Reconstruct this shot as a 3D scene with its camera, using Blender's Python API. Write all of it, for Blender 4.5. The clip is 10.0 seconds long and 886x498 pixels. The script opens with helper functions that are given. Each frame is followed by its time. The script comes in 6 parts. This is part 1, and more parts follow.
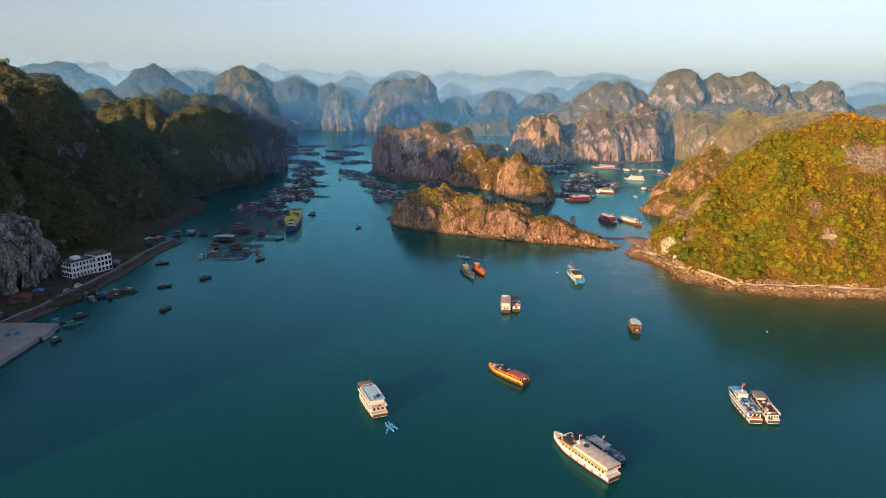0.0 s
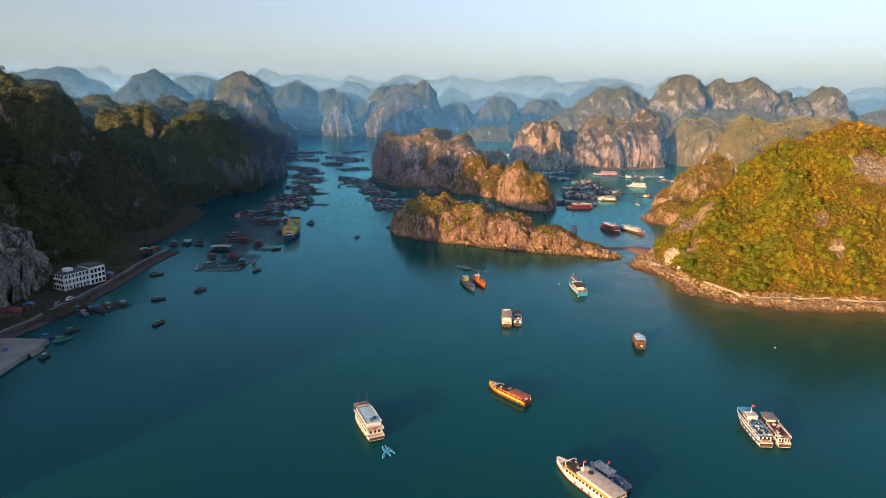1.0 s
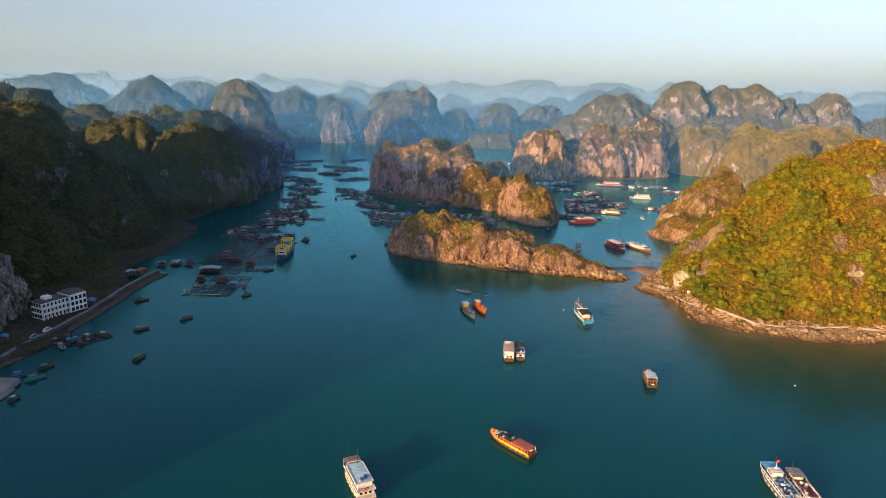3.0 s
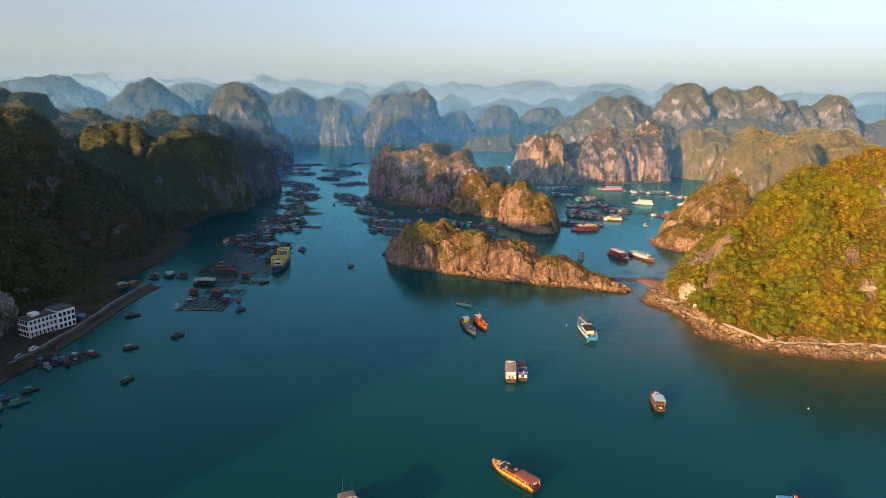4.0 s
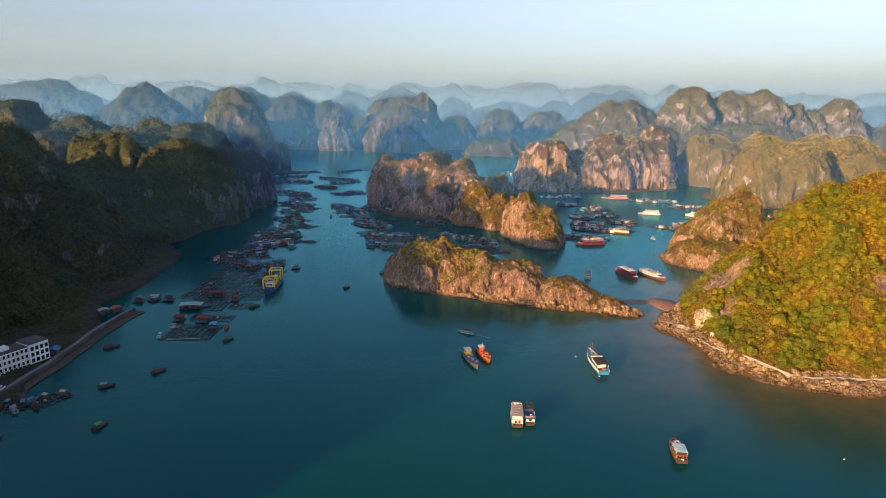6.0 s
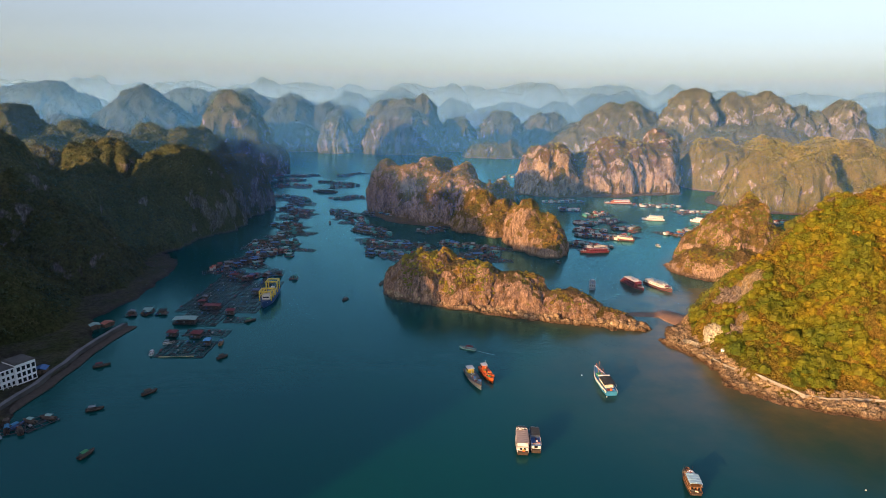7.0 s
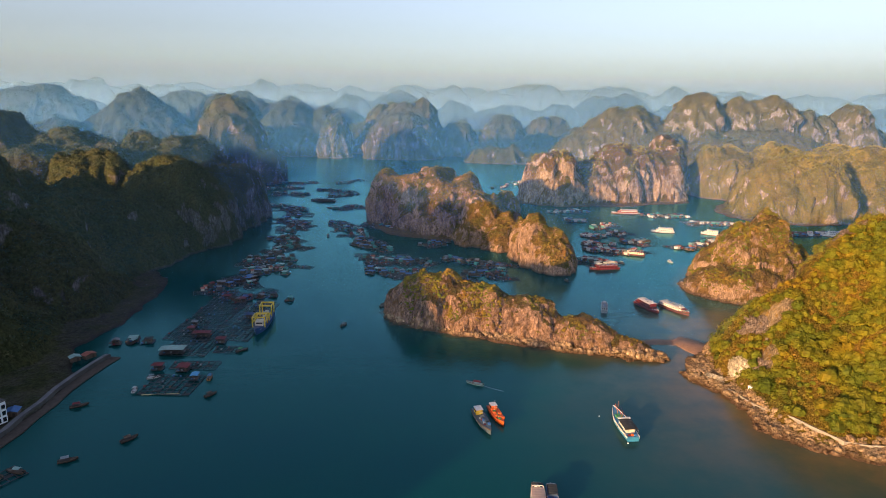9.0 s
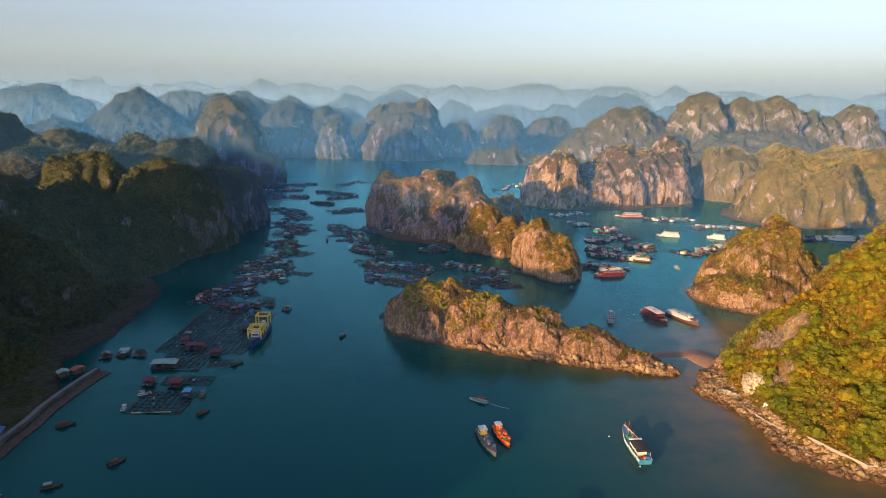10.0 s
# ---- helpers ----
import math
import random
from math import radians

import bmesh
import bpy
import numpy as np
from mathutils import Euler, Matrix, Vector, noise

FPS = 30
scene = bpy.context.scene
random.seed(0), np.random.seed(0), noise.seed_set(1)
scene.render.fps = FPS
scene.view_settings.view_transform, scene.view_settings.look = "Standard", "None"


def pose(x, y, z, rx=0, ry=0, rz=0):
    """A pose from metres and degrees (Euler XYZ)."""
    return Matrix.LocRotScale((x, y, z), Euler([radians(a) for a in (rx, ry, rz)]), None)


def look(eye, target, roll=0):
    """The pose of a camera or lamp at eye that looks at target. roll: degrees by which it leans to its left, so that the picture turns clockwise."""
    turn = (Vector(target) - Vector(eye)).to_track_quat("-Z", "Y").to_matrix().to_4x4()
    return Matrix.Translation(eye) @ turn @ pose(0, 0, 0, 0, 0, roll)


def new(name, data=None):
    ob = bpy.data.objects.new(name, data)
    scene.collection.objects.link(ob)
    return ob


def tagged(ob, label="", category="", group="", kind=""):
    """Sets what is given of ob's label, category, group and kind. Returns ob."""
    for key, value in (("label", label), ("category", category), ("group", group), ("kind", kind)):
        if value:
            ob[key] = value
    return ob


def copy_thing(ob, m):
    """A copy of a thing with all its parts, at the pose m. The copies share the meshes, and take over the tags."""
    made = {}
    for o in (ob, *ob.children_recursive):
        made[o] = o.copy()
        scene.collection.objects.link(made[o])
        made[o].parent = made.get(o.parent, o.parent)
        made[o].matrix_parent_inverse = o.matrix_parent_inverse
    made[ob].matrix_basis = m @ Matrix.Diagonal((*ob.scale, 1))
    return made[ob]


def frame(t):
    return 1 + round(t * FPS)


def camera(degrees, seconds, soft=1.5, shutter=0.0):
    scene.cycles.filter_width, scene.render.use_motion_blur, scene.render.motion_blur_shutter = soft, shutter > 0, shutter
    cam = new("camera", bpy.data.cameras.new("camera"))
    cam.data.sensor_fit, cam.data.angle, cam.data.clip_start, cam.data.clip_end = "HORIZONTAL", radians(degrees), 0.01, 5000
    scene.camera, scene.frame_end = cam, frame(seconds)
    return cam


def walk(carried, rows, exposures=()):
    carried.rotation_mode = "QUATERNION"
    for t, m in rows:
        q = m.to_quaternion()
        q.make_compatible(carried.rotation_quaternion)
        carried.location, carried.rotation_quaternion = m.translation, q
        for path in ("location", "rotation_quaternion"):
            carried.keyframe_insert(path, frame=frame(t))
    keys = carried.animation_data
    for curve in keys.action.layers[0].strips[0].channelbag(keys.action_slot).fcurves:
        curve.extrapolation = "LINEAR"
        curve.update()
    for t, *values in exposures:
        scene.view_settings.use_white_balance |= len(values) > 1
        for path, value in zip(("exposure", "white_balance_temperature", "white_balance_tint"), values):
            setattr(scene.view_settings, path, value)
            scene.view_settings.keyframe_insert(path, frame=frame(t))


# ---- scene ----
cam = camera(70.0, 10.0, soft=0.85)
PATH = [
    (0, (-0.909, 28.625, 110.021), (-0.509, 47.995, 105.051), 1.1),
    (0.5, (-0.493, 32.499, 110.923), (-0.113, 51.889, 106.033), 1.1),
    (1, (-0.153, 36.621, 112.345), (0.217, 56.031, 107.505), 1.1),
    (1.5, (-0.017, 41.041, 114.125), (0.353, 60.451, 109.325), 1.2),
    (2, (0.125, 45.857, 116.013), (0.495, 65.277, 111.243), 1.1),
    (2.5, (0.585, 51.215, 117.821), (0.945, 70.645, 113.071), 1.1),
    (4, (1.261, 68.574, 124.938), (1.621, 88.004, 120.198), 1.0),
    (4.5, (1.508, 74.978, 126.736), (1.858, 94.408, 122.006), 1.0),
    (5, (1.809, 81.402, 128.493), (2.159, 100.832, 123.773), 0.9),
    (5.5, (1.831, 87.817, 130.244), (2.171, 107.247, 125.534), 0.9),
    (7, (1.296, 106.978, 137.424), (1.626, 126.418, 132.694), 0.8),
    (7.5, (0.752, 113.677, 139.318), (1.082, 133.107, 134.598), 0.8),
    (8, (0.354, 120.547, 141.268), (0.684, 139.987, 136.558), 0.8),
    (8.5, (-0.504, 127.297, 143.284), (-0.164, 146.727, 138.564), 0.8),
    (9, (-1.361, 134.277, 145.234), (-1.021, 153.707, 140.524), 0.8),
    (9.5, (-1.934, 141.176, 146.898), (-1.594, 160.616, 142.208), 0.8),
    (10, (-2.442, 148.309, 148.053), (-2.102, 167.739, 143.313), 0.8),
]
walk(cam, [(t, look(eye, target, roll)) for t, eye, target, roll in PATH],
     exposures=[(0.0, 1.1, 6420, 22), (10.0, 1.12, 6420, 22)])

# ---------------------------------------------------------------- light
SUN_AZ, SUN_EL = radians(43.0), radians(8.8)      # the sun stands behind the camera, over its left shoulder
to_sun = Vector((-math.sin(SUN_AZ) * math.cos(SUN_EL), -math.cos(SUN_AZ) * math.cos(SUN_EL), math.sin(SUN_EL)))
world = bpy.data.worlds.new("sky")
scene.world = world
world.use_nodes = True
wn = world.node_tree
wn.nodes.clear()
sky = wn.nodes.new("ShaderNodeTexSky")
sky.sky_type, sky.sun_disc = "NISHITA", False
sky.sun_elevation = SUN_EL
sky.sun_rotation = math.atan2(to_sun.x, to_sun.y)
sky.altitude, sky.air_density, sky.dust_density, sky.ozone_density = 0.0, 0.9, 2.2, 2.1
bgd = wn.nodes.new("ShaderNodeBackground")
bgd.inputs["Strength"].default_value = 0.132
wout = wn.nodes.new("ShaderNodeOutputWorld")
soft_sky = wn.nodes.new("ShaderNodeHueSaturation")      # dusty air takes colour out of the sky
soft_sky.inputs["Saturation"].default_value = 0.72
wn.links.new(sky.outputs[0], soft_sky.inputs["Color"])
wn.links.new(soft_sky.outputs[0], bgd.inputs[0])
wn.links.new(bgd.outputs[0], wout.inputs[0])
sun = new("sun", bpy.data.lights.new("sun", "SUN"))
sun.data.energy, sun.data.angle, sun.data.color = 5.0, radians(0.9), (1.0, 0.59, 0.22)
sun.matrix_world = look(to_sun * 500, (0, 0, 0))


# ---------------------------------------------------------------- materials
def mat(name):
    m = bpy.data.materials.new(name)
    m.use_nodes = True
    nt = m.node_tree
    return m, nt, nt.nodes["Principled BSDF"]


def node(nt, kind, **values):
    n = nt.nodes.new("ShaderNode" + kind)
    for key, value in values.items():
        if key in ("operation", "data_type", "blend_type", "noise_dimensions", "feature", "interpolation"):
            setattr(n, key, value)
        else:
            n.inputs[key.replace("_", " ")].default_value = value
    return n


def ramp(nt, source, *stops):
    r = nt.nodes.new("ShaderNodeValToRGB")
    while len(r.color_ramp.elements) < len(stops):
        r.color_ramp.elements.new(0.5)
    for e, (at, c) in zip(r.color_ramp.elements, stops):
        e.position = at
        e.color = (*c, 1) if isinstance(c, tuple) else (c, c, c, 1)
    nt.links.new(source, r.inputs[0])
    return r.outputs[0]


def mixc(nt, fac, a, b, blend="MIX"):
    m = nt.nodes.new("ShaderNodeMix")
    m.data_type, m.blend_type = "RGBA", blend
    for sock, v in ((m.inputs[0], fac), (m.inputs[6], a), (m.inputs[7], b)):
        if isinstance(v, (int, float)):
            sock.default_value = v
        elif isinstance(v, tuple):
            sock.default_value = (*v, 1)
        else:
            nt.links.new(v, sock)
    return m.outputs[2]


def mathn(nt, op, a, b=0.0):
    m = nt.nodes.new("ShaderNodeMath")
    m.operation = op
    for sock, v in ((m.inputs[0], a), (m.inputs[1], b)):
        if isinstance(v, (int, float)):
            sock.default_value = v
        else:
            nt.links.new(v, sock)
    return m.outputs[0]


def noise_at(nt, scale, stretch=(1, 1, 1), detail=5.0, rough=0.6):
    co = nt.nodes.new("ShaderNodeTexCoord")
    mp = nt.nodes.new("ShaderNodeMapping")
    mp.inputs["Scale"].default_value = stretch
    n = nt.nodes.new("ShaderNodeTexNoise")
    n.inputs["Scale"].default_value, n.inputs["Detail"].default_value, n.inputs["Roughness"].default_value = scale, detail, rough
    nt.links.new(co.outputs["Object"], mp.inputs[0])
    nt.links.new(mp.outputs[0], n.inputs["Vector"])
    return n.outputs[0]


def bump(nt, bsdf, height, strength, distance):
    b = nt.nodes.new("ShaderNodeBump")
    b.inputs["Strength"].default_value, b.inputs["Distance"].default_value = strength, distance
    nt.links.new(height, b.inputs["Height"])
    nt.links.new(b.outputs[0], bsdf.inputs["Normal"])


def karst_material(name, rock, pale, leaf, leaf2, cover, rusty=0.75, foot=(0.14, 0.085, 0.05)):
    """Limestone with upright streaks, grown over where it is not steep. cover: how much of it is grown over."""
    m, nt, bsdf = mat(name)
    streak = noise_at(nt, 0.26, (1, 1, 0.28), 8, 0.70)
    blotch = noise_at(nt, 0.035, (1, 1, 0.6), 5, 0.65)
    fine = noise_at(nt, 0.8, (1, 1, 0.5), 6, 0.72)
    co = nt.nodes.new("ShaderNodeTexCoord")
    mp = nt.nodes.new("ShaderNodeMapping")
    mp.inputs["Scale"].default_value = (1, 1, 0.55)
    crack = nt.nodes.new("ShaderNodeTexVoronoi")
    crack.feature = "DISTANCE_TO_EDGE"
    crack.inputs["Scale"].default_value = 0.5
    wob = nt.nodes.new("ShaderNodeMix")
    wob.data_type, wob.blend_type = "RGBA", "LINEAR_LIGHT"
    wob.inputs[0].default_value = 2.2
    nt.links.new(co.outputs["Object"], mp.inputs[0])
    nt.links.new(mp.outputs[0], wob.inputs[6])
    nt.links.new(fine, wob.inputs[7])
    nt.links.new(wob.outputs[2], crack.inputs["Vector"])
    gap = ramp(nt, crack.outputs["Distance"], (0.0, 0.0), (0.16, 1.0))
    dark = tuple(c * 0.4 for c in rock)
    col = ramp(nt, streak, (0.34, dark), (0.47, rock), (0.62, pale))
    col = mixc(nt, ramp(nt, blotch, (0.45, 0.0), (0.62, 0.7)), col, pale)
    # fine noise and crack gaps paint crevice shade into the rock colour
    col = mixc(nt, 0.75, col, ramp(nt, fine, (0.36, 0.2), (0.56, 1.0)), "MULTIPLY")
    col = mixc(nt, 0.30, col, gap, "MULTIPLY")
    rust = ramp(nt, noise_at(nt, 0.22, (1, 1, 0.8), 6, 0.75), (0.50, 0.0), (0.60, rusty))
    col = mixc(nt, rust, col, leaf2)
    geo = nt.nodes.new("ShaderNodeNewGeometry")
    sep = nt.nodes.new("ShaderNodeSeparateXYZ")
    nt.links.new(geo.outputs["Normal"], sep.inputs[0])
    patch = noise_at(nt, 0.045, (1, 1, 1), 5, 0.65)
    k = mathn(nt, "ADD", sep.outputs[2], mathn(nt, "MULTIPLY", mathn(nt, "SUBTRACT", patch, 0.5), 1.5))
    grown = ramp(nt, mathn(nt, "ADD", k, cover - 0.5), (0.42, 0.0), (0.58, 1.0))
    tone = noise_at(nt, 0.06, (1, 1, 1), 5, 0.7)
    green = ramp(nt, tone, (0.35, leaf), (0.65, leaf2))
    green = mixc(nt, 0.75, green, ramp(nt, noise_at(nt, 0.5, (1, 1, 1), 4), (0.35, 0.25), (0.65, 1.0)), "MULTIPLY")
    pos = nt.nodes.new("ShaderNodeSeparateXYZ")
    nt.links.new(geo.outputs["Position"], pos.inputs[0])
    bare = nt.nodes.new("ShaderNodeAttribute")
    bare.attribute_name = "bare"
    grown = mathn(nt, "MULTIPLY", grown, mathn(nt, "SUBTRACT", 1.0, bare.outputs["Fac"]))
    tide = ramp(nt, mathn(nt, "ADD", mathn(nt, "MULTIPLY", pos.outputs[2], 0.25), mathn(nt, "MULTIPLY", mathn(nt, "SUBTRACT", fine, 0.5), 0.5)), (0.15, 0.0), (0.6, 1.0))
    grown = mathn(nt, "MULTIPLY", grown, tide)
    col = mixc(nt, tide, foot, col)
    nt.links.new(mixc(nt, grown, col, green), bsdf.inputs["Base Color"])
    bsdf.inputs["Roughness"].default_value = 0.9
    bsdf.inputs["Specular IOR Level"].default_value = 0.15
    bump(nt, bsdf, mathn(nt, "ADD", mathn(nt, "MULTIPLY", streak, 1.2), mathn(nt, "ADD", mathn(nt, "MULTIPLY", fine, 1.4), mathn(nt, "MULTIPLY", gap, 0.3))), 1.0, 2.2)
    return m


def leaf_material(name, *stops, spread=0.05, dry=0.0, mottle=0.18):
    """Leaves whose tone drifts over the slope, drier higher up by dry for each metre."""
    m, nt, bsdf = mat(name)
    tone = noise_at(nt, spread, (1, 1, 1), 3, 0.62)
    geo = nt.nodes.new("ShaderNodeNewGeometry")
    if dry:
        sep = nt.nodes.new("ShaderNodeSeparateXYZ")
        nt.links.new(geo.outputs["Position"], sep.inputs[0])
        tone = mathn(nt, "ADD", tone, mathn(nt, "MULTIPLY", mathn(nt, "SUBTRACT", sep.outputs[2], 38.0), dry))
    col = ramp(nt, tone, *stops)
    # darker noise patches put shade between and under crowns into the leaf colour
    crown_shade = ramp(nt, noise_at(nt, 0.34, (1, 1, 1), 2, 0.5), (0.37, 0.48), (0.6, 1.0))
    col = mixc(nt, 0.8, col, crown_shade, "MULTIPLY")
    col = mixc(nt, mottle, col, ramp(nt, geo.outputs["Random Per Island"], (0.0, 0.5), (1.0, 1.0)), "MULTIPLY")
    nt.links.new(col, bsdf.inputs["Base Color"])
    bsdf.inputs["Roughness"].default_value = 0.75
    bsdf.inputs["Specular IOR Level"].default_value = 0.2
    return m


def plain(name, colour, rough=0.6, metal=0.0, wear=0.35, scale=0.8):
    """Paint, timber or metal with a coarse and a fine variation."""
    m, nt, bsdf = mat(name)
    a = noise_at(nt, scale, (1, 1, 1), 5)
    b = noise_at(nt, scale * 9, (1, 1, 1), 3)
    shade = ramp(nt, mathn(nt, "ADD", mathn(nt, "MULTIPLY", a, 0.7), mathn(nt, "MULTIPLY", b, 0.3)), (0.32, 1 - wear), (0.6, 1.0))
    nt.links.new(mixc(nt, 1.0, colour, shade, "MULTIPLY"), bsdf.inputs["Base Color"])
    bsdf.inputs["Roughness"].default_value, bsdf.inputs["Metallic"].default_value = rough, metal
    return m


def water_material():
    """Green silty water under a faintly rippled gloss."""
    m, nt, bsdf = mat("sea water")
    silt = noise_at(nt, 0.006, (1, 1, 1), 4, 0.6)
    col = ramp(nt, silt, (0.35, (0.0, 0.038, 0.047)), (0.65, (0.0, 0.048, 0.043)))
    # shallow bottom and the shore's reflection, both put into the colour as brown
    brown_layer = nt.nodes.new("ShaderNodeAttribute")
    brown_layer.attribute_name = "shoal"
    brown_share = mathn(nt, "MULTIPLY", brown_layer.outputs["Fac"], ramp(nt, noise_at(nt, 0.05, (1, 1, 1), 4, 0.6), (0.35, 0.5), (0.65, 0.9)))
    col = mixc(nt, brown_share, col, (0.19, 0.10, 0.038))
    nt.links.new(col, bsdf.inputs["Base Color"])
    bsdf.inputs["Specular IOR Level"].default_value = 0.0
    bsdf.inputs["Roughness"].default_value = 1.0
    w1 = noise_at(nt, 0.55, (1, 1.6, 1), 4)
    w2 = noise_at(nt, 0.02, (1, 1, 1), 3)
    w3 = noise_at(nt, 0.12, (1, 1.5, 1), 3)
    calm = ramp(nt, w2, (0.4, 0.25), (0.62, 1.0))
    bump(nt, bsdf, mathn(nt, "ADD", mathn(nt, "MULTIPLY", w1, calm), w3), 0.075, 0.8)
    gloss = nt.nodes.new("ShaderNodeBsdfGlossy")
    gloss.inputs["Color"].default_value = (0.37, 0.97, 1.0, 1)
    gloss.inputs["Roughness"].default_value = 0.19
    rim = nt.nodes.new("ShaderNodeFresnel")
    rim.inputs["IOR"].default_value = 1.36
    mix = nt.nodes.new("ShaderNodeMixShader")
    normal = bsdf.inputs["Normal"].links[0].from_socket
    nt.links.new(normal, gloss.inputs["Normal"])
    nt.links.new(normal, rim.inputs["Normal"])
    nt.links.new(rim.outputs[0], mix.inputs[0])
    nt.links.new(bsdf.outputs[0], mix.inputs[1])
    nt.links.new(gloss.outputs[0], mix.inputs[2])
    out = [n for n in nt.nodes if n.type == "OUTPUT_MATERIAL"][0]
    nt.links.new(mix.outputs[0], out.inputs[0])
    return m


WATER = water_material()
KARST_SUN = karst_material("sunlit limestone", (0.37, 0.275, 0.19), (0.72, 0.55, 0.37), (0.12, 0.115, 0.018), (0.25, 0.135, 0.05), 0.62)
KARST_PINK = karst_material("pinkish limestone", (0.34, 0.225, 0.155), (0.64, 0.43, 0.29), (0.12, 0.11, 0.014), (0.31, 0.175, 0.055), 0.58, 0.45)
KARST_BARE = karst_material("bare limestone", (0.30, 0.19, 0.14), (0.62, 0.385, 0.245), (0.09, 0.095, 0.012), (0.19, 0.10, 0.03), 0.30)
KARST_WOOD = karst_material("wooded limestone", (0.16, 0.15, 0.13), (0.34, 0.31, 0.28), (0.07, 0.09, 0.034), (0.115, 0.115, 0.042), 0.86, 0.4, (0.055, 0.046, 0.04))
KARST_FAR = karst_material("far wooded limestone", (0.23, 0.20, 0.17), (0.42, 0.36, 0.29), (0.095, 0.105, 0.03), (0.15, 0.135, 0.05), 0.90)
KARST_RIDGE = karst_material("pale ridge limestone", (0.30, 0.275, 0.245), (0.47, 0.425, 0.37), (0.13, 0.135, 0.05), (0.20, 0.175, 0.075), 0.82)
KARST_GRASSY = karst_material("grassy limestone", (0.36, 0.295, 0.22), (0.72, 0.60, 0.45), (0.19, 0.185, 0.03), (0.32, 0.24, 0.055), 0.96)
GREEN_MID = leaf_material("sunlit far scrub", (0.35, (0.17, 0.17, 0.024)), (0.6, (0.32, 0.25, 0.04)), mottle=0.2)
KARST_FOREST = karst_material("distant forest", (0.18, 0.17, 0.14), (0.36, 0.33, 0.28), (0.05, 0.07, 0.028), (0.095, 0.10, 0.036), 1.15)
HILL_SOIL = karst_material("overgrown hillside", (0.25, 0.175, 0.11), (0.52, 0.40, 0.27), (0.17, 0.15, 0.018), (0.32, 0.18, 0.03), 0.95)
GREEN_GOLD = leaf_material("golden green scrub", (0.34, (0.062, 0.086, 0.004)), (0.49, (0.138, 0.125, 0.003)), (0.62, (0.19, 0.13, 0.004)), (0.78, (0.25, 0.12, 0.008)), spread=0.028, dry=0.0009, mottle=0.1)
GREEN_TREE = leaf_material("deep green trees", (0.33, (0.062, 0.086, 0.004)), (0.5, (0.118, 0.115, 0.003)), (0.68, (0.185, 0.13, 0.004)), spread=0.06, dry=0.0012, mottle=0.1)
GRASS_GOLD = leaf_material("dry golden grass", (0.37, (0.13, 0.125, 0.012)), (0.57, (0.23, 0.155, 0.018)), (0.76, (0.34, 0.17, 0.028)), spread=0.028, dry=0.0009)
# the cool blue of the shaded hillside is mixed into these greens
GREEN_SHADE = leaf_material("dark green forest", (0.35, (0.045, 0.078, 0.046)), (0.52, (0.075, 0.10, 0.05)), (0.68, (0.135, 0.12, 0.045)), mottle=0.1)
GREEN_ISLE = leaf_material("yellow green island scrub", (0.35, (0.10, 0.122, 0.004)), (0.52, (0.205, 0.165, 0.006)), (0.68, (0.27, 0.145, 0.014)), spread=0.08, mottle=0.1)
GREEN_RUST = leaf_material("rusty cliff scrub", (0.35, (0.12, 0.115, 0.014)), (0.52, (0.23, 0.165, 0.02)), (0.68, (0.33, 0.165, 0.035)), spread=0.08)
GREEN_HAZE = leaf_material("distant forest leaves", (0.35, (0.055, 0.075, 0.028)), (0.6, (0.095, 0.105, 0.036)), mottle=0.2)
GREEN_FAR = leaf_material("far forest", (0.35, (0.075, 0.10, 0.03)), (0.6, (0.125, 0.135, 0.04)), mottle=0.2)


# ---------------------------------------------------------------- land
def hash3(ix, iy, iz, seed):
    h = (ix * 374761393 + iy * 668265263 + iz * 2147483647 + seed * 974634777).astype(np.uint64) & np.uint64(0xFFFFFFFF)
    h = ((h ^ (h >> np.uint64(13))) * np.uint64(1274126177)) & np.uint64(0xFFFFFFFF)
    h = ((h ^ (h >> np.uint64(16))) * np.uint64(2246822519)) & np.uint64(0xFFFFFFFF)
    return ((h ^ (h >> np.uint64(15))) & np.uint64(0xFFFFFF)).astype(np.float64) / 0xFFFFFF


def vnoise(x, y, z, seed=0):
    """Smooth noise from -1 to 1 at arrays of places."""
    ix, iy, iz = (np.floor(v).astype(np.int64) for v in (x, y, z))
    fx, fy, fz = x - ix, y - iy, z - iz
    fx, fy, fz = (v * v * (3 - 2 * v) for v in (fx, fy, fz))
    ix, iy, iz = ix + 100000, iy + 100000, iz + 100000
    total = 0
    for a in (0, 1):
        for b in (0, 1):
            for c in (0, 1):
                w = (fx if a else 1 - fx) * (fy if b else 1 - fy) * (fz if c else 1 - fz)
                total = total + w * hash3(ix + a, iy + b, iz + c, seed)
    return total * 2 - 1


def fbm(x, y, z, size, octaves=4, seed=0, gain=0.5):
    total, amp, k = 0, 1.0, 1.0 / size
    for i in range(octaves):
        total = total + amp * vnoise(x * k + i * 17.3, y * k - i * 9.1, z * k + i * 5.7, seed + i)
        amp, k = amp * gain, k * 2.03
    return total


def mesh_object(name, verts, faces, material, parent=None, smooth=True):
    me = bpy.data.meshes.new(name)
    n, k = faces.shape
    me.vertices.add(len(verts))
    me.vertices.foreach_set("co", np.ascontiguousarray(verts, dtype=np.float32).ravel())
    me.loops.add(n * k)
    me.loops.foreach_set("vertex_index", np.ascontiguousarray(faces, dtype=np.int32).ravel())
    me.polygons.add(n)
    me.polygons.foreach_set("loop_start", np.arange(0, n * k, k, dtype=np.int32))
    me.polygons.foreach_set("use_smooth", np.full(n, smooth, dtype=bool))
    me.update(calc_edges=True)
    me.materials.append(material)
    ob = new(name, me)
    ob.parent = parent
    return ob


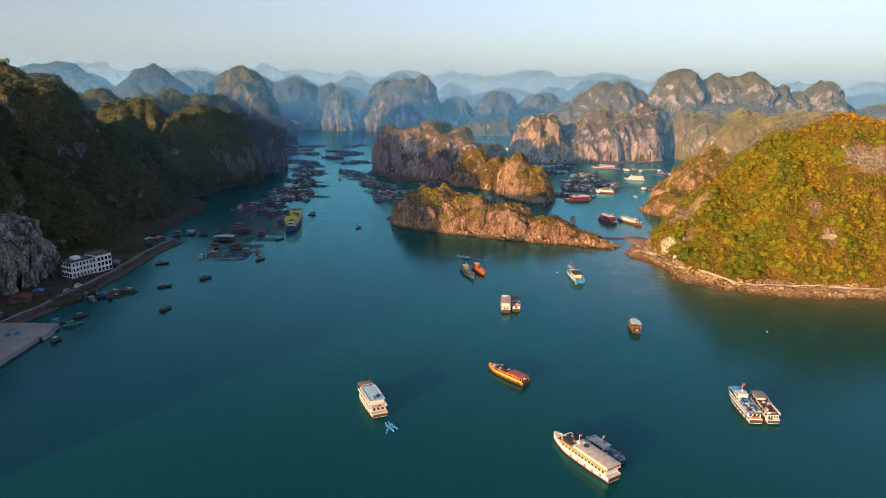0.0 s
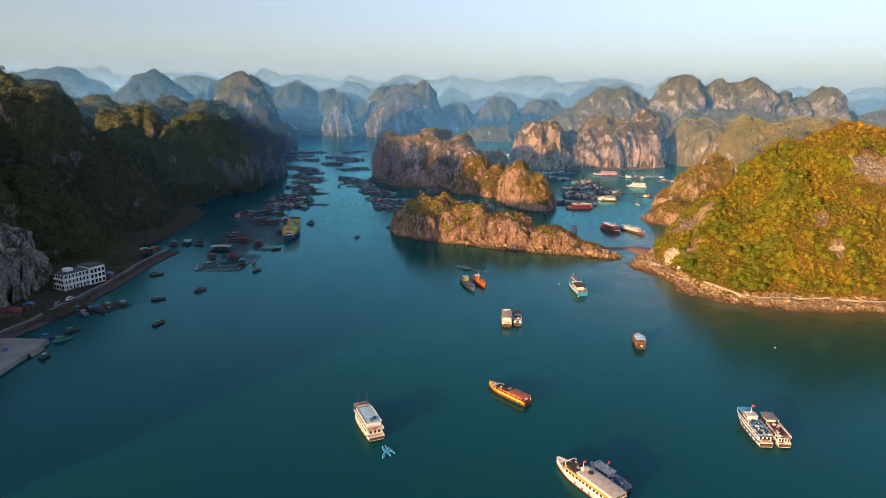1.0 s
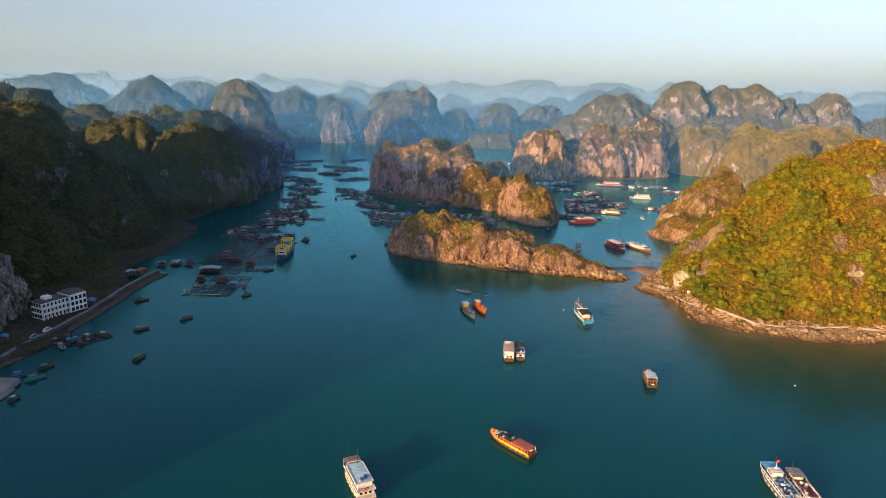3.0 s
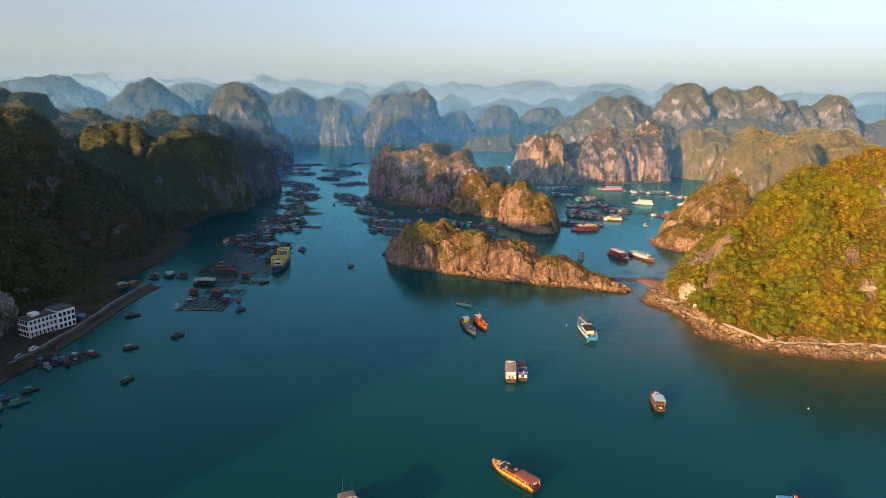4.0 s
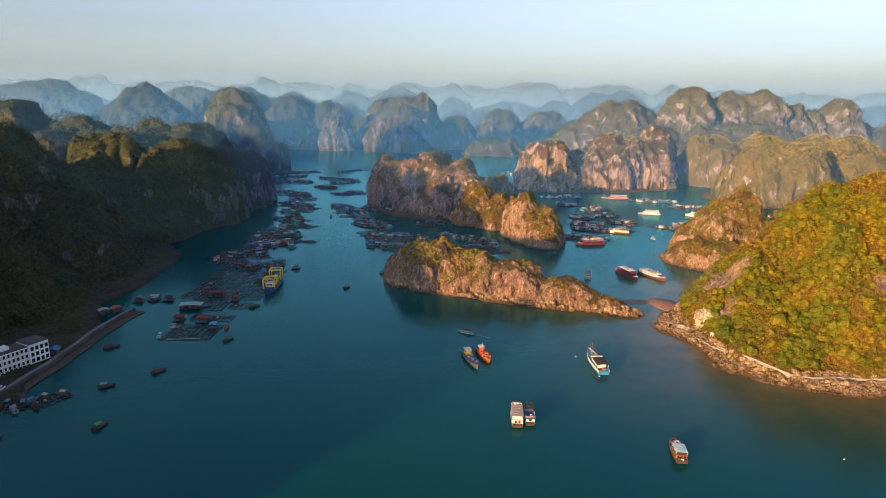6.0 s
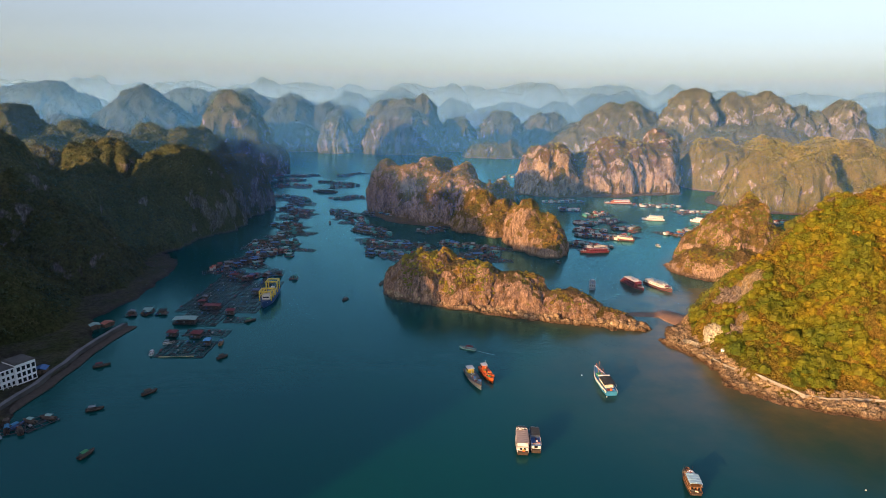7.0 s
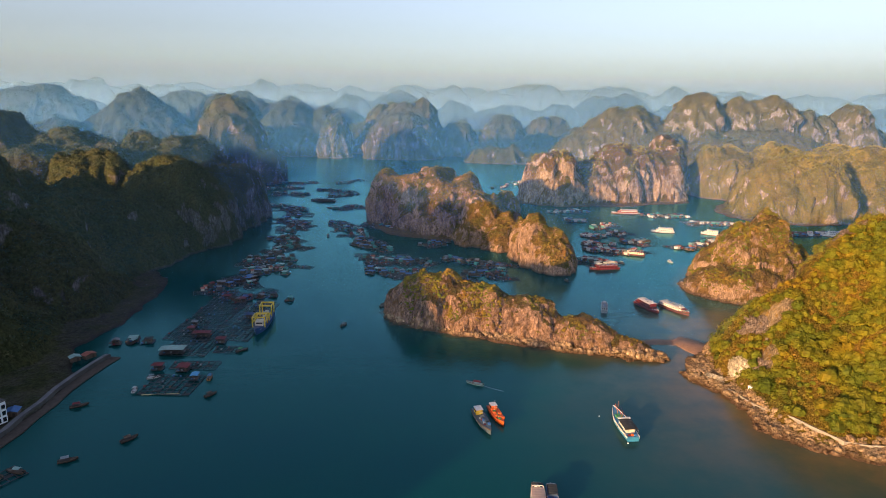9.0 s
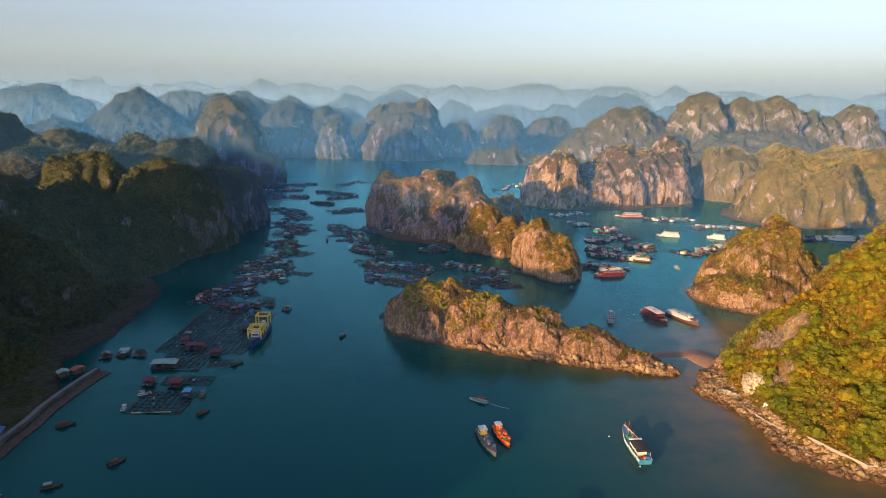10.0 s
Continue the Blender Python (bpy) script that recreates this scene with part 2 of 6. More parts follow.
class Land:
    """A height field made of domes: (x, y, radius x, radius y, turn in degrees, height, steepness, roundness)."""

    def __init__(self, domes, step, seed, wobble=0.12, lumps=0.12, lump_size=22.0, crag=2.0, square=2.3, back=None, gully=0.10):
        self.domes, self.step, self.seed = domes, step, seed
        self.back, self.gully = back, gully
        self.wobble, self.lumps, self.lump_size, self.crag, self.square = wobble, lumps, lump_size, crag, square
        reach = [max(d[2], d[3]) * 1.25 + 8 for d in domes]
        x0, x1 = min(d[0] - r for d, r in zip(domes, reach)), max(d[0] + r for d, r in zip(domes, reach))
        y0, y1 = min(d[1] - r for d, r in zip(domes, reach)), max(d[1] + r for d, r in zip(domes, reach))
        self.xs, self.ys = np.arange(x0, x1 + step, step), np.arange(y0, y1 + step, step)
        self.X, self.Y = np.meshgrid(self.xs, self.ys)
        self.Z = self.height(self.X, self.Y)
        gy, gx = np.gradient(self.Z, step)
        self.slope = np.hypot(gx, gy)

    def height(self, x, y):
        out = np.full(x.shape, -6.0)
        zero = np.zeros_like(x)
        big = fbm(x, y, zero, 38.0, 3, self.seed + 3) * self.wobble
        small = fbm(x, y, zero, 9.0, 3, self.seed + 8) * self.wobble * 0.15
        for i, (cx, cy, rx, ry, turn, h, a, b) in enumerate(self.domes):
            c, s = math.cos(radians(turn)), math.sin(radians(turn))
            u, v = ((x - cx) * c + (y - cy) * s) / rx, (-(x - cx) * s + (y - cy) * c) / ry
            r = (np.abs(u) ** self.square + np.abs(v) ** self.square) ** (1 / self.square)
            if self.back:
                r = np.where(v > 0, np.hypot(u * self.back[0], v * self.back[1]), r)
            r = r * (1 + big + small)
            inside = h * np.clip(1 - r ** a, 0, 1) ** b
            out = np.maximum(out, np.where(r < 1, inside, -(r - 1) * 30.0 - 0.4))
        up = np.clip(out, 0, None)
        lump = fbm(x, y, zero, self.lump_size, 4, self.seed + 20)
        furrow = np.clip(1 - 3.2 * np.abs(fbm(x, y, zero, self.lump_size * 1.3, 3, self.seed + 31)), 0, 1) ** 1.5
        out = out + np.minimum(up, 40.0) * (self.lumps * lump * 1.4 - self.gully * (furrow - 0.25) * 1.6)
        return np.maximum(out, -6.0)

    def build(self, name, material, label, category="hill"):
        ny, nx = self.Z.shape
        p = np.stack([self.X, self.Y, self.Z], -1).reshape(-1, 3)
        steep = np.clip(self.slope.reshape(-1) - 0.5, 0, 2.0) / 2.0
        jag = self.crag * (0.35 + steep) * (p[:, 2] > -3)
        flute, grain = 0.4, max(10.0, 3.2 * self.step)      # upright fluting on the cliffs
        for axis in range(3):
            p[:, axis] += jag * (1.0 if axis < 2 else 0.5) * fbm(p[:, 0], p[:, 1], p[:, 2] * flute, grain, 4, self.seed + 40 + axis * 7, 0.6)
        if self.step <= 1.2:      # finer ribs and clefts on the near rocks
            for axis in range(2):
                p[:, axis] += 0.5 * jag * fbm(p[:, 0], p[:, 1], p[:, 2] * 0.3, 3.4, 3, self.seed + 90 + axis * 7, 0.6)
        idx = np.arange(ny * nx).reshape(ny, nx)
        q = np.stack([idx[:-1, :-1], idx[:-1, 1:], idx[1:, 1:], idx[1:, :-1]], -1).reshape(-1, 4)
        q = q[(p[q][:, :, 2] > -3.0).any(1)]
        used = np.unique(q)
        remap = np.zeros(len(p), dtype=np.int64)
        remap[used] = np.arange(len(used))
        ob = mesh_object(name, p[used], remap[q], material)
        tagged(ob, label, category, kind="structure")
        self.ob = ob
        return ob

    def spots(self, count, rng, max_slope=2.2, low=4.0, keep=None, patch=None):
        """Random places on the ground: a row of x, y, z for each. patch: (size, threshold) of the clearings."""
        x = rng.uniform(self.xs[0], self.xs[-1], count)
        y = rng.uniform(self.ys[0], self.ys[-1], count)
        i = np.clip(((y - self.ys[0]) / self.step).astype(int), 0, len(self.ys) - 2)
        j = np.clip(((x - self.xs[0]) / self.step).astype(int), 0, len(self.xs) - 2)
        fx, fy = (x - self.xs[j]) / self.step, (y - self.ys[i]) / self.step
        z = (self.Z[i, j] * (1 - fx) + self.Z[i, j + 1] * fx) * (1 - fy) + (self.Z[i + 1, j] * (1 - fx) + self.Z[i + 1, j + 1] * fx) * fy
        ok = (z > low) & (self.slope[i, j] < max_slope * rng.uniform(0.6, 1.2, count))
        if patch:
            ok &= fbm(x, y, z, patch[0], 3, self.seed + 77) > patch[1]
        if keep is not None:
            ok &= keep(x, y, z)
        return np.stack([x, y, z], -1)[ok]


def foliage(name, spots, rng, size, leaves, leaf, material, parent, label, flat=0.85, core=False):
    """Crowns of many small leaf sprays, one crown at each spot."""
    n = len(spots)
    s = rng.uniform(size[0], size[1], n) * np.where(rng.random(n) < 0.12, 1.35, 1.0)
    u = rng.normal(size=(n, leaves, 3))
    u /= np.linalg.norm(u, axis=2, keepdims=True)
    u[:, :, 2] = np.abs(u[:, :, 2]) * 1.1 - 0.25
    lump = 0.72 + 0.28 * rng.random((n, leaves, 1))
    c = spots[:, None, :] + u * lump * s[:, None, None] * np.array([1, 1, flat]) + np.array([0, 0, 0.45]) * s[:, None, None]
    nrm = u + rng.normal(size=u.shape) * 0.35
    nrm /= np.linalg.norm(nrm, axis=2, keepdims=True)
    t = np.cross(nrm, rng.normal(size=u.shape))
    t /= np.linalg.norm(t, axis=2, keepdims=True)
    b = np.cross(nrm, t)
    w = (leaf * rng.uniform(0.6, 1.3, (n, leaves, 1))) * (s[:, None, None] / np.mean(size)) ** 0.5
    quad = np.stack([c - t * w - b * w * 0.6, c + t * w * 0.7 - b * w, c + t * w + b * w * 0.7, c - t * w * 0.6 + b * w], 2)
    verts = quad.reshape(-1, 3)
    faces = np.arange(len(verts)).reshape(-1, 4)
    # light falls on the crown as a rounded whole
    soft = u + np.array([0, 0, 0.25]) + rng.normal(size=u.shape) * 0.09
    soft /= np.linalg.norm(soft, axis=2, keepdims=True)
    soft = np.repeat(soft.reshape(-1, 3), 4, axis=0)
    if core:      # the dense inner foliage, an uneven dome under the outer sprays
        rise, turn = np.meshgrid(np.radians((-24, 8, 38, 64, 86)), np.arange(7) * math.tau / 7, indexing="ij")
        way = np.stack([np.cos(rise) * np.cos(turn), np.cos(rise) * np.sin(turn), np.sin(rise)], -1).reshape(-1, 3)
        bulge = rng.uniform(0.5, 0.88, (n, len(way), 1))
        dome = spots[:, None, :] + way * bulge * s[:, None, None] * np.array([1, 1, flat]) + np.array([0, 0, 0.4]) * s[:, None, None]
        k, j = np.meshgrid(np.arange(4), np.arange(7), indexing="ij")
        ring = np.stack([k * 7 + j, k * 7 + (j + 1) % 7, k * 7 + 7 + (j + 1) % 7, k * 7 + 7 + j], -1).reshape(-1, 4)
        faces = np.concatenate([faces, (ring[None] + (np.arange(n) * len(way))[:, None, None]).reshape(-1, 4) + len(verts)])
        verts = np.concatenate([verts, dome.reshape(-1, 3)])
        lit = np.repeat((way + np.array([0, 0, 0.25]))[None], n, axis=0) + rng.normal(size=dome.shape) * 0.22
        lit /= np.linalg.norm(lit, axis=2, keepdims=True)
        soft = np.concatenate([soft, lit.reshape(-1, 3)])
    ob = mesh_object(name, verts, faces, material, parent, smooth=False)
    ob.data.attributes.new("custom_normal", "FLOAT_VECTOR", "POINT").data.foreach_set("vector", soft.astype(np.float32).ravel())
    tagged(ob, label, kind="stuff")
    return ob


rng = np.random.default_rng(7)

front = Land([(0, 538, 31, 22, -20, 28, 2.8, 0.65), (30, 525, 30, 22, -22, 28, 2.6, 0.7), (58, 511, 32, 19, -25, 23, 2.4, 0.75),
              (86, 497, 32, 17, -28, 17, 2.2, 0.8), (110, 484, 22, 11, -30, 9, 2.2, 0.8), (52, 510, 84, 20, -23, 1.8, 9, 0.5),
              (105, 484, 33, 11, -27, 1.6, 9, 0.5)], 0.75, 11, wobble=0.14, lumps=0.14, lump_size=12, crag=2.8, gully=0.03)
front.build("front_island", KARST_BARE, "low rocky limestone island with yellow green scrub on top")
rear = Land([(-42, 884, 40, 40, 0, 53, 4, 0.55), (-5, 862, 48, 52, -20, 63, 3.2, 0.65), (26, 826, 36, 50, -25, 57, 2.8, 0.7),
             (52, 784, 30, 46, -15, 41, 2.4, 0.8), (66, 758, 24, 33, 0, 29, 2.2, 0.8), (80, 850, 22, 34, 0, 37, 3, 0.6),
             (0, 843, 90, 60, -38, 1.5, 9, 0.5)], 1.0, 23, wobble=0.10, lumps=0.16, lump_size=20, crag=3.0, gully=0.05)
rear.build("rear_island", KARST_PINK, "tall limestone island with sheer grey cliffs and scrub on top")
stack = Land([(88, 692, 19, 30, 10, 37, 3, 0.6), (100, 678, 20, 33, 15, 29, 2.6, 0.7)], 0.8, 31, wobble=0.12, lumps=0.16, lump_size=11, crag=2.0, gully=0.03)
stack.build("rock_stack", KARST_PINK, "blunt limestone sea stack with orange scrub on top")
cone = Land([(257, 618, 46, 44, 0, 54, 1.9, 0.8), (240, 604, 40, 40, -30, 22, 3, 0.6), (243, 604, 46, 44, -30, 1.8, 9, 0.5)], 0.9, 37, wobble=0.10, lumps=0.16, lump_size=14, crag=2.4)
cone.build("cone_island", KARST_PINK, "cone shaped limestone islet half covered by scrub")
right = Land([(272.3, 459.3, 105.4, 99.3, 0, 88.6, 2.31, 1.44), (194.4, 455.3, 42.4, 85.3, 0, 36.2, 2.0, 1.0), (405, 452, 105, 92, 0, 80, 2.2, 1.0), (300, 453, 160, 99, 0, 3.0, 14, 0.5)],
             1.3, 41, wobble=0.05, lumps=0.22, lump_size=30, crag=2.0, square=3.4, back=(1.04, 1.77))
right.build("right_hill", HILL_SOIL, "steep hill covered by dense golden green scrub above a rocky shore")
cliffs = Land([(171, 1036, 43, 52, 0, 67, 3.2, 0.6), (235, 1066, 46, 56, 0, 54, 3, 0.6), (281, 1074, 44, 60, 0, 77, 3.2, 0.6),
               (331, 1086, 50, 54, 0, 69, 3.6, 0.5), (370, 1155, 34, 52, 0, 82, 3, 0.6), (300, 1150, 80, 60, 0, 60, 2.4, 0.75),
               (248, 1066, 142, 74, 12, 1.5, 9, 0.5)], 1.5, 47, wobble=0.10, lumps=0.16, lump_size=24, crag=4.2)
cliffs.build("cliff_island", KARST_SUN, "long limestone island with pale vertical cliff faces")
mid = Land([(470, 946, 80, 72, 0, 76, 2.8, 0.7), (452, 1112, 54, 62, 0, 73, 3.2, 0.55), (530, 1110, 78, 72, 0, 76, 2.6, 0.7),
            (596, 1040, 98, 112, 0, 82, 2.2, 0.85), (520, 1010, 90, 80, 0, 70, 2.4, 0.8), (745, 1110, 100, 90, 0, 40, 2.2, 0.8), (870, 1050, 130, 120, 0, 60, 2.2, 0.8),
            (478, 952, 108, 82, 12, 1.6, 9, 0.5), (640, 1010, 150, 100, 0, 1.5, 9, 0.5)], 2.2, 53, wobble=0.09, lumps=0.17, lump_size=30, crag=4.4)
mid.build("mid_hills", KARST_GRASSY, "wooded limestone hills with pale cliffs above the bay")
# domes to the south and west, out of view, are added to cast shade
left = Land([(-380, 562, 166, 84, 0, 124, 2.0, 1.0), (-338, 392, 96, 96, 0, 114, 2.0, 1.0), (-310, 470, 92, 80, 0, 52, 2.0, 1.0), (-604, 985, 112, 76, 0, 118, 3.0, 0.7), (-500, 992, 78, 62, 0, 90, 2.6, 0.7), (-700, 1000, 130, 90, 0, 112, 2.4, 0.8), (-320, 838, 84, 70, 0, 84, 3.0, 0.6),
             (-456, 880, 92, 100, 0, 80, 2.2, 0.85), (-356, 776, 38, 52, 0, 80, 3.0, 0.6), (-326, 790, 40, 54, 12, 84, 3.0, 0.6), (-300, 800, 40, 60, 0, 78, 3.0, 0.6), (-345, 890, 42, 64, 0, 91, 3, 0.6), (-288, 890, 55, 66, 0, 89, 3, 0.7),
             (-236, 862, 38, 76, 0, 56, 4, 0.5), (-264, 776, 62, 76, 15, 74, 3.5, 0.55), (-330, 660, 100, 112, 0, 70, 2, 0.9), (-290, 700, 70, 80, 0, 54, 2.4, 0.8),
             (-545, 1150, 112, 60, 0, 80, 2.2, 0.85), (-320, 245, 95, 92, 0, 94, 2.2, 0.85), (-262, 190, 45, 50, 0, 30, 2.2, 0.85), (-300, 110, 85, 80, 0, 72, 2.2, 0.85),
             (-440, 370, 58, 54, 0, 139, 2.2, 0.8), (-490, 480, 120, 120, 0, 118, 2.0, 0.9), (-580, 590, 105, 100, 0, 112, 2.0, 0.9), (-236, 556, 36, 92, 4, 1.6, 9, 0.5),
             (-262, 385, 80, 110, 0, 1.8, 24, 0.35)], 2.0, 59, wobble=0.08, lumps=0.17, lump_size=22, crag=3.4, gully=0.09)
GREY_ROCK = karst_material("grey quarried rock", (0.40, 0.38, 0.36), (0.74, 0.71, 0.66), (0.06, 0.08, 0.03), (0.22, 0.16, 0.09), 0.12)
bluff = Land([(-256, 366, 45, 34, 30, 29, 6, 0.4), (-282, 372, 46, 44, 30, 26, 4, 0.5)], 0.9, 60, wobble=0.16, lumps=0.30, lump_size=14, crag=4.0)
bluff.build("bare_bluff", GREY_ROCK, "bare grey limestone bluff behind the lane")
left.build("left_hills", KARST_WOOD, "long dark forested limestone hills along the shore, unseen parts added to cast shade")
# the last dome hides behind the first, added to shade the hill beyond
dome = Land([(-357, 1265, 68, 80, 0, 131, 2.8, 0.75), (-285, 1225, 28, 40, 0, 45, 4, 0.5), (-447, 1570, 75, 75, 0, 120, 2.4, 0.75)], 3.0, 61, wobble=0.06, lumps=0.12, lump_size=30, crag=5)
dome.build("domed_karst", KARST_FAR, "domed forested karst with a bare cliff and a hidden dome added for shade")
pillar = Land([(-233, 1655, 40, 42, 0, 106, 2.2, 0.75), (-338, 1695, 82, 50, 0, 62, 2.2, 0.8)], 2.4, 67, wobble=0.08, lumps=0.12, lump_size=20, crag=6)
pillar.build("karst_pillar", KARST_FAR, "upright karst pillar rising from the bay")
broad = Land([(-75, 1650, 92, 52, 0, 104, 3, 0.65), (-70, 1772, 108, 70, 0, 128, 3.0, 0.7), (-120, 1770, 60, 60, 0, 120, 3, 0.6), (-30, 1770, 62, 60, 0, 138, 2.2, 0.8),
              (62, 1762, 55, 60, 0, 79, 2.6, 0.7), (-185, 1790, 60, 50, 0, 74, 2.4, 0.7)], 3.2, 71, wobble=0.08, lumps=0.14, lump_size=28, crag=6)
broad.build("broad_karst", KARST_FAR, "broad round topped karst mountain")
low = Land([(172, 1752, 66, 60, 0, 97, 2.6, 0.7), (287, 1762, 88, 60, 0, 95, 2.4, 0.8), (150, 1588, 80, 46, 0, 40, 3, 0.6), (240, 1604, 76, 52, 0, 58, 2.6, 0.7),
            (345, 1640, 80, 60, 0, 74, 2.2, 0.8), (190, 1580, 120, 46, 0, 2.0, 9, 0.5)], 3.4, 73, wobble=0.10, lumps=0.15, lump_size=30, crag=6)
low.build("low_karsts", KARST_FAR, "row of lower forested karsts across the bay")
ridge = Land([(407, 1522, 150, 92, 0, 128, 1.8, 0.95), (562, 1502, 100, 84, 0, 159, 2.0, 0.8), (642, 1512, 60, 72, 0, 142, 2.6, 0.7), (682, 1512, 55, 72, 0, 145, 3, 0.6),
              (722, 1502, 70, 80, 0, 150, 2.2, 0.8), (787, 1512, 56, 70, 0, 126, 2.6, 0.7), (826, 1512, 40, 60, 0, 110, 3, 0.6), (893, 1502, 55, 72, 0, 133, 2.6, 0.7),
              (962, 1560, 90, 80, 0, 88, 2.2, 0.8), (470, 1440, 70, 60, 0, 70, 3, 0.6), (650, 1400, 190, 90, 0, 84, 2.2, 0.8), (1060, 1500, 160, 120, 0, 84, 2.2, 0.8),
              (300, 1500, 60, 50, 0, 62, 2.6, 0.7)], 3.4, 79, wobble=0.08, lumps=0.17, lump_size=34, crag=7)
ridge.build("mountain_ridge", KARST_RIDGE, "long mountain ridge of bare grey and wooded limestone peaks")
north = Land([(-480, 1800, 90, 60, 0, 75, 2.4, 0.75), (-440, 2130, 140, 80, 0, 128, 2.0, 0.85), (-300, 2150, 140, 70, 0, 100, 2.2, 0.8), (-560, 1930, 110, 100, 0, 145, 2.2, 0.9),
              (-400, 1950, 110, 90, 0, 119, 2.4, 0.8), (-310, 1965, 85, 80, 0, 103, 2.4, 0.8), (-764, 1820, 200, 120, 0, 146, 1.5, 1.0), (-1190, 2120, 240, 130, 0, 160, 2.0, 1.0),
              (-1330, 2150, 190, 120, 0, 146, 1.8, 1.0), (-930, 1750, 160, 120, 0, 70, 2.2, 0.9), (-640, 2300, 150, 90, 0, 150, 2.0, 0.9), (-870, 2420, 190, 90, 0, 150, 2.0, 0.9)], 4.4, 83, wobble=0.10, lumps=0.2, lump_size=50, crag=8)
north.build("north_hills", KARST_FOREST, "blue green forested hills fading into the haze")

# the far ranges, too distant to shift
for i, (y, seed, n, lo, hi) in enumerate(((2850, 101, 26, 95, 160), (4050, 103, 26, 175, 235), (4700, 105, 22, 185, 240))):
    r = np.random.default_rng(seed)
    span = y * 0.85
    peaks = [(-span + 2 * span * (k + r.uniform(0.1, 0.9)) / n, y + r.uniform(-60, 60), r.uniform(1.3, 2.6) * span / n, 90, 0,
              r.uniform(lo, 0.35 * lo + 0.65 * hi) * (0.6 if -span + 2 * span * k / n > 0.42 * y else 1.0), 2.0, 0.95) for k in range(n)]
    peaks += [(-span + 2 * span * (k + 0.5) / 15, y + 40, r.uniform(0.9, 1.3) * 2 * span / 15, 120, 0, r.uniform(0.85, 1.05) * lo, 1.8, 1.0) for k in range(15)]
    far = Land(peaks, 10.0 if i == 0 else 16.0, seed, wobble=0.16, lumps=0.55, lump_size=130, crag=14)
    far.build("backdrop", KARST_FOREST, "distant karst range pale in the haze", "backdrop")

# sandbar between the island and the hill
bar = Land([(142, 496, 18, 6, 0, 0.15, 2, 1.0), (158, 488, 12, 19, 20, 1.9, 2, 1.0)], 1.0, 89, wobble=0.2, lumps=0.05, crag=0.2)
SAND = plain("wet brown sand", (0.25, 0.145, 0.09), 0.7, wear=0.5, scale=0.15)
bar.build("sandbar", SAND, "low bar of wet brown sand joining island and hill", "sandbar")


# the sea reaches the horizon; brown along the shores is shallow bottom plus painted hill reflection
def sea():
    fine_x, fine_y = np.arange(-300, 460, 5.0), np.arange(200, 660, 5.0)
    xs = np.concatenate([np.linspace(-4990, -320, 22), fine_x, np.linspace(480, 4990, 22)])
    ys = np.concatenate([np.linspace(-4990, 180, 22), fine_y, np.linspace(680, 4990, 24)])
    X, Y = np.meshgrid(xs, ys)
    r_ = (np.abs((X - 300) / 160) ** 3.4 + np.abs((Y - 453) / 99) ** 3.4) ** (1 / 3.4)
    shoal = np.exp(-np.clip(r_ - 1, 0, None) * 110 / 24.0) * np.clip((2.0 - r_) * 2, 0, 1)
    for land, reach in ((front, 0.8), (bar, 0.9), (cone, 1.2)):
        away = np.clip((-land.height(X, Y) - 0.4) / 5.5, 0, 1)
        shoal = np.maximum(shoal, (1 - away) ** 1.3 * 0.9)
    # off the front island the brown mostly paints in its reflection
    u, v = (X - 52) * math.cos(radians(-23)) + (Y - 510) * math.sin(radians(-23)), -(X - 52) * math.sin(radians(-23)) + (Y - 510) * math.cos(radians(-23))
    away = np.hypot(np.clip(np.abs(u) - 70, 0, None), np.clip(np.abs(v) - 18, 0, None))
    shoal = np.maximum(shoal, 0.5 * np.exp(-away / 10.0) * np.clip((u + 60) / 60, 0, 1))
    idx = np.arange(X.size).reshape(X.shape)
    quads = np.stack([idx[:-1, :-1], idx[:-1, 1:], idx[1:, 1:], idx[1:, :-1]], -1).reshape(-1, 4)
    ob = mesh_object("water", np.stack([X, Y, np.zeros(X.shape)], -1).reshape(-1, 3), quads, WATER)
    layer = ob.data.attributes.new("shoal", "FLOAT", "POINT")
    layer.data.foreach_set("value", shoal.reshape(-1).astype(np.float32))
    tagged(ob, "calm dark teal sea water with faint ripples", "water", kind="structure")


sea()


# haze between the ranges: flat blue-tinted sheets stand in for it, each letting most of the view through
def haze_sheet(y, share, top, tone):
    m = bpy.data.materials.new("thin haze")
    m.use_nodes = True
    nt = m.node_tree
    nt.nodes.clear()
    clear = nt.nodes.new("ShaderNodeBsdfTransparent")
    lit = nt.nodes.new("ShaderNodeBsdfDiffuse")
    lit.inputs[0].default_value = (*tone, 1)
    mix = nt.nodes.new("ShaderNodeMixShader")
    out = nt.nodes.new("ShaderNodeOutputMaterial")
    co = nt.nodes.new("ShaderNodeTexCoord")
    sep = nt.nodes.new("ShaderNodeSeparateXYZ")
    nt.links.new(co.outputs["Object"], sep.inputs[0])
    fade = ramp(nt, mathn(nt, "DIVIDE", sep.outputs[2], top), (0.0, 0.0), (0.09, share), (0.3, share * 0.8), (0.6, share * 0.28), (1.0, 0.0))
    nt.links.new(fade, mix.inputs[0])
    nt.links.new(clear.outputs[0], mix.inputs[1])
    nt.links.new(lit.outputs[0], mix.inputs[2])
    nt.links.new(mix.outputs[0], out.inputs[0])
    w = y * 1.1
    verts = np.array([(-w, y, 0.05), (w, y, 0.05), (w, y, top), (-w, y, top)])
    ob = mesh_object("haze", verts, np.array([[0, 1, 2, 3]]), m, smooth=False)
    tagged(ob, "flat see-through blue sheet standing in for haze over the bay", "haze", kind="stuff")


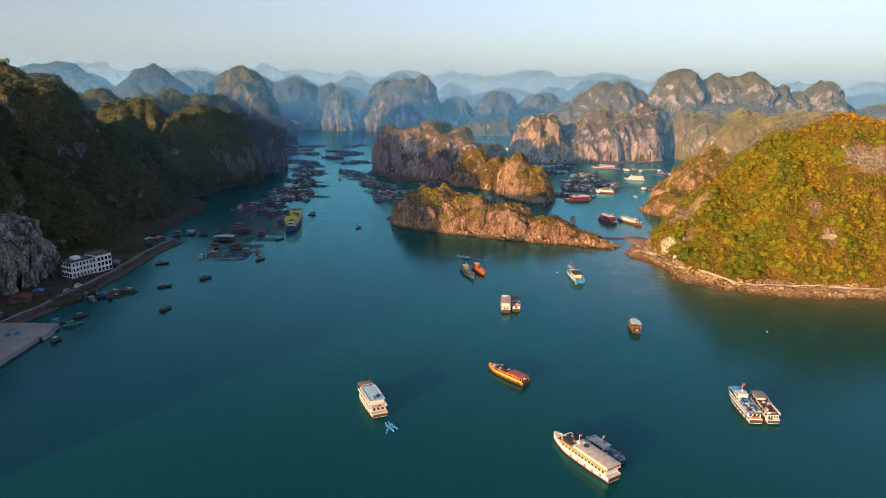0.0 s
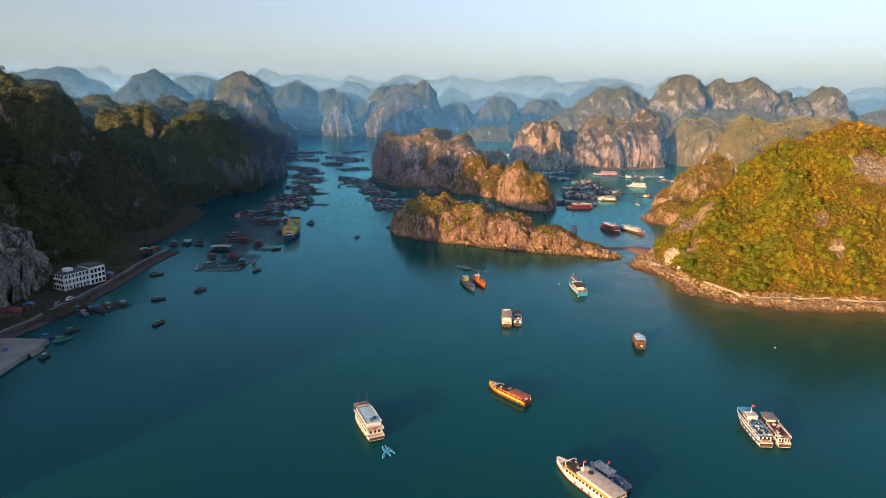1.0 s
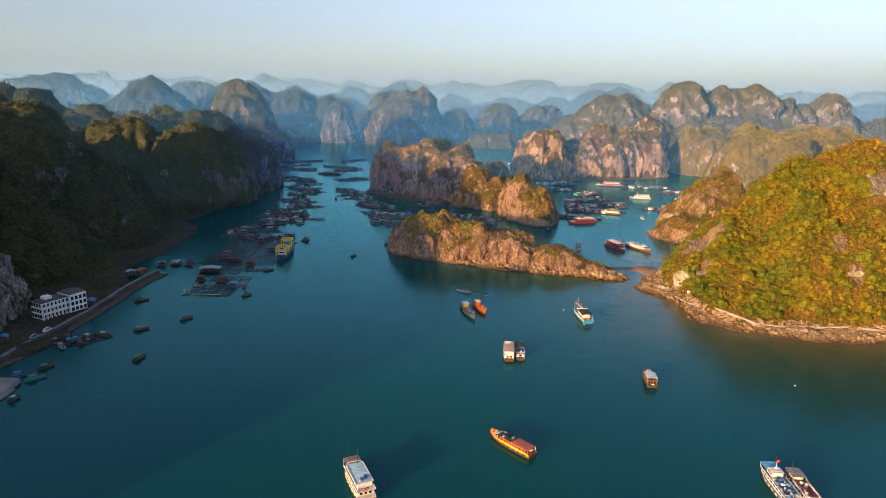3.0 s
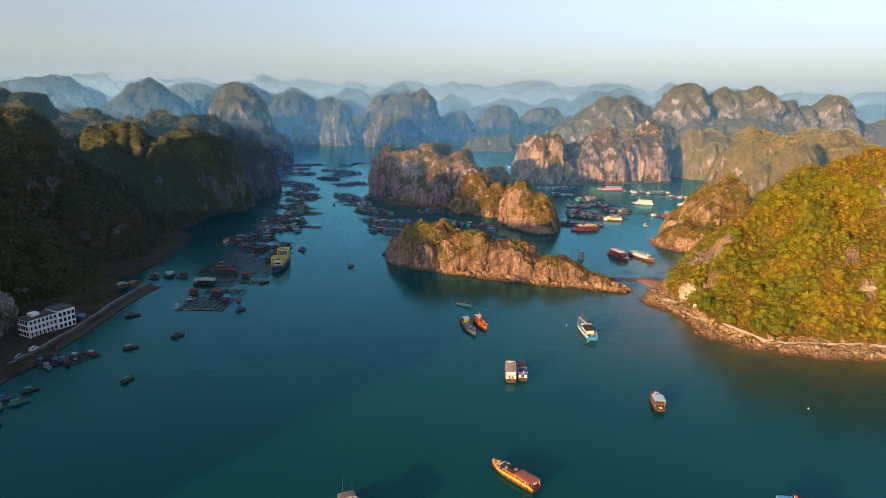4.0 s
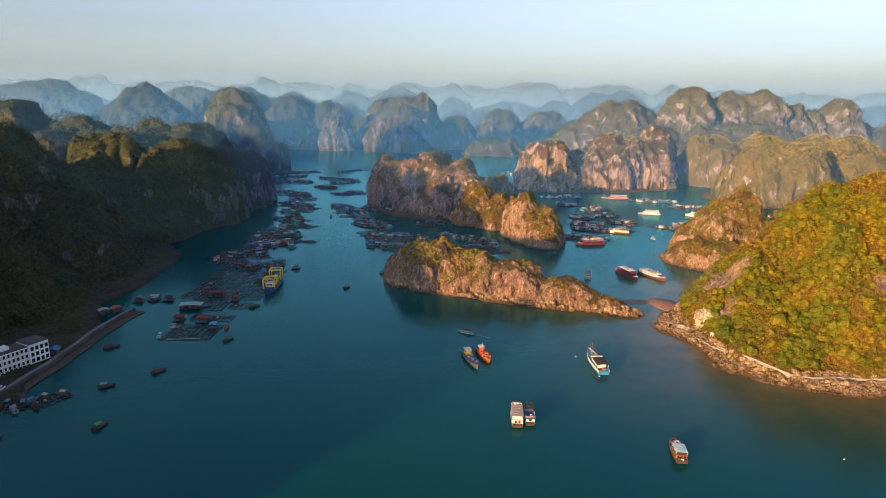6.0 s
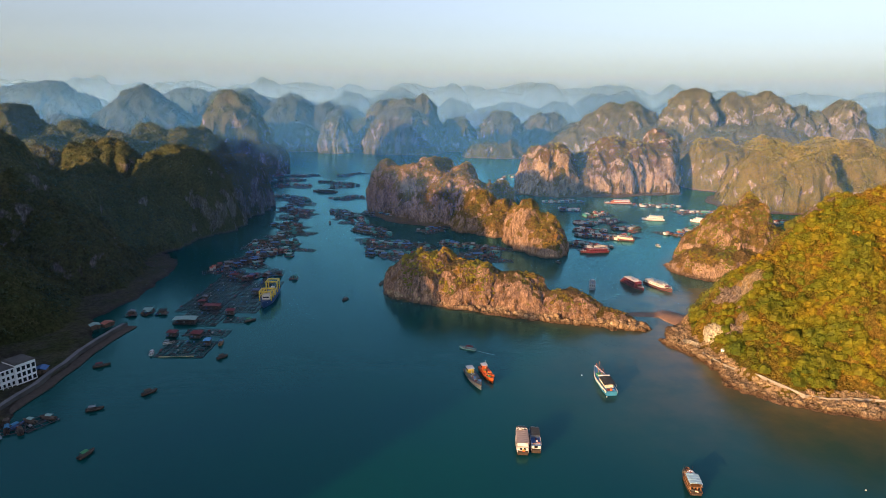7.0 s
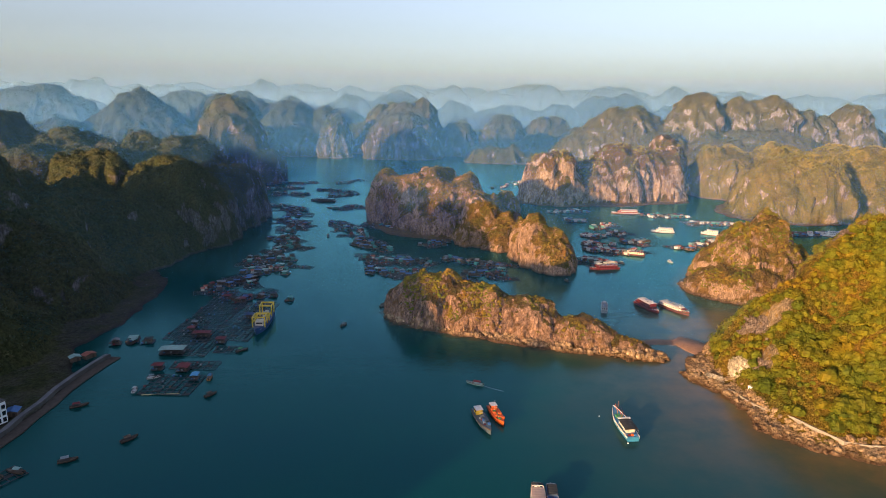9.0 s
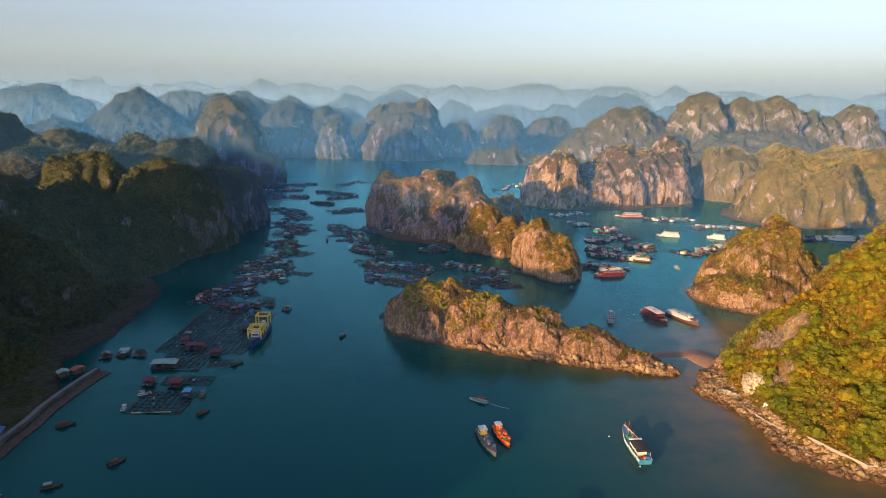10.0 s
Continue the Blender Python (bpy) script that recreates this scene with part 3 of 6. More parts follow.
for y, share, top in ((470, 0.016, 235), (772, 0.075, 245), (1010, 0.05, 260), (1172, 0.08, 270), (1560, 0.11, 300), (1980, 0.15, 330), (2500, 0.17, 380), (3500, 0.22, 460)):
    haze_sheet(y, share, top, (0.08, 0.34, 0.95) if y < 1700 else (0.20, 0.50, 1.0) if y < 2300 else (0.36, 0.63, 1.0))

# bare rock faces on the right hill: x, y, half sizes, turn, lean
FACES = ((159.5, 437, 5.5, 3.0, 6.2, -50, -8, "pale"), (149, 441, 4.5, 2.5, 1.8, -50, -20, "pale"), (176, 447, 11, 4, 7.0, -45, -50, "grey"), (167, 428, 5.0, 3, 6.0, -45, -45, "grey"),
         (269, 421.5, 13, 4, 7.0, 5, -45, "tan"), (232, 385, 3.6, 2.0, 1.0, 0, -45, "pale"), (227, 395, 2.2, 1.8, 2.4, -10, -45, "grey"),
         (230, 472, 5, 2.5, 2.2, -30, -60, "grey"))


# bare rocky patches on it: x, y, half width, half depth
PATCHES = ((177, 447, 12, 8), (168, 430, 5, 7), (271, 421, 15, 8), (232, 385, 6, 2.5), (227, 396, 3.5, 3.5), (230, 472, 8, 3.5))


def bareness(x, y):
    """How bare the hill is at arrays of places, 0 to 1, with ragged borders."""
    rag = 0.45 * fbm(x, y, np.zeros_like(x), 9.0, 3, 611)
    out = np.zeros_like(x)
    for fx, fy, w, d in PATCHES:
        out = np.maximum(out, np.clip(4.0 * (1.0 - np.hypot((x - fx) / w, (y - fy) / d) + rag), 0, 1))
    return out


def off_faces(x, y, z):
    return (y < 540) & (x < 330) & (bareness(x, y) < 0.45)


layer = right.ob.data.attributes.new("bare", "FLOAT", "POINT")
spot = np.empty(len(right.ob.data.vertices) * 3, dtype=np.float32)
right.ob.data.vertices.foreach_get("co", spot)
spot = spot.reshape(-1, 3).astype(float)
layer.data.foreach_set("value", bareness(spot[:, 0], spot[:, 1]).astype(np.float32))


# scrub and forest
def grow(land, name, count, size, leaves, leaf, material, label, core=False, **where):
    foliage(name, land.spots(count, rng, **where), rng, size, leaves, leaf, material, land.ob, label, core=core)


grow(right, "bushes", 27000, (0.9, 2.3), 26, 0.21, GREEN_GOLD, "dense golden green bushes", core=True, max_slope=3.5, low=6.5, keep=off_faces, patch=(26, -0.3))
grow(right, "trees", 30000, (2.1, 4.4), 84, 0.25, GREEN_TREE, "deep green small trees in clumps", core=True, max_slope=3.5, low=6.0, keep=lambda x, y, z: off_faces(x, y, z) & (z < 80), patch=(22, -0.12))
grow(right, "grass", 62000, (0.5, 1.1), 9, 0.26, GRASS_GOLD, "tufts of dry orange grass", max_slope=3.5, low=4.0, keep=off_faces)
grow(front, "bushes", 36000, (0.5, 1.3), 28, 0.18, GREEN_ISLE, "yellow green bushes", core=True, max_slope=14.0, low=6.0, keep=lambda x, y, z: (x > -20) & (x < 42) & (y < 552 - 0.42 * x), patch=(15, -0.36))
grow(front, "bushes", 16000, (0.4, 1.0), 34, 0.2, GREEN_ISLE, "low yellow green bushes", max_slope=6.0, low=6.0, keep=lambda x, y, z: x >= 42, patch=(13, 0.1))
grow(rear, "bushes", 26000, (0.6, 1.4), 18, 0.36, GREEN_RUST, "green and rust bushes", max_slope=7.5, low=8, patch=(18, -0.08))
grow(stack, "bushes", 6000, (0.5, 1.2), 24, 0.30, GREEN_RUST, "green and rust bushes", max_slope=8.0, low=9, patch=(12, -0.12))
grow(cone, "bushes", 11000, (0.6, 1.5), 24, 0.29, GREEN_ISLE, "olive bushes", max_slope=6.0, low=5, patch=(16, -0.12))
grow(left, "forest", 74000, (1.4, 3.0), 24, 0.38, GREEN_SHADE, "dark evergreen forest", max_slope=5.0, low=5.0, keep=lambda x, y, z: (x > -400) & (y > 320) & (y < 670) & ~((x > -306) & (y < 408) & (z < 27)))
grow(left, "forest", 90000, (1.0, 2.3), 11, 0.50, GREEN_HAZE, "dark evergreen forest", max_slope=2.6, low=5.0, keep=lambda x, y, z: (x > -680) & (y >= 670), patch=(40, -0.8))
grow(cliffs, "bushes", 9000, (1.2, 2.6), 14, 0.7, GREEN_MID, "olive bushes", max_slope=3.0, low=14, patch=(34, -0.05))
grow(mid, "forest", 42000, (0.9, 2.1), 9, 0.62, GREEN_MID, "olive forest", max_slope=2.2, low=8, patch=(50, -0.1))
grow(ridge, "scrub", 16000, (1.6, 3.0), 8, 1.0, GREEN_FAR, "olive scrub", max_slope=1.8, low=12, patch=(70, 0.05))
grow(north, "forest", 40000, (1.3, 2.3), 6, 1.0, GREEN_HAZE, "far forest", max_slope=3.0, low=6)
for land in (dome, pillar, broad, low):
    grow(land, "forest", 22000, (1.4, 2.6), 8, 0.95, GREEN_FAR, "olive forest", max_slope=2.2, low=12, patch=(60, -0.2))

# ---------------------------------------------------------------- building blocks
def part(name, bm, material, parent, label=""):
    """Link a bmesh as one mesh object under a thing or a part."""
    me = bpy.data.meshes.new(name)
    bmesh.ops.recalc_face_normals(bm, faces=bm.faces)
    bm.to_mesh(me)
    bm.free()
    me.materials.append(material)
    ob = new(name, me)
    ob.parent = parent
    if label:
        tagged(ob, label)
    return ob


def again(ob, x, y, z, rz=0.0, parent=None):
    """The same mesh once more, at another place under its thing."""
    twin = new(ob.name.split(".")[0], ob.data)
    twin.parent = parent or ob.parent
    twin.matrix_basis = pose(x, y, z, 0, 0, rz)
    return twin


def thing(name, label, category, group=""):
    return tagged(new(name), label, category, group)


def box(bm, x, y, z, sx, sy, sz, rz=0.0, top=(1.0, 1.0), bevel=0.0):
    """A box on its base centre (x, y, z); top: how far its upper face is drawn in."""
    c, s = math.cos(radians(rz)), math.sin(radians(rz))
    vs = []
    for k, (fx, fy) in ((0, (1, 1)), (1, top)):
        for u, v in ((-1, -1), (1, -1), (1, 1), (-1, 1)):
            px, py = u * sx / 2 * fx, v * sy / 2 * fy
            vs.append(bm.verts.new((x + px * c - py * s, y + px * s + py * c, z + k * sz)))
    faces = [bm.faces.new([vs[i] for i in f]) for f in ((3, 2, 1, 0), (4, 5, 6, 7), (0, 1, 5, 4), (1, 2, 6, 5), (2, 3, 7, 6), (3, 0, 4, 7))]
    if bevel:
        edges = {e for f in faces for e in f.edges}
        bmesh.ops.bevel(bm, geom=list(edges), offset=bevel, segments=1, affect="EDGES")


def rod(bm, a, b, r, sides=6, r2=None):
    a, b = Vector(a), Vector(b)
    m = (b - a).to_track_quat("Z", "Y").to_matrix()
    r2 = r if r2 is None else r2
    rings = []
    for at, rad in ((a, r), (b, r2)):
        rings.append([bm.verts.new(at + m @ Vector((rad * math.cos(2 * math.pi * k / sides), rad * math.sin(2 * math.pi * k / sides), 0))) for k in range(sides)])
    for k in range(sides):
        bm.faces.new((rings[0][k], rings[0][(k + 1) % sides], rings[1][(k + 1) % sides], rings[1][k]))
    bm.faces.new(rings[0][::-1])
    bm.faces.new(rings[1])


def loft(bm, rings, close=True):
    """Skin a list of rings of points; the ends are closed."""
    vv = [[bm.verts.new(p) for p in r] for r in rings]
    n = len(vv[0])
    for a, b in zip(vv, vv[1:]):
        for k in range(n if close else n - 1):
            bm.faces.new((a[k], a[(k + 1) % n], b[(k + 1) % n], b[k]))
    if close:
        bm.faces.new(vv[0][::-1])
        bm.faces.new(vv[-1])


def hull_lines(L, B, F, s, bluff=0.5):
    """Half width and deck height of a hull at s, from 0 at the stern to 1 at the bow."""
    w = 0.86 + 0.14 * min(1.0, s / 0.3)
    if s > bluff:
        w *= max(0.04, 1 - ((s - bluff) / (1 - bluff)) ** 2.3)
    return B / 2 * w, F * (1 + 0.6 * max(0.0, (s - 0.55) / 0.45) ** 2 + 0.10 * (1 - s))


def hull_bm(L, B, F, bluff=0.5, z0=-0.8, cut=1.0, grow=0.0):
    """A hull from below the water up to a share cut of its side."""
    bm = bmesh.new()
    rings = []
    for i in range(15):
        s = i / 14
        w, f = hull_lines(L, B, F, s, bluff)
        w += grow
        y = (s - 0.5) * L + (0.05 * L * (s - 0.8) / 0.2 if s > 0.8 else 0)
        f = z0 + (f - z0) * cut
        keel = z0 + (0.7 * (s - 0.85) / 0.15 if s > 0.85 else 0)
        rings.append([(-w, y, f), (-w * 0.96, y, 0.25), (-w * 0.72, y - 0.02 * L * s, keel), (w * 0.72, y - 0.02 * L * s, keel), (w * 0.96, y, 0.25), (w, y, f)])
    loft(bm, rings)
    return bm


def strake_bm(L, B, F, bluff, low, high, out):
    """A band round the hull between two shares of its height."""
    bm = bmesh.new()
    for side in (-1, 1):
        rings = []
        for i in range(15):
            s = i / 14
            w, f = hull_lines(L, B, F, s, bluff)
            y = (s - 0.5) * L + (0.05 * L * (s - 0.8) / 0.2 if s > 0.8 else 0)
            z1, z2 = low * f, high * f
            rings.append([(side * (w * 0.975), y, z1), (side * (w + out), y, z1), (side * (w + out), y, z2), (side * (w * 0.975), y, z2)])
        loft(bm, rings)
    return bm


def awning_bm(x, y, z, w, l, t=0.12, rise=0.25, ribs=5):
    """A cambered roof sheet, w wide, l long."""
    bm = bmesh.new()
    n, rings = 6, []
    cuts = [(-0.5, 0.0)]
    for k in range(ribs):
        c = (k + 0.5) / ribs - 0.5
        e = 0.05 / l
        cuts += [(c - e, 0.0), (c - e * 0.9, 0.06), (c + e * 0.9, 0.06), (c + e, 0.0)]
    cuts.append((0.5, 0.0))
    for f, up in cuts:
        top = [(x + (i / n * 2 - 1) * w / 2, y + f * l, z + rise * (1 - (i / n * 2 - 1) ** 2) + t + up) for i in range(n + 1)]
        bottom = [(x + (i / n * 2 - 1) * w / 2, y + f * l, z + rise * (1 - (i / n * 2 - 1) ** 2)) for i in range(n + 1)]
        rings.append(top + bottom[::-1])
    loft(bm, rings)
    return bm


def gable_bm(x, y, z, w, l, h, over=0.4):
    """A pitched roof with its ridge along y."""
    bm = bmesh.new()
    a, b = w / 2 + over, l / 2 + over
    rings = []
    for yy in (-b, b):
        rings.append([(x - a, y + yy, z), (x, y + yy, z + h), (x + a, y + yy, z), (x + a, y + yy, z - 0.1), (x, y + yy, z + h - 0.14), (x - a, y + yy, z - 0.1)])
    loft(bm, rings)
    return bm


WHITE = plain("white boat paint", (0.57, 0.575, 0.57), 0.45, wear=0.3)
CREAM = plain("cream boat paint", (0.60, 0.55, 0.46), 0.5, wear=0.3)
ROOF_PALE = plain("pale roof sheet", (0.62, 0.58, 0.54), 0.6, wear=0.35)
ROOF_BLUE = plain("pale blue roof sheet", (0.36, 0.57, 0.68), 0.55, wear=0.3)
# brown is the tan sheet with raft shade mixed in; grey is darkened alike
ROOF_BROWN = plain("faded brown roof sheet", (0.20, 0.155, 0.135), 0.6, wear=0.3)
ROOF_TAN = plain("faded tan roof sheet", (0.34, 0.27, 0.24), 0.6, wear=0.3)
ROOF_GREY = plain("grey roof sheet", (0.20, 0.215, 0.23), 0.6, wear=0.4)
DARK_TARP = plain("dark canvas", (0.035, 0.04, 0.04), 0.8, wear=0.5)
YELLOW = plain("yellow orange paint", (0.75, 0.36, 0.03), 0.45, wear=0.3)
ORANGE = plain("orange red paint", (0.62, 0.12, 0.02), 0.45, wear=0.3)
ORANGE_BAND = plain("orange band paint", (0.60, 0.22, 0.04), 0.45, wear=0.25)
RED = plain("red paint", (0.12, 0.014, 0.02), 0.5, wear=0.4)
RED_ROOF = plain("red roof sheet", (0.18, 0.024, 0.03), 0.6, wear=0.4)
SALMON = plain("salmon roof sheet", (0.38, 0.115, 0.075), 0.55, wear=0.35)
BLUE = plain("blue paint", (0.03, 0.14, 0.36), 0.5, wear=0.35)
NAVY = plain("navy hull paint", (0.02, 0.06, 0.17), 0.5, wear=0.35)
AZURE = plain("azure hull paint", (0.03, 0.20, 0.36), 0.5, wear=0.35)
KAYAK_BLUE = plain("bright blue plastic", (0.05, 0.42, 0.72), 0.35, wear=0.15)
TEAL = plain("teal paint", (0.04, 0.24, 0.22), 0.5, wear=0.35)
TEAL_PALE = plain("pale teal sheet", (0.26, 0.43, 0.40), 0.6, wear=0.3)
GREEN = plain("green paint", (0.04, 0.24, 0.10), 0.5, wear=0.35)
HULL_DARK = plain("dark tarred hull", (0.045, 0.028, 0.02), 0.6, wear=0.5)
TIMBER = plain("weathered timber", (0.12, 0.085, 0.062), 0.8, wear=0.5, scale=0.5)
# the blue grey of shaded raft decks is put into this timber's colour
TIMBER_SHADED = plain("wet dark timber", (0.06, 0.058, 0.058), 0.6, wear=0.5, scale=0.5)
TIMBER_BLACK = plain("black wet walkway timber", (0.028, 0.032, 0.036), 0.55, wear=0.5, scale=0.5)
TIMBER_WARM = plain("varnished timber", (0.27, 0.125, 0.045), 0.5, wear=0.4)
GREY_PAINT = plain("grey paint", (0.22, 0.27, 0.30), 0.55, wear=0.35)
DRUM = plain("blue plastic drum", (0.04, 0.13, 0.28), 0.45, wear=0.3)
FRAME_YELLOW = plain("yellow steel frame paint", (0.66, 0.46, 0.03), 0.45, wear=0.3)
FRAME_PALE = plain("pale bamboo", (0.45, 0.38, 0.20), 0.7, wear=0.4)
CONCRETE = plain("weathered concrete", (0.36, 0.33, 0.30), 0.85, wear=0.4, scale=0.12)
CONCRETE_DARK = plain("dark wet concrete", (0.09, 0.085, 0.08), 0.8, wear=0.5, scale=0.2)
RENDER = plain("white rendered wall", (0.83, 0.84, 0.84), 0.8, wear=0.2, scale=0.15)
GLASS, _nt, _b = mat("dark window glass")
_b.inputs["Base Color"].default_value = (0.012, 0.016, 0.02, 1)
_b.inputs["Roughness"].default_value = 0.08
FLAG_RED = plain("red flag cloth", (0.6, 0.02, 0.02), 0.7, wear=0.2)
METAL = plain("galvanised metal", (0.5, 0.5, 0.5), 0.4, 0.7, wear=0.3)
RUBBER = plain("black rubber", (0.02, 0.02, 0.02), 0.8, wear=0.3)


# ---------------------------------------------------------------- boats
def windows_row(parent, x, z, y0, y1, n, w, h):
    """A row of separate dark panes along both sides of a cabin."""
    first = None
    for side in (-1, 1):
        for k in range(n):
            y = y0 + (y1 - y0) * (k + 0.5) / n
            if first is None:
                bm = bmesh.new()
                box(bm, 0, 0, 0, 0.06, w, h)
                first = part("window", bm, GLASS, parent)
                first.matrix_basis = pose(side * x, y, z)
            else:
                again(first, side * x, y, z)


def rail(parent, pts, height, material, name="railing"):
    bm = bmesh.new()
    for a, b in zip(pts, pts[1:]):
        rod(bm, (*a[:2], a[2] + height), (*b[:2], b[2] + height), 0.045, 5)
        rod(bm, (*a[:2], a[2] + height * 0.5), (*b[:2], b[2] + height * 0.5), 0.03, 5)
        rod(bm, a, (*a[:2], a[2] + height), 0.04, 5)
    rod(bm, pts[-1], (*pts[-1][:2], pts[-1][2] + height), 0.04, 5)
    part(name, bm, material, parent)


def fenders(boat, L, B, F, n):
    first = None
    for side in (-1, 1):
        for k in range(n):
            s = 0.12 + 0.6 * k / max(1, n - 1)
            w, f = hull_lines(L, B, F, s)
            if first is None:
                bm = bmesh.new()
                for a in range(8):
                    t0, t1 = 2 * math.pi * a / 8, 2 * math.pi * (a + 1) / 8
                    rod(bm, (0, 0.32 * math.cos(t0), 0.32 * math.sin(t0)), (0, 0.32 * math.cos(t1), 0.32 * math.sin(t1)), 0.11, 5)
                first = part("tyre_fender", bm, RUBBER, boat)
                first.matrix_basis = pose(side * (w + 0.1), (s - 0.5) * L, f * 0.62)
            else:
                again(first, side * (w + 0.1), (s - 0.5) * L, f * 0.62)


def cruise_boat(name, label, L, B, hull, cabin, roof, band, at, heading, decks=2, F=1.5, span=(-0.42, 0.24), upper=(-0.42, 0.2), bluff=0.55,
                mast=True, flag=True, canopy=None, wheelhouse=True, roof_boxes=3, band2=None, group="tour boats"):
    """A wooden tour boat: hull, one or two cabin decks, roof, wheelhouse and masts. The bow lies at +y."""
    boat = thing(name, label, "boat", group)
    part("hull", hull_bm(L, B, F, bluff), hull, boat)
    part("rubbing_strake", strake_bm(L, B, F, bluff, 0.80, 1.02, 0.10), band, boat)
    part("waterline_band", strake_bm(L, B, F, bluff, 0.06, 0.30, 0.03), RED if hull is not RED else HULL_DARK, boat)
    y0, y1 = span[0] * L, span[1] * L
    h = 1.9
    bm = bmesh.new()
    box(bm, 0, (y0 + y1) / 2, F, B * 0.86, y1 - y0, h, top=(0.97, 0.985), bevel=0.08)
    part("lower_cabin", bm, cabin, boat)
    n = max(3, int((y1 - y0) / 2.0))
    windows_row(boat, B * 0.43, F + 0.85, y0 + 0.5, y1 - 0.5, n, 0.9, 0.55)
    bm = bmesh.new()
    box(bm, 0, (y0 + y1) / 2 + 0.2, F + h, B * 0.98, y1 - y0 + 1.0, 0.14, bevel=0.04)
    part("upper_deck", bm, band2 or cabin, boat)
    z = F + h + 0.14
    if decks == 2:
        u0, u1 = upper[0] * L, upper[1] * L
        bm = bmesh.new()
        box(bm, 0, (u0 + u1) / 2, z, B * 0.78, u1 - u0, 1.75, top=(0.97, 0.98), bevel=0.08)
        part("upper_cabin", bm, cabin, boat)
        windows_row(boat, B * 0.39, z + 0.75, u0 + 0.5, u1 - 0.5, max(3, int((u1 - u0) / 1.9)), 1.0, 0.55)
        for side in (-1, 1):
            bm = bmesh.new()
            box(bm, side * B * 0.455, (u0 + u1) / 2, z, 0.09, u1 - u0 + 0.6, 0.75)
            part("side_board", bm, band2 or band, boat)
        z += 1.75
        y0, y1 = u0, u1
    else:
        rail(boat, [(-B * 0.46, y0, z), (-B * 0.46, (y0 + y1) / 2, z), (-B * 0.46, y1, z)], 0.9, WHITE)
        rail(boat, [(B * 0.46, y0, z), (B * 0.46, (y0 + y1) / 2, z), (B * 0.46, y1, z)], 0.9, WHITE)
    part("roof", awning_bm(0, (y0 + y1) / 2, z, B * 0.95, y1 - y0 + 0.7, 0.10, 0.22, 9), roof, boat)
    # stern: gallery, door and ladder
    bm = bmesh.new()
    box(bm, 0, 0, 0, B * 0.2, 0.07, 0.85)
    pane = part("stern_window", bm, GLASS, boat)
    pane.matrix_basis = pose(-0.3 * B, span[0] * L - 0.02, F + 0.9)
    for z2 in (F, F + h + 0.14)[:decks]:
        for x in (-0.3, 0.0, 0.3):
            if z2 != F or x > -0.1:
                again(pane, x * B, (span[0] if z2 == F else upper[0]) * L - 0.02, z2 + 0.9)
    bm = bmesh.new()
    box(bm, 0, -0.46 * L, F + 0.02, B * 0.8, L * 0.07, 0.12)
    part("stern_platform", bm, TIMBER, boat)
    rail(boat, [(-B * 0.4, -0.49 * L, F + 0.1), (0, -0.495 * L, F + 0.1), (B * 0.4, -0.49 * L, F + 0.1)], 0.9, WHITE, "stern_rail")
    bw, bf = hull_lines(L, B, F, 0.86, bluff)
    rail(boat, [(-bw, 0.36 * L, bf), (-bw * 0.55, 0.45 * L, bf * 1.1), (0, 0.53 * L, bf * 1.2), (bw * 0.55, 0.45 * L, bf * 1.1), (bw, 0.36 * L, bf)], 0.75, WHITE, "bow_rail")
    bm = bmesh.new()
    box(bm, 0, 0.38 * L, F * 1.12, B * 0.5, L * 0.13, 0.14)
    part("fore_deck", bm, TIMBER_WARM, boat)
    if wheelhouse:
        bm = bmesh.new()
        box(bm, 0, span[1] * L + 1.0, F + 0.1, B * 0.6, 2.2, 2.3 if decks == 2 else 2.8, top=(0.9, 0.8), bevel=0.08)
        wheel = part("wheelhouse", bm, cabin, boat)
        bm = bmesh.new()
        box(bm, 0, span[1] * L + 2.05, F + 1.3, B * 0.48, 0.09, 0.8)
        part("windscreen", bm, GLASS, wheel)
    if canopy:
        cy = y1 + 0.10 * L
        part("fore_canopy", awning_bm(0, cy, z - 0.1, B * 0.8, L * 0.17, 0.08, 0.2, 3), canopy, boat)
        for x in (-0.36, 0.36):
            for y in (-0.08, 0.08):
                bm = bmesh.new()
                rod(bm, (x * B, cy + y * L, F), (x * B, cy + y * L, z), 0.05)
                part("canopy_post", bm, WHITE, boat)
    for k in range(roof_boxes):
        bm = bmesh.new()
        box(bm, (-0.15 + 0.16 * (k % 3)) * B, y0 + (y1 - y0) * (0.2 + 0.24 * k), z + 0.28, 0.9, 0.8 + 0.5 * (k % 2), 0.45, rz=8 * k, bevel=0.05)
        part("roof_box", bm, (METAL, BLUE, ROOF_GREY)[k % 3], boat)
    if mast:
        bm = bmesh.new()
        rod(bm, (0, y1 - 0.5, z + 0.2), (0, y1 - 0.9, z + 3.2), 0.09, 6, 0.05)
        rod(bm, (-0.8, y1 - 0.8, z + 2.2), (0.8, y1 - 0.8, z + 2.2), 0.04)
        box(bm, 0, y1 - 0.6, z + 0.2, 1.0, 1.0, 0.7, top=(0.7, 0.7), bevel=0.05)
        m = part("mast", bm, WHITE, boat)
        if flag:
            bm = bmesh.new()
            rings = []
            for i in range(5):
                o = 0.12 * math.sin(i * 1.6)
                rings.append([(i * 0.28, y1 - 0.9 + o, z + 2.5), (i * 0.28, y1 - 0.88 + o, z + 2.5), (i * 0.28, y1 - 0.88 + o, z + 3.2), (i * 0.28, y1 - 0.9 + o, z + 3.2)])
            loft(bm, rings)
            part("flag", bm, FLAG_RED, m, "plain red flag")
    fenders(boat, L, B, F, 4)
    boat.matrix_basis = pose(*at, 0, 0, 0, heading)
    return boat


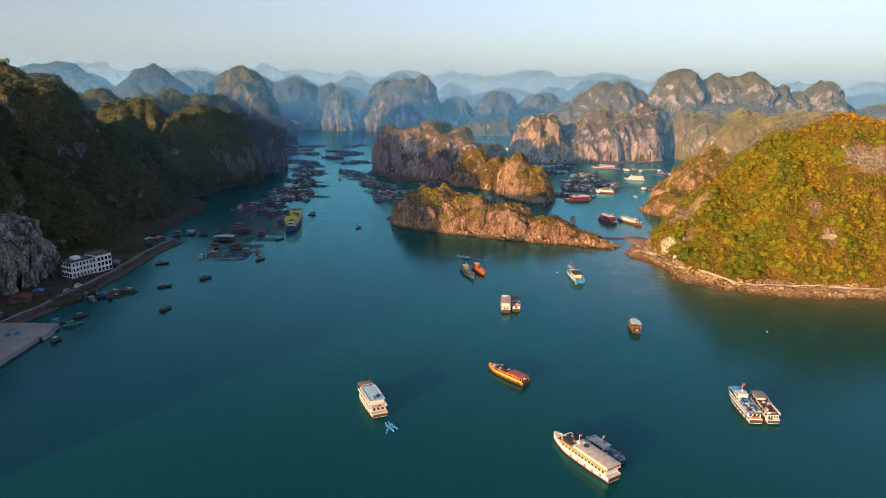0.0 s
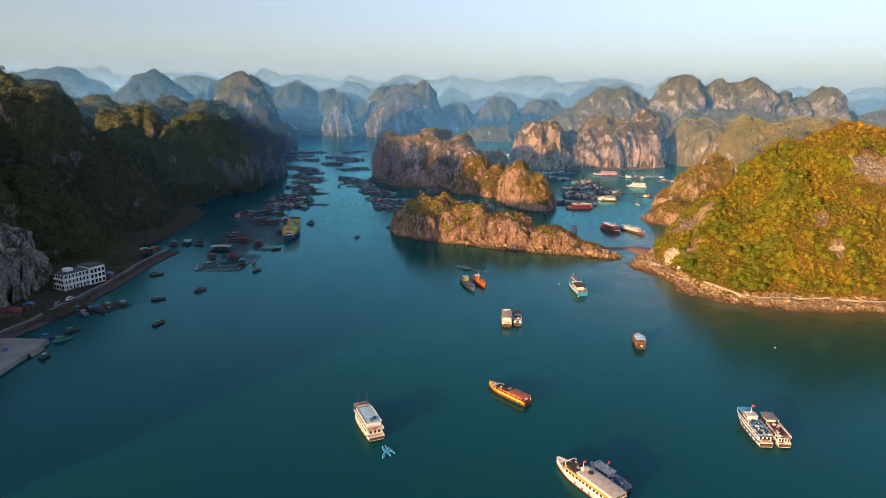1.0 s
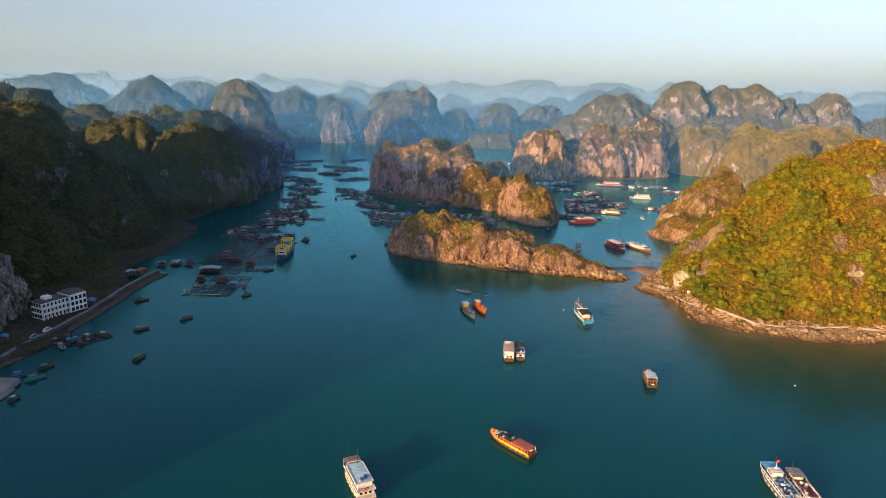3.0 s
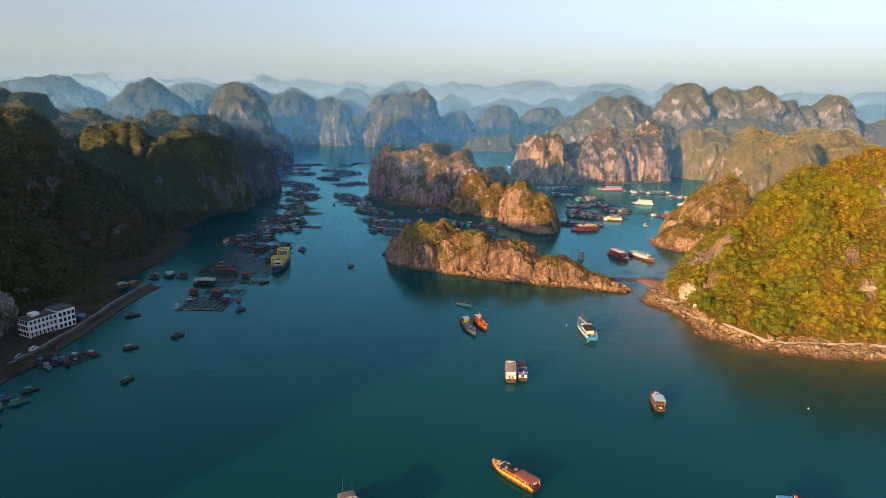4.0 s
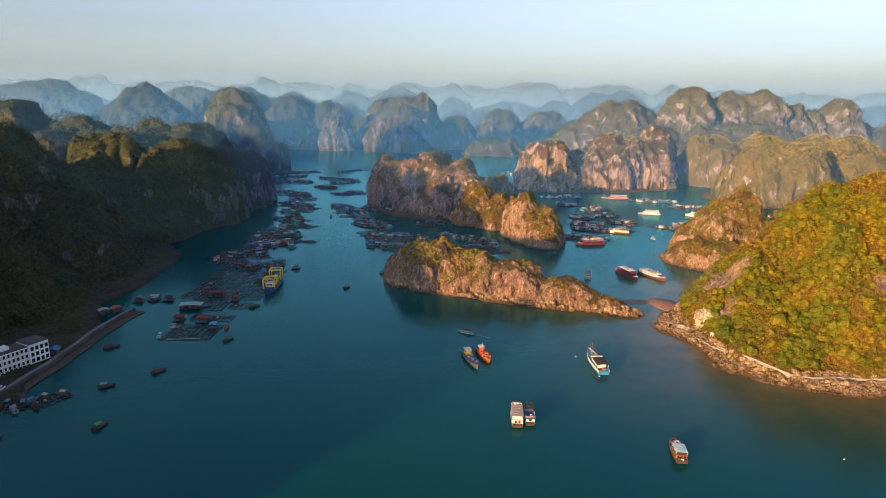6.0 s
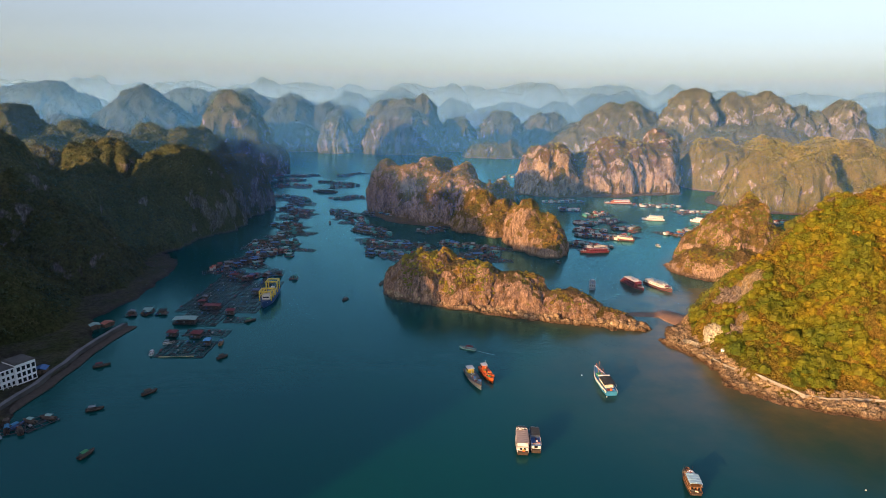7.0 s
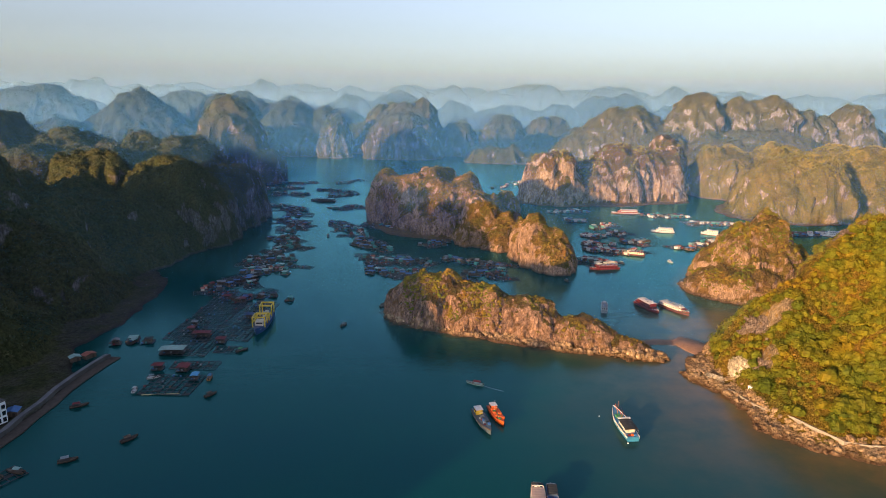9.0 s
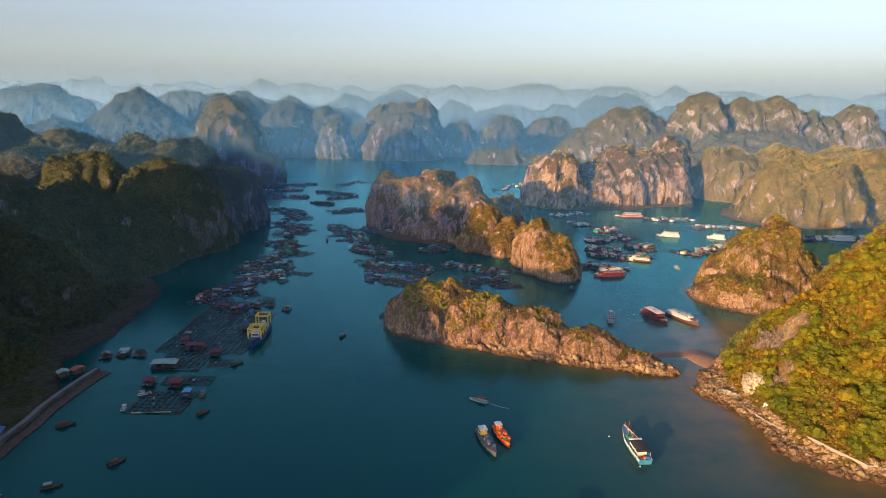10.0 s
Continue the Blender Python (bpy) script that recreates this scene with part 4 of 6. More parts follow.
ROOF_SKY = plain("sky blue roof sheet", (0.08, 0.34, 0.60), 0.55, wear=0.3)
RUST_DARK = plain("dark rust hull paint", (0.20, 0.055, 0.014), 0.5, wear=0.4)
ROOF_CREAM = plain("weathered cream roof", (0.58, 0.52, 0.44), 0.6, wear=0.4)


def deck_boat(name, label, L, B, F, hull, trim, boot, at, heading, cabins=(), roofs=(), boards=(), clutter=(), floors=(), arches=(), masts=(), rails=(), stern=None, bluff=0.6, group="tour boats"):
    """A tour boat put together from its decks. Cabins: (y0, y1, z, height, width, paint, windows); roofs: (y0, y1, z, width, paint, foot of the posts);
    boards: (y0, y1, z, height, width, paint); clutter: (y0, y1, z, width, count, paints); masts: (x, y, z, top, flag)."""
    boat = thing(name, label, "boat", group)
    part("hull", hull_bm(L, B, F, bluff), hull, boat)
    part("rubbing_strake", strake_bm(L, B, F, bluff, 0.78, 1.06, 0.09), trim, boat)
    part("waterline_band", strake_bm(L, B, F, bluff, 0.04, 0.26, 0.03), boot, boat)
    for y0, y1, z, h, w, paint, n in cabins:
        bm = bmesh.new()
        box(bm, 0, (y0 + y1) / 2, z, w, y1 - y0, h, top=(0.96, 0.985), bevel=0.1)
        part("cabin", bm, paint, boat)
        if n:
            pitch = (y1 - y0 - 0.6) / n
            windows_row(boat, w / 2 - 0.02, z + h * 0.42, y0 + 0.3, y1 - 0.3, n, pitch * 0.6, h * 0.42)
    for y0, y1, z, w, paint in floors:
        bm = bmesh.new()
        box(bm, 0, (y0 + y1) / 2, z, w, y1 - y0, 0.12, bevel=0.03)
        part("deck", bm, paint, boat)
    for y0, y1, z, w, paint, foot in roofs:
        part("roof", awning_bm(0, (y0 + y1) / 2, z, w, y1 - y0, 0.09, 0.13, max(2, int((y1 - y0) / 1.3))), paint, boat)
        if foot is not None:
            n = max(1, int((y1 - y0) / 2.4))
            bm = bmesh.new()
            rod(bm, (0, 0, foot), (0, 0, z + 0.03), 0.06, 6)
            post = part("roof_post", bm, WHITE, boat)
            post.matrix_basis = pose(-w * 0.46, y0 + 0.2, 0)
            for k in range(n + 1):
                for side in (-1, 1):
                    if k or side > 0:
                        again(post, side * w * 0.46, y0 + 0.2 + (y1 - y0 - 0.4) * k / n, 0)
    for y0, y1, z, h, w, paint in boards:
        for side in (-1, 1):
            bm = bmesh.new()
            box(bm, side * w / 2, (y0 + y1) / 2, z, 0.09, y1 - y0, h, bevel=0.02)
            part("side_board", bm, paint, boat)
    r_ = random.Random(len(label) * 7 + int(L * 10))
    for y0, y1, z, w, n, paints in clutter:
        for k in range(n):
            bm = bmesh.new()
            box(bm, r_.uniform(-0.42, 0.42) * w, y0 + (y1 - y0) * (k + 0.5) / n, z, r_.uniform(0.6, 1.5), r_.uniform(0.5, 1.2), r_.uniform(0.3, 0.8), rz=r_.uniform(-25, 25), top=(0.85, 0.85), bevel=0.07)
            part("deck_gear", bm, paints[k % len(paints)], boat)
    for y, z, w, h, paint in arches:
        bm = bmesh.new()
        pts = [(-w / 2, y, z), (-w * 0.46, y + 0.15, z + h * 0.75), (-w * 0.3, y + 0.2, z + h), (w * 0.3, y + 0.2, z + h), (w * 0.46, y + 0.15, z + h * 0.75), (w / 2, y, z)]
        for a, b in zip(pts, pts[1:]):
            rod(bm, a, b, 0.14, 7)
        part("arch", bm, paint, boat)
    for x, y, z, top, flag in masts:
        bm = bmesh.new()
        rod(bm, (x, y, z), (x, y, top), 0.09, 6, 0.04)
        if flag:
            box(bm, x, y, z, 0.9, 0.9, 0.5, top=(0.6, 0.6), bevel=0.05)
        m = part("mast", bm, WHITE if flag else DARK_TARP, boat)
        if flag:
            bm = bmesh.new()
            rings = []
            for i in range(5):
                o = 0.12 * math.sin(i * 1.6)
                rings.append([(x + i * 0.24, y + o, top - 0.75), (x + i * 0.24, y + 0.02 + o, top - 0.75), (x + i * 0.24, y + 0.02 + o, top), (x + i * 0.24, y + o, top)])
            loft(bm, rings)
            part("flag", bm, FLAG_RED, m, "plain red flag")
    for y0, y1, z, w in rails:
        ys = [y0 + (y1 - y0) * k / 4 for k in range(5)]
        for side in (-1, 1):
            rail(boat, [(side * w / 2, y, z) for y in ys], 0.85, WHITE)
        rail(boat, [(-w / 2, y0, z), (0, y0, z), (w / 2, y0, z)], 0.85, WHITE, "stern_rail")
    if stern:
        y, z, h, w, n = stern
        bm = bmesh.new()
        box(bm, 0, 0, 0, w / n * 0.55, 0.07, h)
        pane = part("stern_window", bm, GLASS, boat)
        for k in range(n):
            x = -w / 2 + w * (k + 0.5) / n
            if k == 0:
                pane.matrix_basis = pose(x, y, z)
            else:
                again(pane, x, y, z)
    bw, bf = hull_lines(L, B, F, 0.86, bluff)
    rail(boat, [(-bw, 0.36 * L, bf), (-bw * 0.55, 0.45 * L, bf * 1.1), (0, 0.53 * L, bf * 1.2), (bw * 0.55, 0.45 * L, bf * 1.1), (bw, 0.36 * L, bf)], 0.6, trim, "bow_rail")
    bm = bmesh.new()
    box(bm, 0, -0.485 * L, F * 0.45, B * 0.6, 0.9, 0.12)
    part("swim_platform", bm, TIMBER, boat)
    # a flat dark panel stands in for the shade in the stern recess
    bm = bmesh.new()
    box(bm, 0, -0.5 * L - 0.03, F * 0.12, B * 0.8, 0.1, F * 0.74, bevel=0.03)
    part("transom_opening", bm, HULL_DARK, boat)
    fenders(boat, L, B, F, 6)
    boat.matrix_basis = pose(*at, 0, 0, 0, heading)
    return boat


deck_boat("cruise_boat", "white two deck cruise boat with pale blue roof at anchor", 20.5, 6.2, 1.3, CREAM, WHITE, HULL_DARK, (-21.3, 234.0), 23,
          cabins=((-8.4, 5.8, 1.3, 1.85, 5.5, WHITE, 7), (-7.6, 4.4, 3.25, 1.65, 5.0, WHITE, 6), (4.2, 6.0, 3.25, 1.4, 3.6, CREAM, 1)),
          floors=((-9.3, 6.2, 3.15, 5.8, CREAM),), roofs=((-7.4, 3.8, 4.95, 5.4, ROOF_BLUE, None), (3.9, 8.2, 4.75, 5.2, ROOF_BROWN, 1.6)),
          boards=((-7.5, 4.0, 4.9, 0.34, 5.55, WHITE), (-9.3, 5.8, 3.2, 0.55, 5.8, WHITE)), rails=((-9.3, -8.0, 3.25, 5.2),),
          clutter=((-7.0, -4.6, 5.15, 3.2, 3, (GREY_PAINT, BLUE, NAVY)), (-9.0, -8.2, 3.27, 3.6, 3, (ORANGE, RED, TIMBER)), (6.0, 8.2, 1.6, 2.2, 3, (TIMBER, GREY_PAINT))),
          arches=((3.7, 5.0, 4.6, 0.7, WHITE),), masts=((-1.3, 6.4, 1.6, 12.0, False), (0.9, 3.4, 5.0, 11.2, False)), stern=(-8.43, 1.75, 1.0, 4.4, 3))
deck_boat("tour_boat", "yellow and orange tour boat with salmon aft roof", 19, 4.7, 1.25, RUST_DARK, YELLOW, HULL_DARK, (30.3, 256.8), 41,
          cabins=((-7.6, 4.2, 1.25, 1.3, 4.0, ORANGE, 8),),
          roofs=((-9.0, -1.4, 2.95, 4.6, SALMON, 1.3), (-0.9, 5.6, 2.7, 4.1, DARK_TARP, 1.4)), boards=((-8.8, 6.4, 1.3, 0.55, 4.5, YELLOW),),
          clutter=((5.9, 8.4, 1.7, 2.6, 5, (WHITE, CREAM, ROOF_GREY)), (-9.0, -7.8, 1.4, 3.2, 3, (RED, NAVY, CREAM)), (-0.6, 5.0, 2.93, 3.0, 4, (ROOF_GREY, DARK_TARP, GREY_PAINT))),
          arches=((5.6, 1.8, 3.6, 1.2, WHITE),), masts=((0.0, -1.2, 3.0, 4.9, False), (-0.7, -1.5, 3.0, 4.3, False)), stern=(-7.63, 1.5, 0.8, 3.6, 3))
deck_boat("cruise_boat", "large white cruise boat with orange band and pale roof", 25, 5.8, 1.6, WHITE, WHITE, RED, (47.0, 199.8), 30.5,
          cabins=((-11.4, 7.4, 1.6, 1.7, 5.4, WHITE, 13), (-11.8, 2.4, 3.4, 1.2, 5.1, WHITE, 0)), floors=((-12.1, 7.8, 3.33, 5.6, CREAM), (7.6, 10.8, 2.2, 3.2, DARK_TARP)),
          roofs=((-12.3, 2.3, 4.6, 5.4, ROOF_CREAM, None), (2.6, 7.3, 4.25, 4.9, DARK_TARP, 3.4)), boards=((-12.0, 7.6, 3.25, 0.62, 5.62, ORANGE_BAND),),
          clutter=((1.2, 2.8, 4.8, 3.4, 3, (WHITE, METAL, CREAM)), (8.2, 10.6, 2.3, 2.0, 3, (DARK_TARP, TIMBER)), (3.0, 7.0, 4.46, 3.2, 3, (ROOF_GREY, DARK_TARP))),
          arches=((7.6, 3.4, 4.6, 1.5, WHITE),), masts=((-0.5, 2.0, 4.75, 7.7, True), (0.9, 1.2, 4.75, 6.6, False)), stern=(-11.83, 3.7, 0.6, 4.6, 5))
for y, rad in ((-0.4, 0.95),):
    bm = bmesh.new()
    rod(bm, (0.3, y, 4.75), (0.3, y, 5.1), rad, 14, rad * 0.85)
    part("roof_hatch", bm, DARK_TARP, [o for o in scene.objects if o.name.startswith("cruise_boat")][-1])
deck_boat("tour_boat", "small grey white boat moored beside the large cruise boat", 14, 4.0, 1.1, GREY_PAINT, WHITE, HULL_DARK, (54.2, 203.4), 32,
          cabins=((-0.8, 4.6, 1.1, 1.7, 3.2, WHITE, 4),), roofs=((-1.2, 5.0, 2.85, 3.6, ROOF_PALE, None),), floors=((-6.6, -0.8, 1.12, 3.5, NAVY),),
          clutter=((-6.4, -1.0, 1.24, 3.0, 9, (BLUE, NAVY, WHITE, RED, GREY_PAINT)), (0.0, 3.0, 3.05, 2.4, 2, (ROOF_GREY, METAL))),
          rails=((-6.6, -1.0, 1.2, 3.5),), masts=((0.3, 1.2, 3.0, 5.4, True), (0.0, -6.0, 1.2, 3.6, True)), arches=((4.8, 2.9, 3.0, 0.7, WHITE),))
deck_boat("cruise_boat", "blue and white boat with sky blue bow roof", 20.5, 5.2, 1.5, WHITE, BLUE, HULL_DARK, (112.2, 232.6), -4,
          cabins=((-8.8, 7.6, 1.5, 1.6, 4.6, WHITE, 8), (1.4, 5.0, 3.22, 1.6, 3.6, WHITE, 3)), floors=((-9.2, 7.8, 3.1, 5.0, NAVY),),
          roofs=((4.6, 9.0, 4.3, 4.8, ROOF_SKY, 3.2), (1.2, 4.7, 4.9, 4.0, WHITE, None)), boards=((-9.1, 8.0, 2.95, 0.4, 5.0, WHITE),), rails=((-9.1, 1.2, 3.2, 4.8),),
          clutter=((-8.8, 1.0, 3.22, 4.2, 30, (BLUE, AZURE, GREY_PAINT, NAVY, ROOF_SKY, WHITE, DARK_TARP)), (-9.6, -8.9, 1.55, 3.6, 3, (TIMBER_WARM, ORANGE))),
          masts=((0.4, 4.0, 5.0, 8.0, True), (1.6, 7.0, 4.4, 7.6, False)), stern=(-8.83, 1.9, 0.9, 4.0, 3))
deck_boat("cruise_boat", "white boat with red floored roof deck and grey awning", 17.5, 4.6, 1.4, WHITE, WHITE, ORANGE, (118.4, 231.0), -5,
          cabins=((-8.0, 6.0, 1.4, 1.6, 4.0, WHITE, 7), (2.2, 5.4, 3.1, 1.2, 3.0, CREAM, 2)), floors=((-8.2, 6.2, 3.0, 4.3, RED),), roofs=((1.4, 7.0, 4.35, 4.4, ROOF_GREY, 3.1),),
          boards=((-8.2, 1.4, 3.0, 0.6, 4.3, WHITE),), rails=((-8.2, 1.2, 3.1, 4.2),),
          clutter=((-7.6, 0.8, 3.12, 3.4, 18, (WHITE, RED, CREAM, RED_ROOF, WHITE, DARK_TARP)), (-8.7, -8.1, 1.45, 3.0, 2, (RED, TIMBER_WARM))), masts=((-0.4, 6.0, 4.5, 7.4, False),), stern=(-8.03, 1.8, 0.9, 3.6, 4))
deck_boat("cruise_boat", "white boat with faded brown roof moored alongside another", 17, 5.0, 1.2, HULL_DARK, WHITE, HULL_DARK, (38.4, 338), -5,
          cabins=((-7.4, 5.0, 1.2, 1.7, 4.5, WHITE, 6), (-7.2, 2.6, 3.0, 1.5, 4.2, WHITE, 5)), floors=((-8.0, 5.4, 2.9, 4.8, CREAM),),
          roofs=((-7.6, 2.8, 4.55, 4.9, ROOF_TAN, None), (3.4, 6.4, 4.2, 4.4, DARK_TARP, 3.0)), clutter=((-7.9, -7.3, 1.3, 2.6, 2, (ORANGE, YELLOW)), (3.0, 3.6, 4.7, 2.4, 2, (WHITE, METAL)), (6.0, 7.6, 1.5, 2, 2, (BLUE, TIMBER))),
          arches=((2.9, 4.5, 4.4, 0.8, WHITE), (6.4, 3.2, 4.2, 1.0, WHITE)), stern=(-7.43, 1.6, 0.9, 3.0, 2))
deck_boat("tour_boat", "white and blue boat with dark grey roof", 16, 4.3, 1.15, HULL_DARK, WHITE, HULL_DARK, (43.8, 339), -5,
          cabins=((-6.8, 4.6, 1.15, 1.6, 3.8, WHITE, 6), (-1.2, 4.0, 2.85, 1.2, 3.2, GREY_PAINT, 3)), floors=((-7.2, 4.8, 2.75, 4.1, BLUE),),
          roofs=((-1.8, 4.6, 4.1, 3.9, DARK_TARP, 2.9),), clutter=((-6.8, -2.0, 2.87, 3.0, 5, (RED, SALMON, WHITE, NAVY)), (5.2, 7.0, 1.5, 2.0, 2, (BLUE, GREY_PAINT))), rails=((-7.0, -2.0, 2.85, 4.0),),
          arches=((5.0, 2.8, 3.8, 1.2, WHITE),), stern=(-6.83, 1.5, 1.0, 2.4, 1))
deck_boat("tour_boat", "varnished wooden boat with pale blue roof at anchor", 14.5, 4.7, 1.2, HULL_DARK, TIMBER_WARM, HULL_DARK, (97.0, 311), -8,
          cabins=((-5.8, 2.0, 1.2, 1.6, 4.1, TIMBER_WARM, 5), (0.6, 2.4, 2.9, 0.9, 2.6, WHITE, 1)), floors=((-6.6, 5.0, 1.2, 4.2, TIMBER), (-6.4, 2.2, 2.8, 4.4, TIMBER_WARM)),
          roofs=((-6.0, 0.4, 3.9, 4.5, ROOF_BLUE, 2.9),), clutter=((2.4, 6.0, 1.4, 3.4, 9, (RED, TIMBER, DARK_TARP, TIMBER_WARM, NAVY)), (-6.9, -6.2, 1.25, 3.4, 3, (CREAM, DARK_TARP, ORANGE)), (0.8, 2.2, 3.8, 1.8, 2, (RED, WHITE))),
          masts=((-1.6, 5.4, 1.6, 4.2, False), (1.6, 5.4, 1.6, 4.2, False)), stern=(-5.83, 1.4, 1.1, 3.6, 3))
cruise_boat("cruise_boat", "dark red two deck boat with pale roof", 25, 7.0, RED, RED, ROOF_PALE, RED, (152, 560), 196, upper=(-0.32, 0.25), flag=False)
cruise_boat("cruise_boat", "white boat with red bow roof moored in the channel", 26, 6.4, HULL_DARK, WHITE, CREAM, RED, (170, 557.5), 205, decks=1, upper=(-0.3, 0.2), canopy=RED_ROOF, flag=False)
cruise_boat("tour_boat", "pale grey boat with flat roof in the channel", 17, 4.6, GREY_PAINT, WHITE, ROOF_GREY, WHITE, (120.5, 557), -14, decks=1, mast=False)


def kayak(at, heading):
    ob = bmesh.new()
    rings = []
    for i in range(9):
        s = i / 8 * 2 - 1
        w = 0.40 * (1 - abs(s) ** 2.2) + 0.02
        rings.append([(w * math.cos(a), s * 2.3, 0.16 + 0.16 * math.sin(a) + 0.12 * s * s) for a in (0, 1.05, 2.1, 3.14, 4.19, 5.24)])
    loft(ob, rings)
    k = thing("kayak", "bright blue plastic kayak floating behind the boat", "kayak", "kayaks behind the boat")
    part("hull", ob, KAYAK_BLUE, k)
    bm = bmesh.new()
    for y in (-0.7, 0.7):
        box(bm, 0, y, 0.28, 0.42, 0.7, 0.05)
    part("cockpit", bm, DARK_TARP, k)
    k.matrix_basis = pose(*at, 0, 0, 0, heading)


for k, (x, y, a) in enumerate(((-14.4, 218.6, 20), (-13.2, 219.2, 30), (-12.0, 218.2, 34), (-12.9, 216.8, 24), (-14.2, 215.6, -6))):
    kayak((x, y), a)


def trawler(label, at, heading, L=26, B=6.4, hull=AZURE, upper=WHITE):
    """A fishing boat with an aft cabin under a canopy, two masts and stays."""
    boat = thing("fishing_boat", label, "boat", "working boats")
    part("hull", hull_bm(L, B, 1.9, 0.5), hull, boat)
    part("bulwark", strake_bm(L, B, 1.9, 0.5, 0.62, 1.12, 0.06), upper, boat)
    bm = bmesh.new()
    box(bm, 0, -0.18 * L, 1.9, B * 0.62, L * 0.36, 2.4, top=(0.94, 0.96), bevel=0.1)
    cabin = part("cabin", bm, CREAM, boat)
    windows_row(boat, B * 0.31, 2.9, -0.34 * L, -0.02 * L, 5, 0.9, 0.8)
    part("canopy", awning_bm(0, -0.24 * L, 4.35, B * 0.92, L * 0.36, 0.1, 0.3, 5), DARK_TARP, boat)
    bm = bmesh.new()
    box(bm, 0, -0.02 * L, 4.3, B * 0.9, 1.0, 0.5, bevel=0.08)
    part("canopy_front", bm, WHITE, boat)
    for x in (-0.42, 0.42):
        for y in (-0.42, -0.3, -0.18, -0.06):
            bm = bmesh.new()
            rod(bm, (x * B, y * L, 1.9), (x * B, y * L, 4.5), 0.06)
            part("post", bm, WHITE, boat)
    for y, top in ((0.30, 8.6), (0.06, 7.2)):
        bm = bmesh.new()
        rod(bm, (0, y * L, 1.8), (0, y * L, top), 0.14, 7, 0.07)
        m = part("mast", bm, TIMBER_WARM, boat)
        for side in (-1, 1):
            bm = bmesh.new()
            rod(bm, (0, y * L, top), (side * B * 0.42, y * L - 1.6, 2.0), 0.035, 4)
            part("stay", bm, RED, m)
        bm = bmesh.new()
        rod(bm, (0, y * L, 3.0), (0, y * L + 4.5, 5.4), 0.08, 6)
        part("boom", bm, ORANGE, m)
    bm = bmesh.new()
    for k in range(9):
        box(bm, (k % 3 - 1) * 1.2, 0.16 * L + (k // 3) * 1.3, 1.9, 1.1, 1.1, 0.5 + 0.25 * (k % 2), rz=k * 13, bevel=0.12)
    tagged(part("netting", bm, GREEN, boat, "heap of green nets"), kind="stuff")
    for k, m in enumerate((RED, ORANGE, BLUE)):
        bm = bmesh.new()
        box(bm, (k - 1) * 1.3, -0.45 * L, 2.0, 1.0, 1.0, 0.9, bevel=0.1)
        part("crate", bm, m, boat)
    fenders(boat, L, B, 1.9, 3)
    boat.matrix_basis = pose(*at, 0, 0, 0, heading)


trawler("blue and white fishing boat with dark canopy and two masts", (86.2, 394), 3)


def work_boat(label, at, heading, hull, load, cabin, L=25, B=6.0):
    """An open cargo boat with a cabin near one end and goods on deck."""
    boat = thing("work_boat", label, "boat", "working boats")
    part("hull", hull_bm(L, B, 1.6, 0.45), hull, boat)
    part("gunwale", strake_bm(L, B, 1.6, 0.45, 0.85, 1.08, 0.12), TIMBER if hull is not ORANGE else ORANGE, boat)
    bm = bmesh.new()
    box(bm, 0, -0.3 * L, 1.6, B * 0.6, L * 0.18, 2.4, top=(0.92, 0.94), bevel=0.1)
    c = part("cabin", bm, cabin, boat)
    bm = bmesh.new()
    box(bm, 0, -0.3 * L, 4.0, B * 0.7, L * 0.22, 0.14, bevel=0.05)
    part("roof", bm, WHITE, c)
    windows_row(boat, B * 0.30, 2.6, -0.37 * L, -0.23 * L, 3, 0.8, 0.7)
    r = random.Random(len(label))
    for k in range(14):
        bm = bmesh.new()
        box(bm, r.uniform(-0.33, 0.33) * B, -0.14 * L + k * 0.035 * L, 1.6, r.uniform(0.8, 1.9), r.uniform(0.7, 1.6), r.uniform(0.4, 1.2), rz=r.uniform(-25, 25), top=(0.85, 0.85), bevel=0.08)
        part("cargo", bm, load[k % len(load)], boat)
    bm = bmesh.new()
    rod(bm, (0, -0.18 * L, 1.6), (0, -0.18 * L, 7.0), 0.1, 6, 0.05)
    rod(bm, (0, -0.18 * L, 3.0), (0, 0.02 * L, 5.2), 0.06)
    part("derrick", bm, WHITE, boat)
    fenders(boat, L, B, 1.6, 3)
    boat.matrix_basis = pose(*at, 0, 0, 0, heading)


SLATE = plain("slate grey paint", (0.10, 0.135, 0.16), 0.55, wear=0.4)
work_boat("grey cargo boat with a yellow cabin and goods under tarps", (22.4, 396.9), -166, SLATE, (BLUE, SLATE, DARK_TARP, GREY_PAINT, TIMBER, RED), FRAME_YELLOW, 21, 5.2)
work_boat("orange work boat lashed beside a grey one", (29.4, 402.0), 194, ORANGE, (ORANGE, GREEN, ORANGE, RED), ORANGE, 17, 4.6)


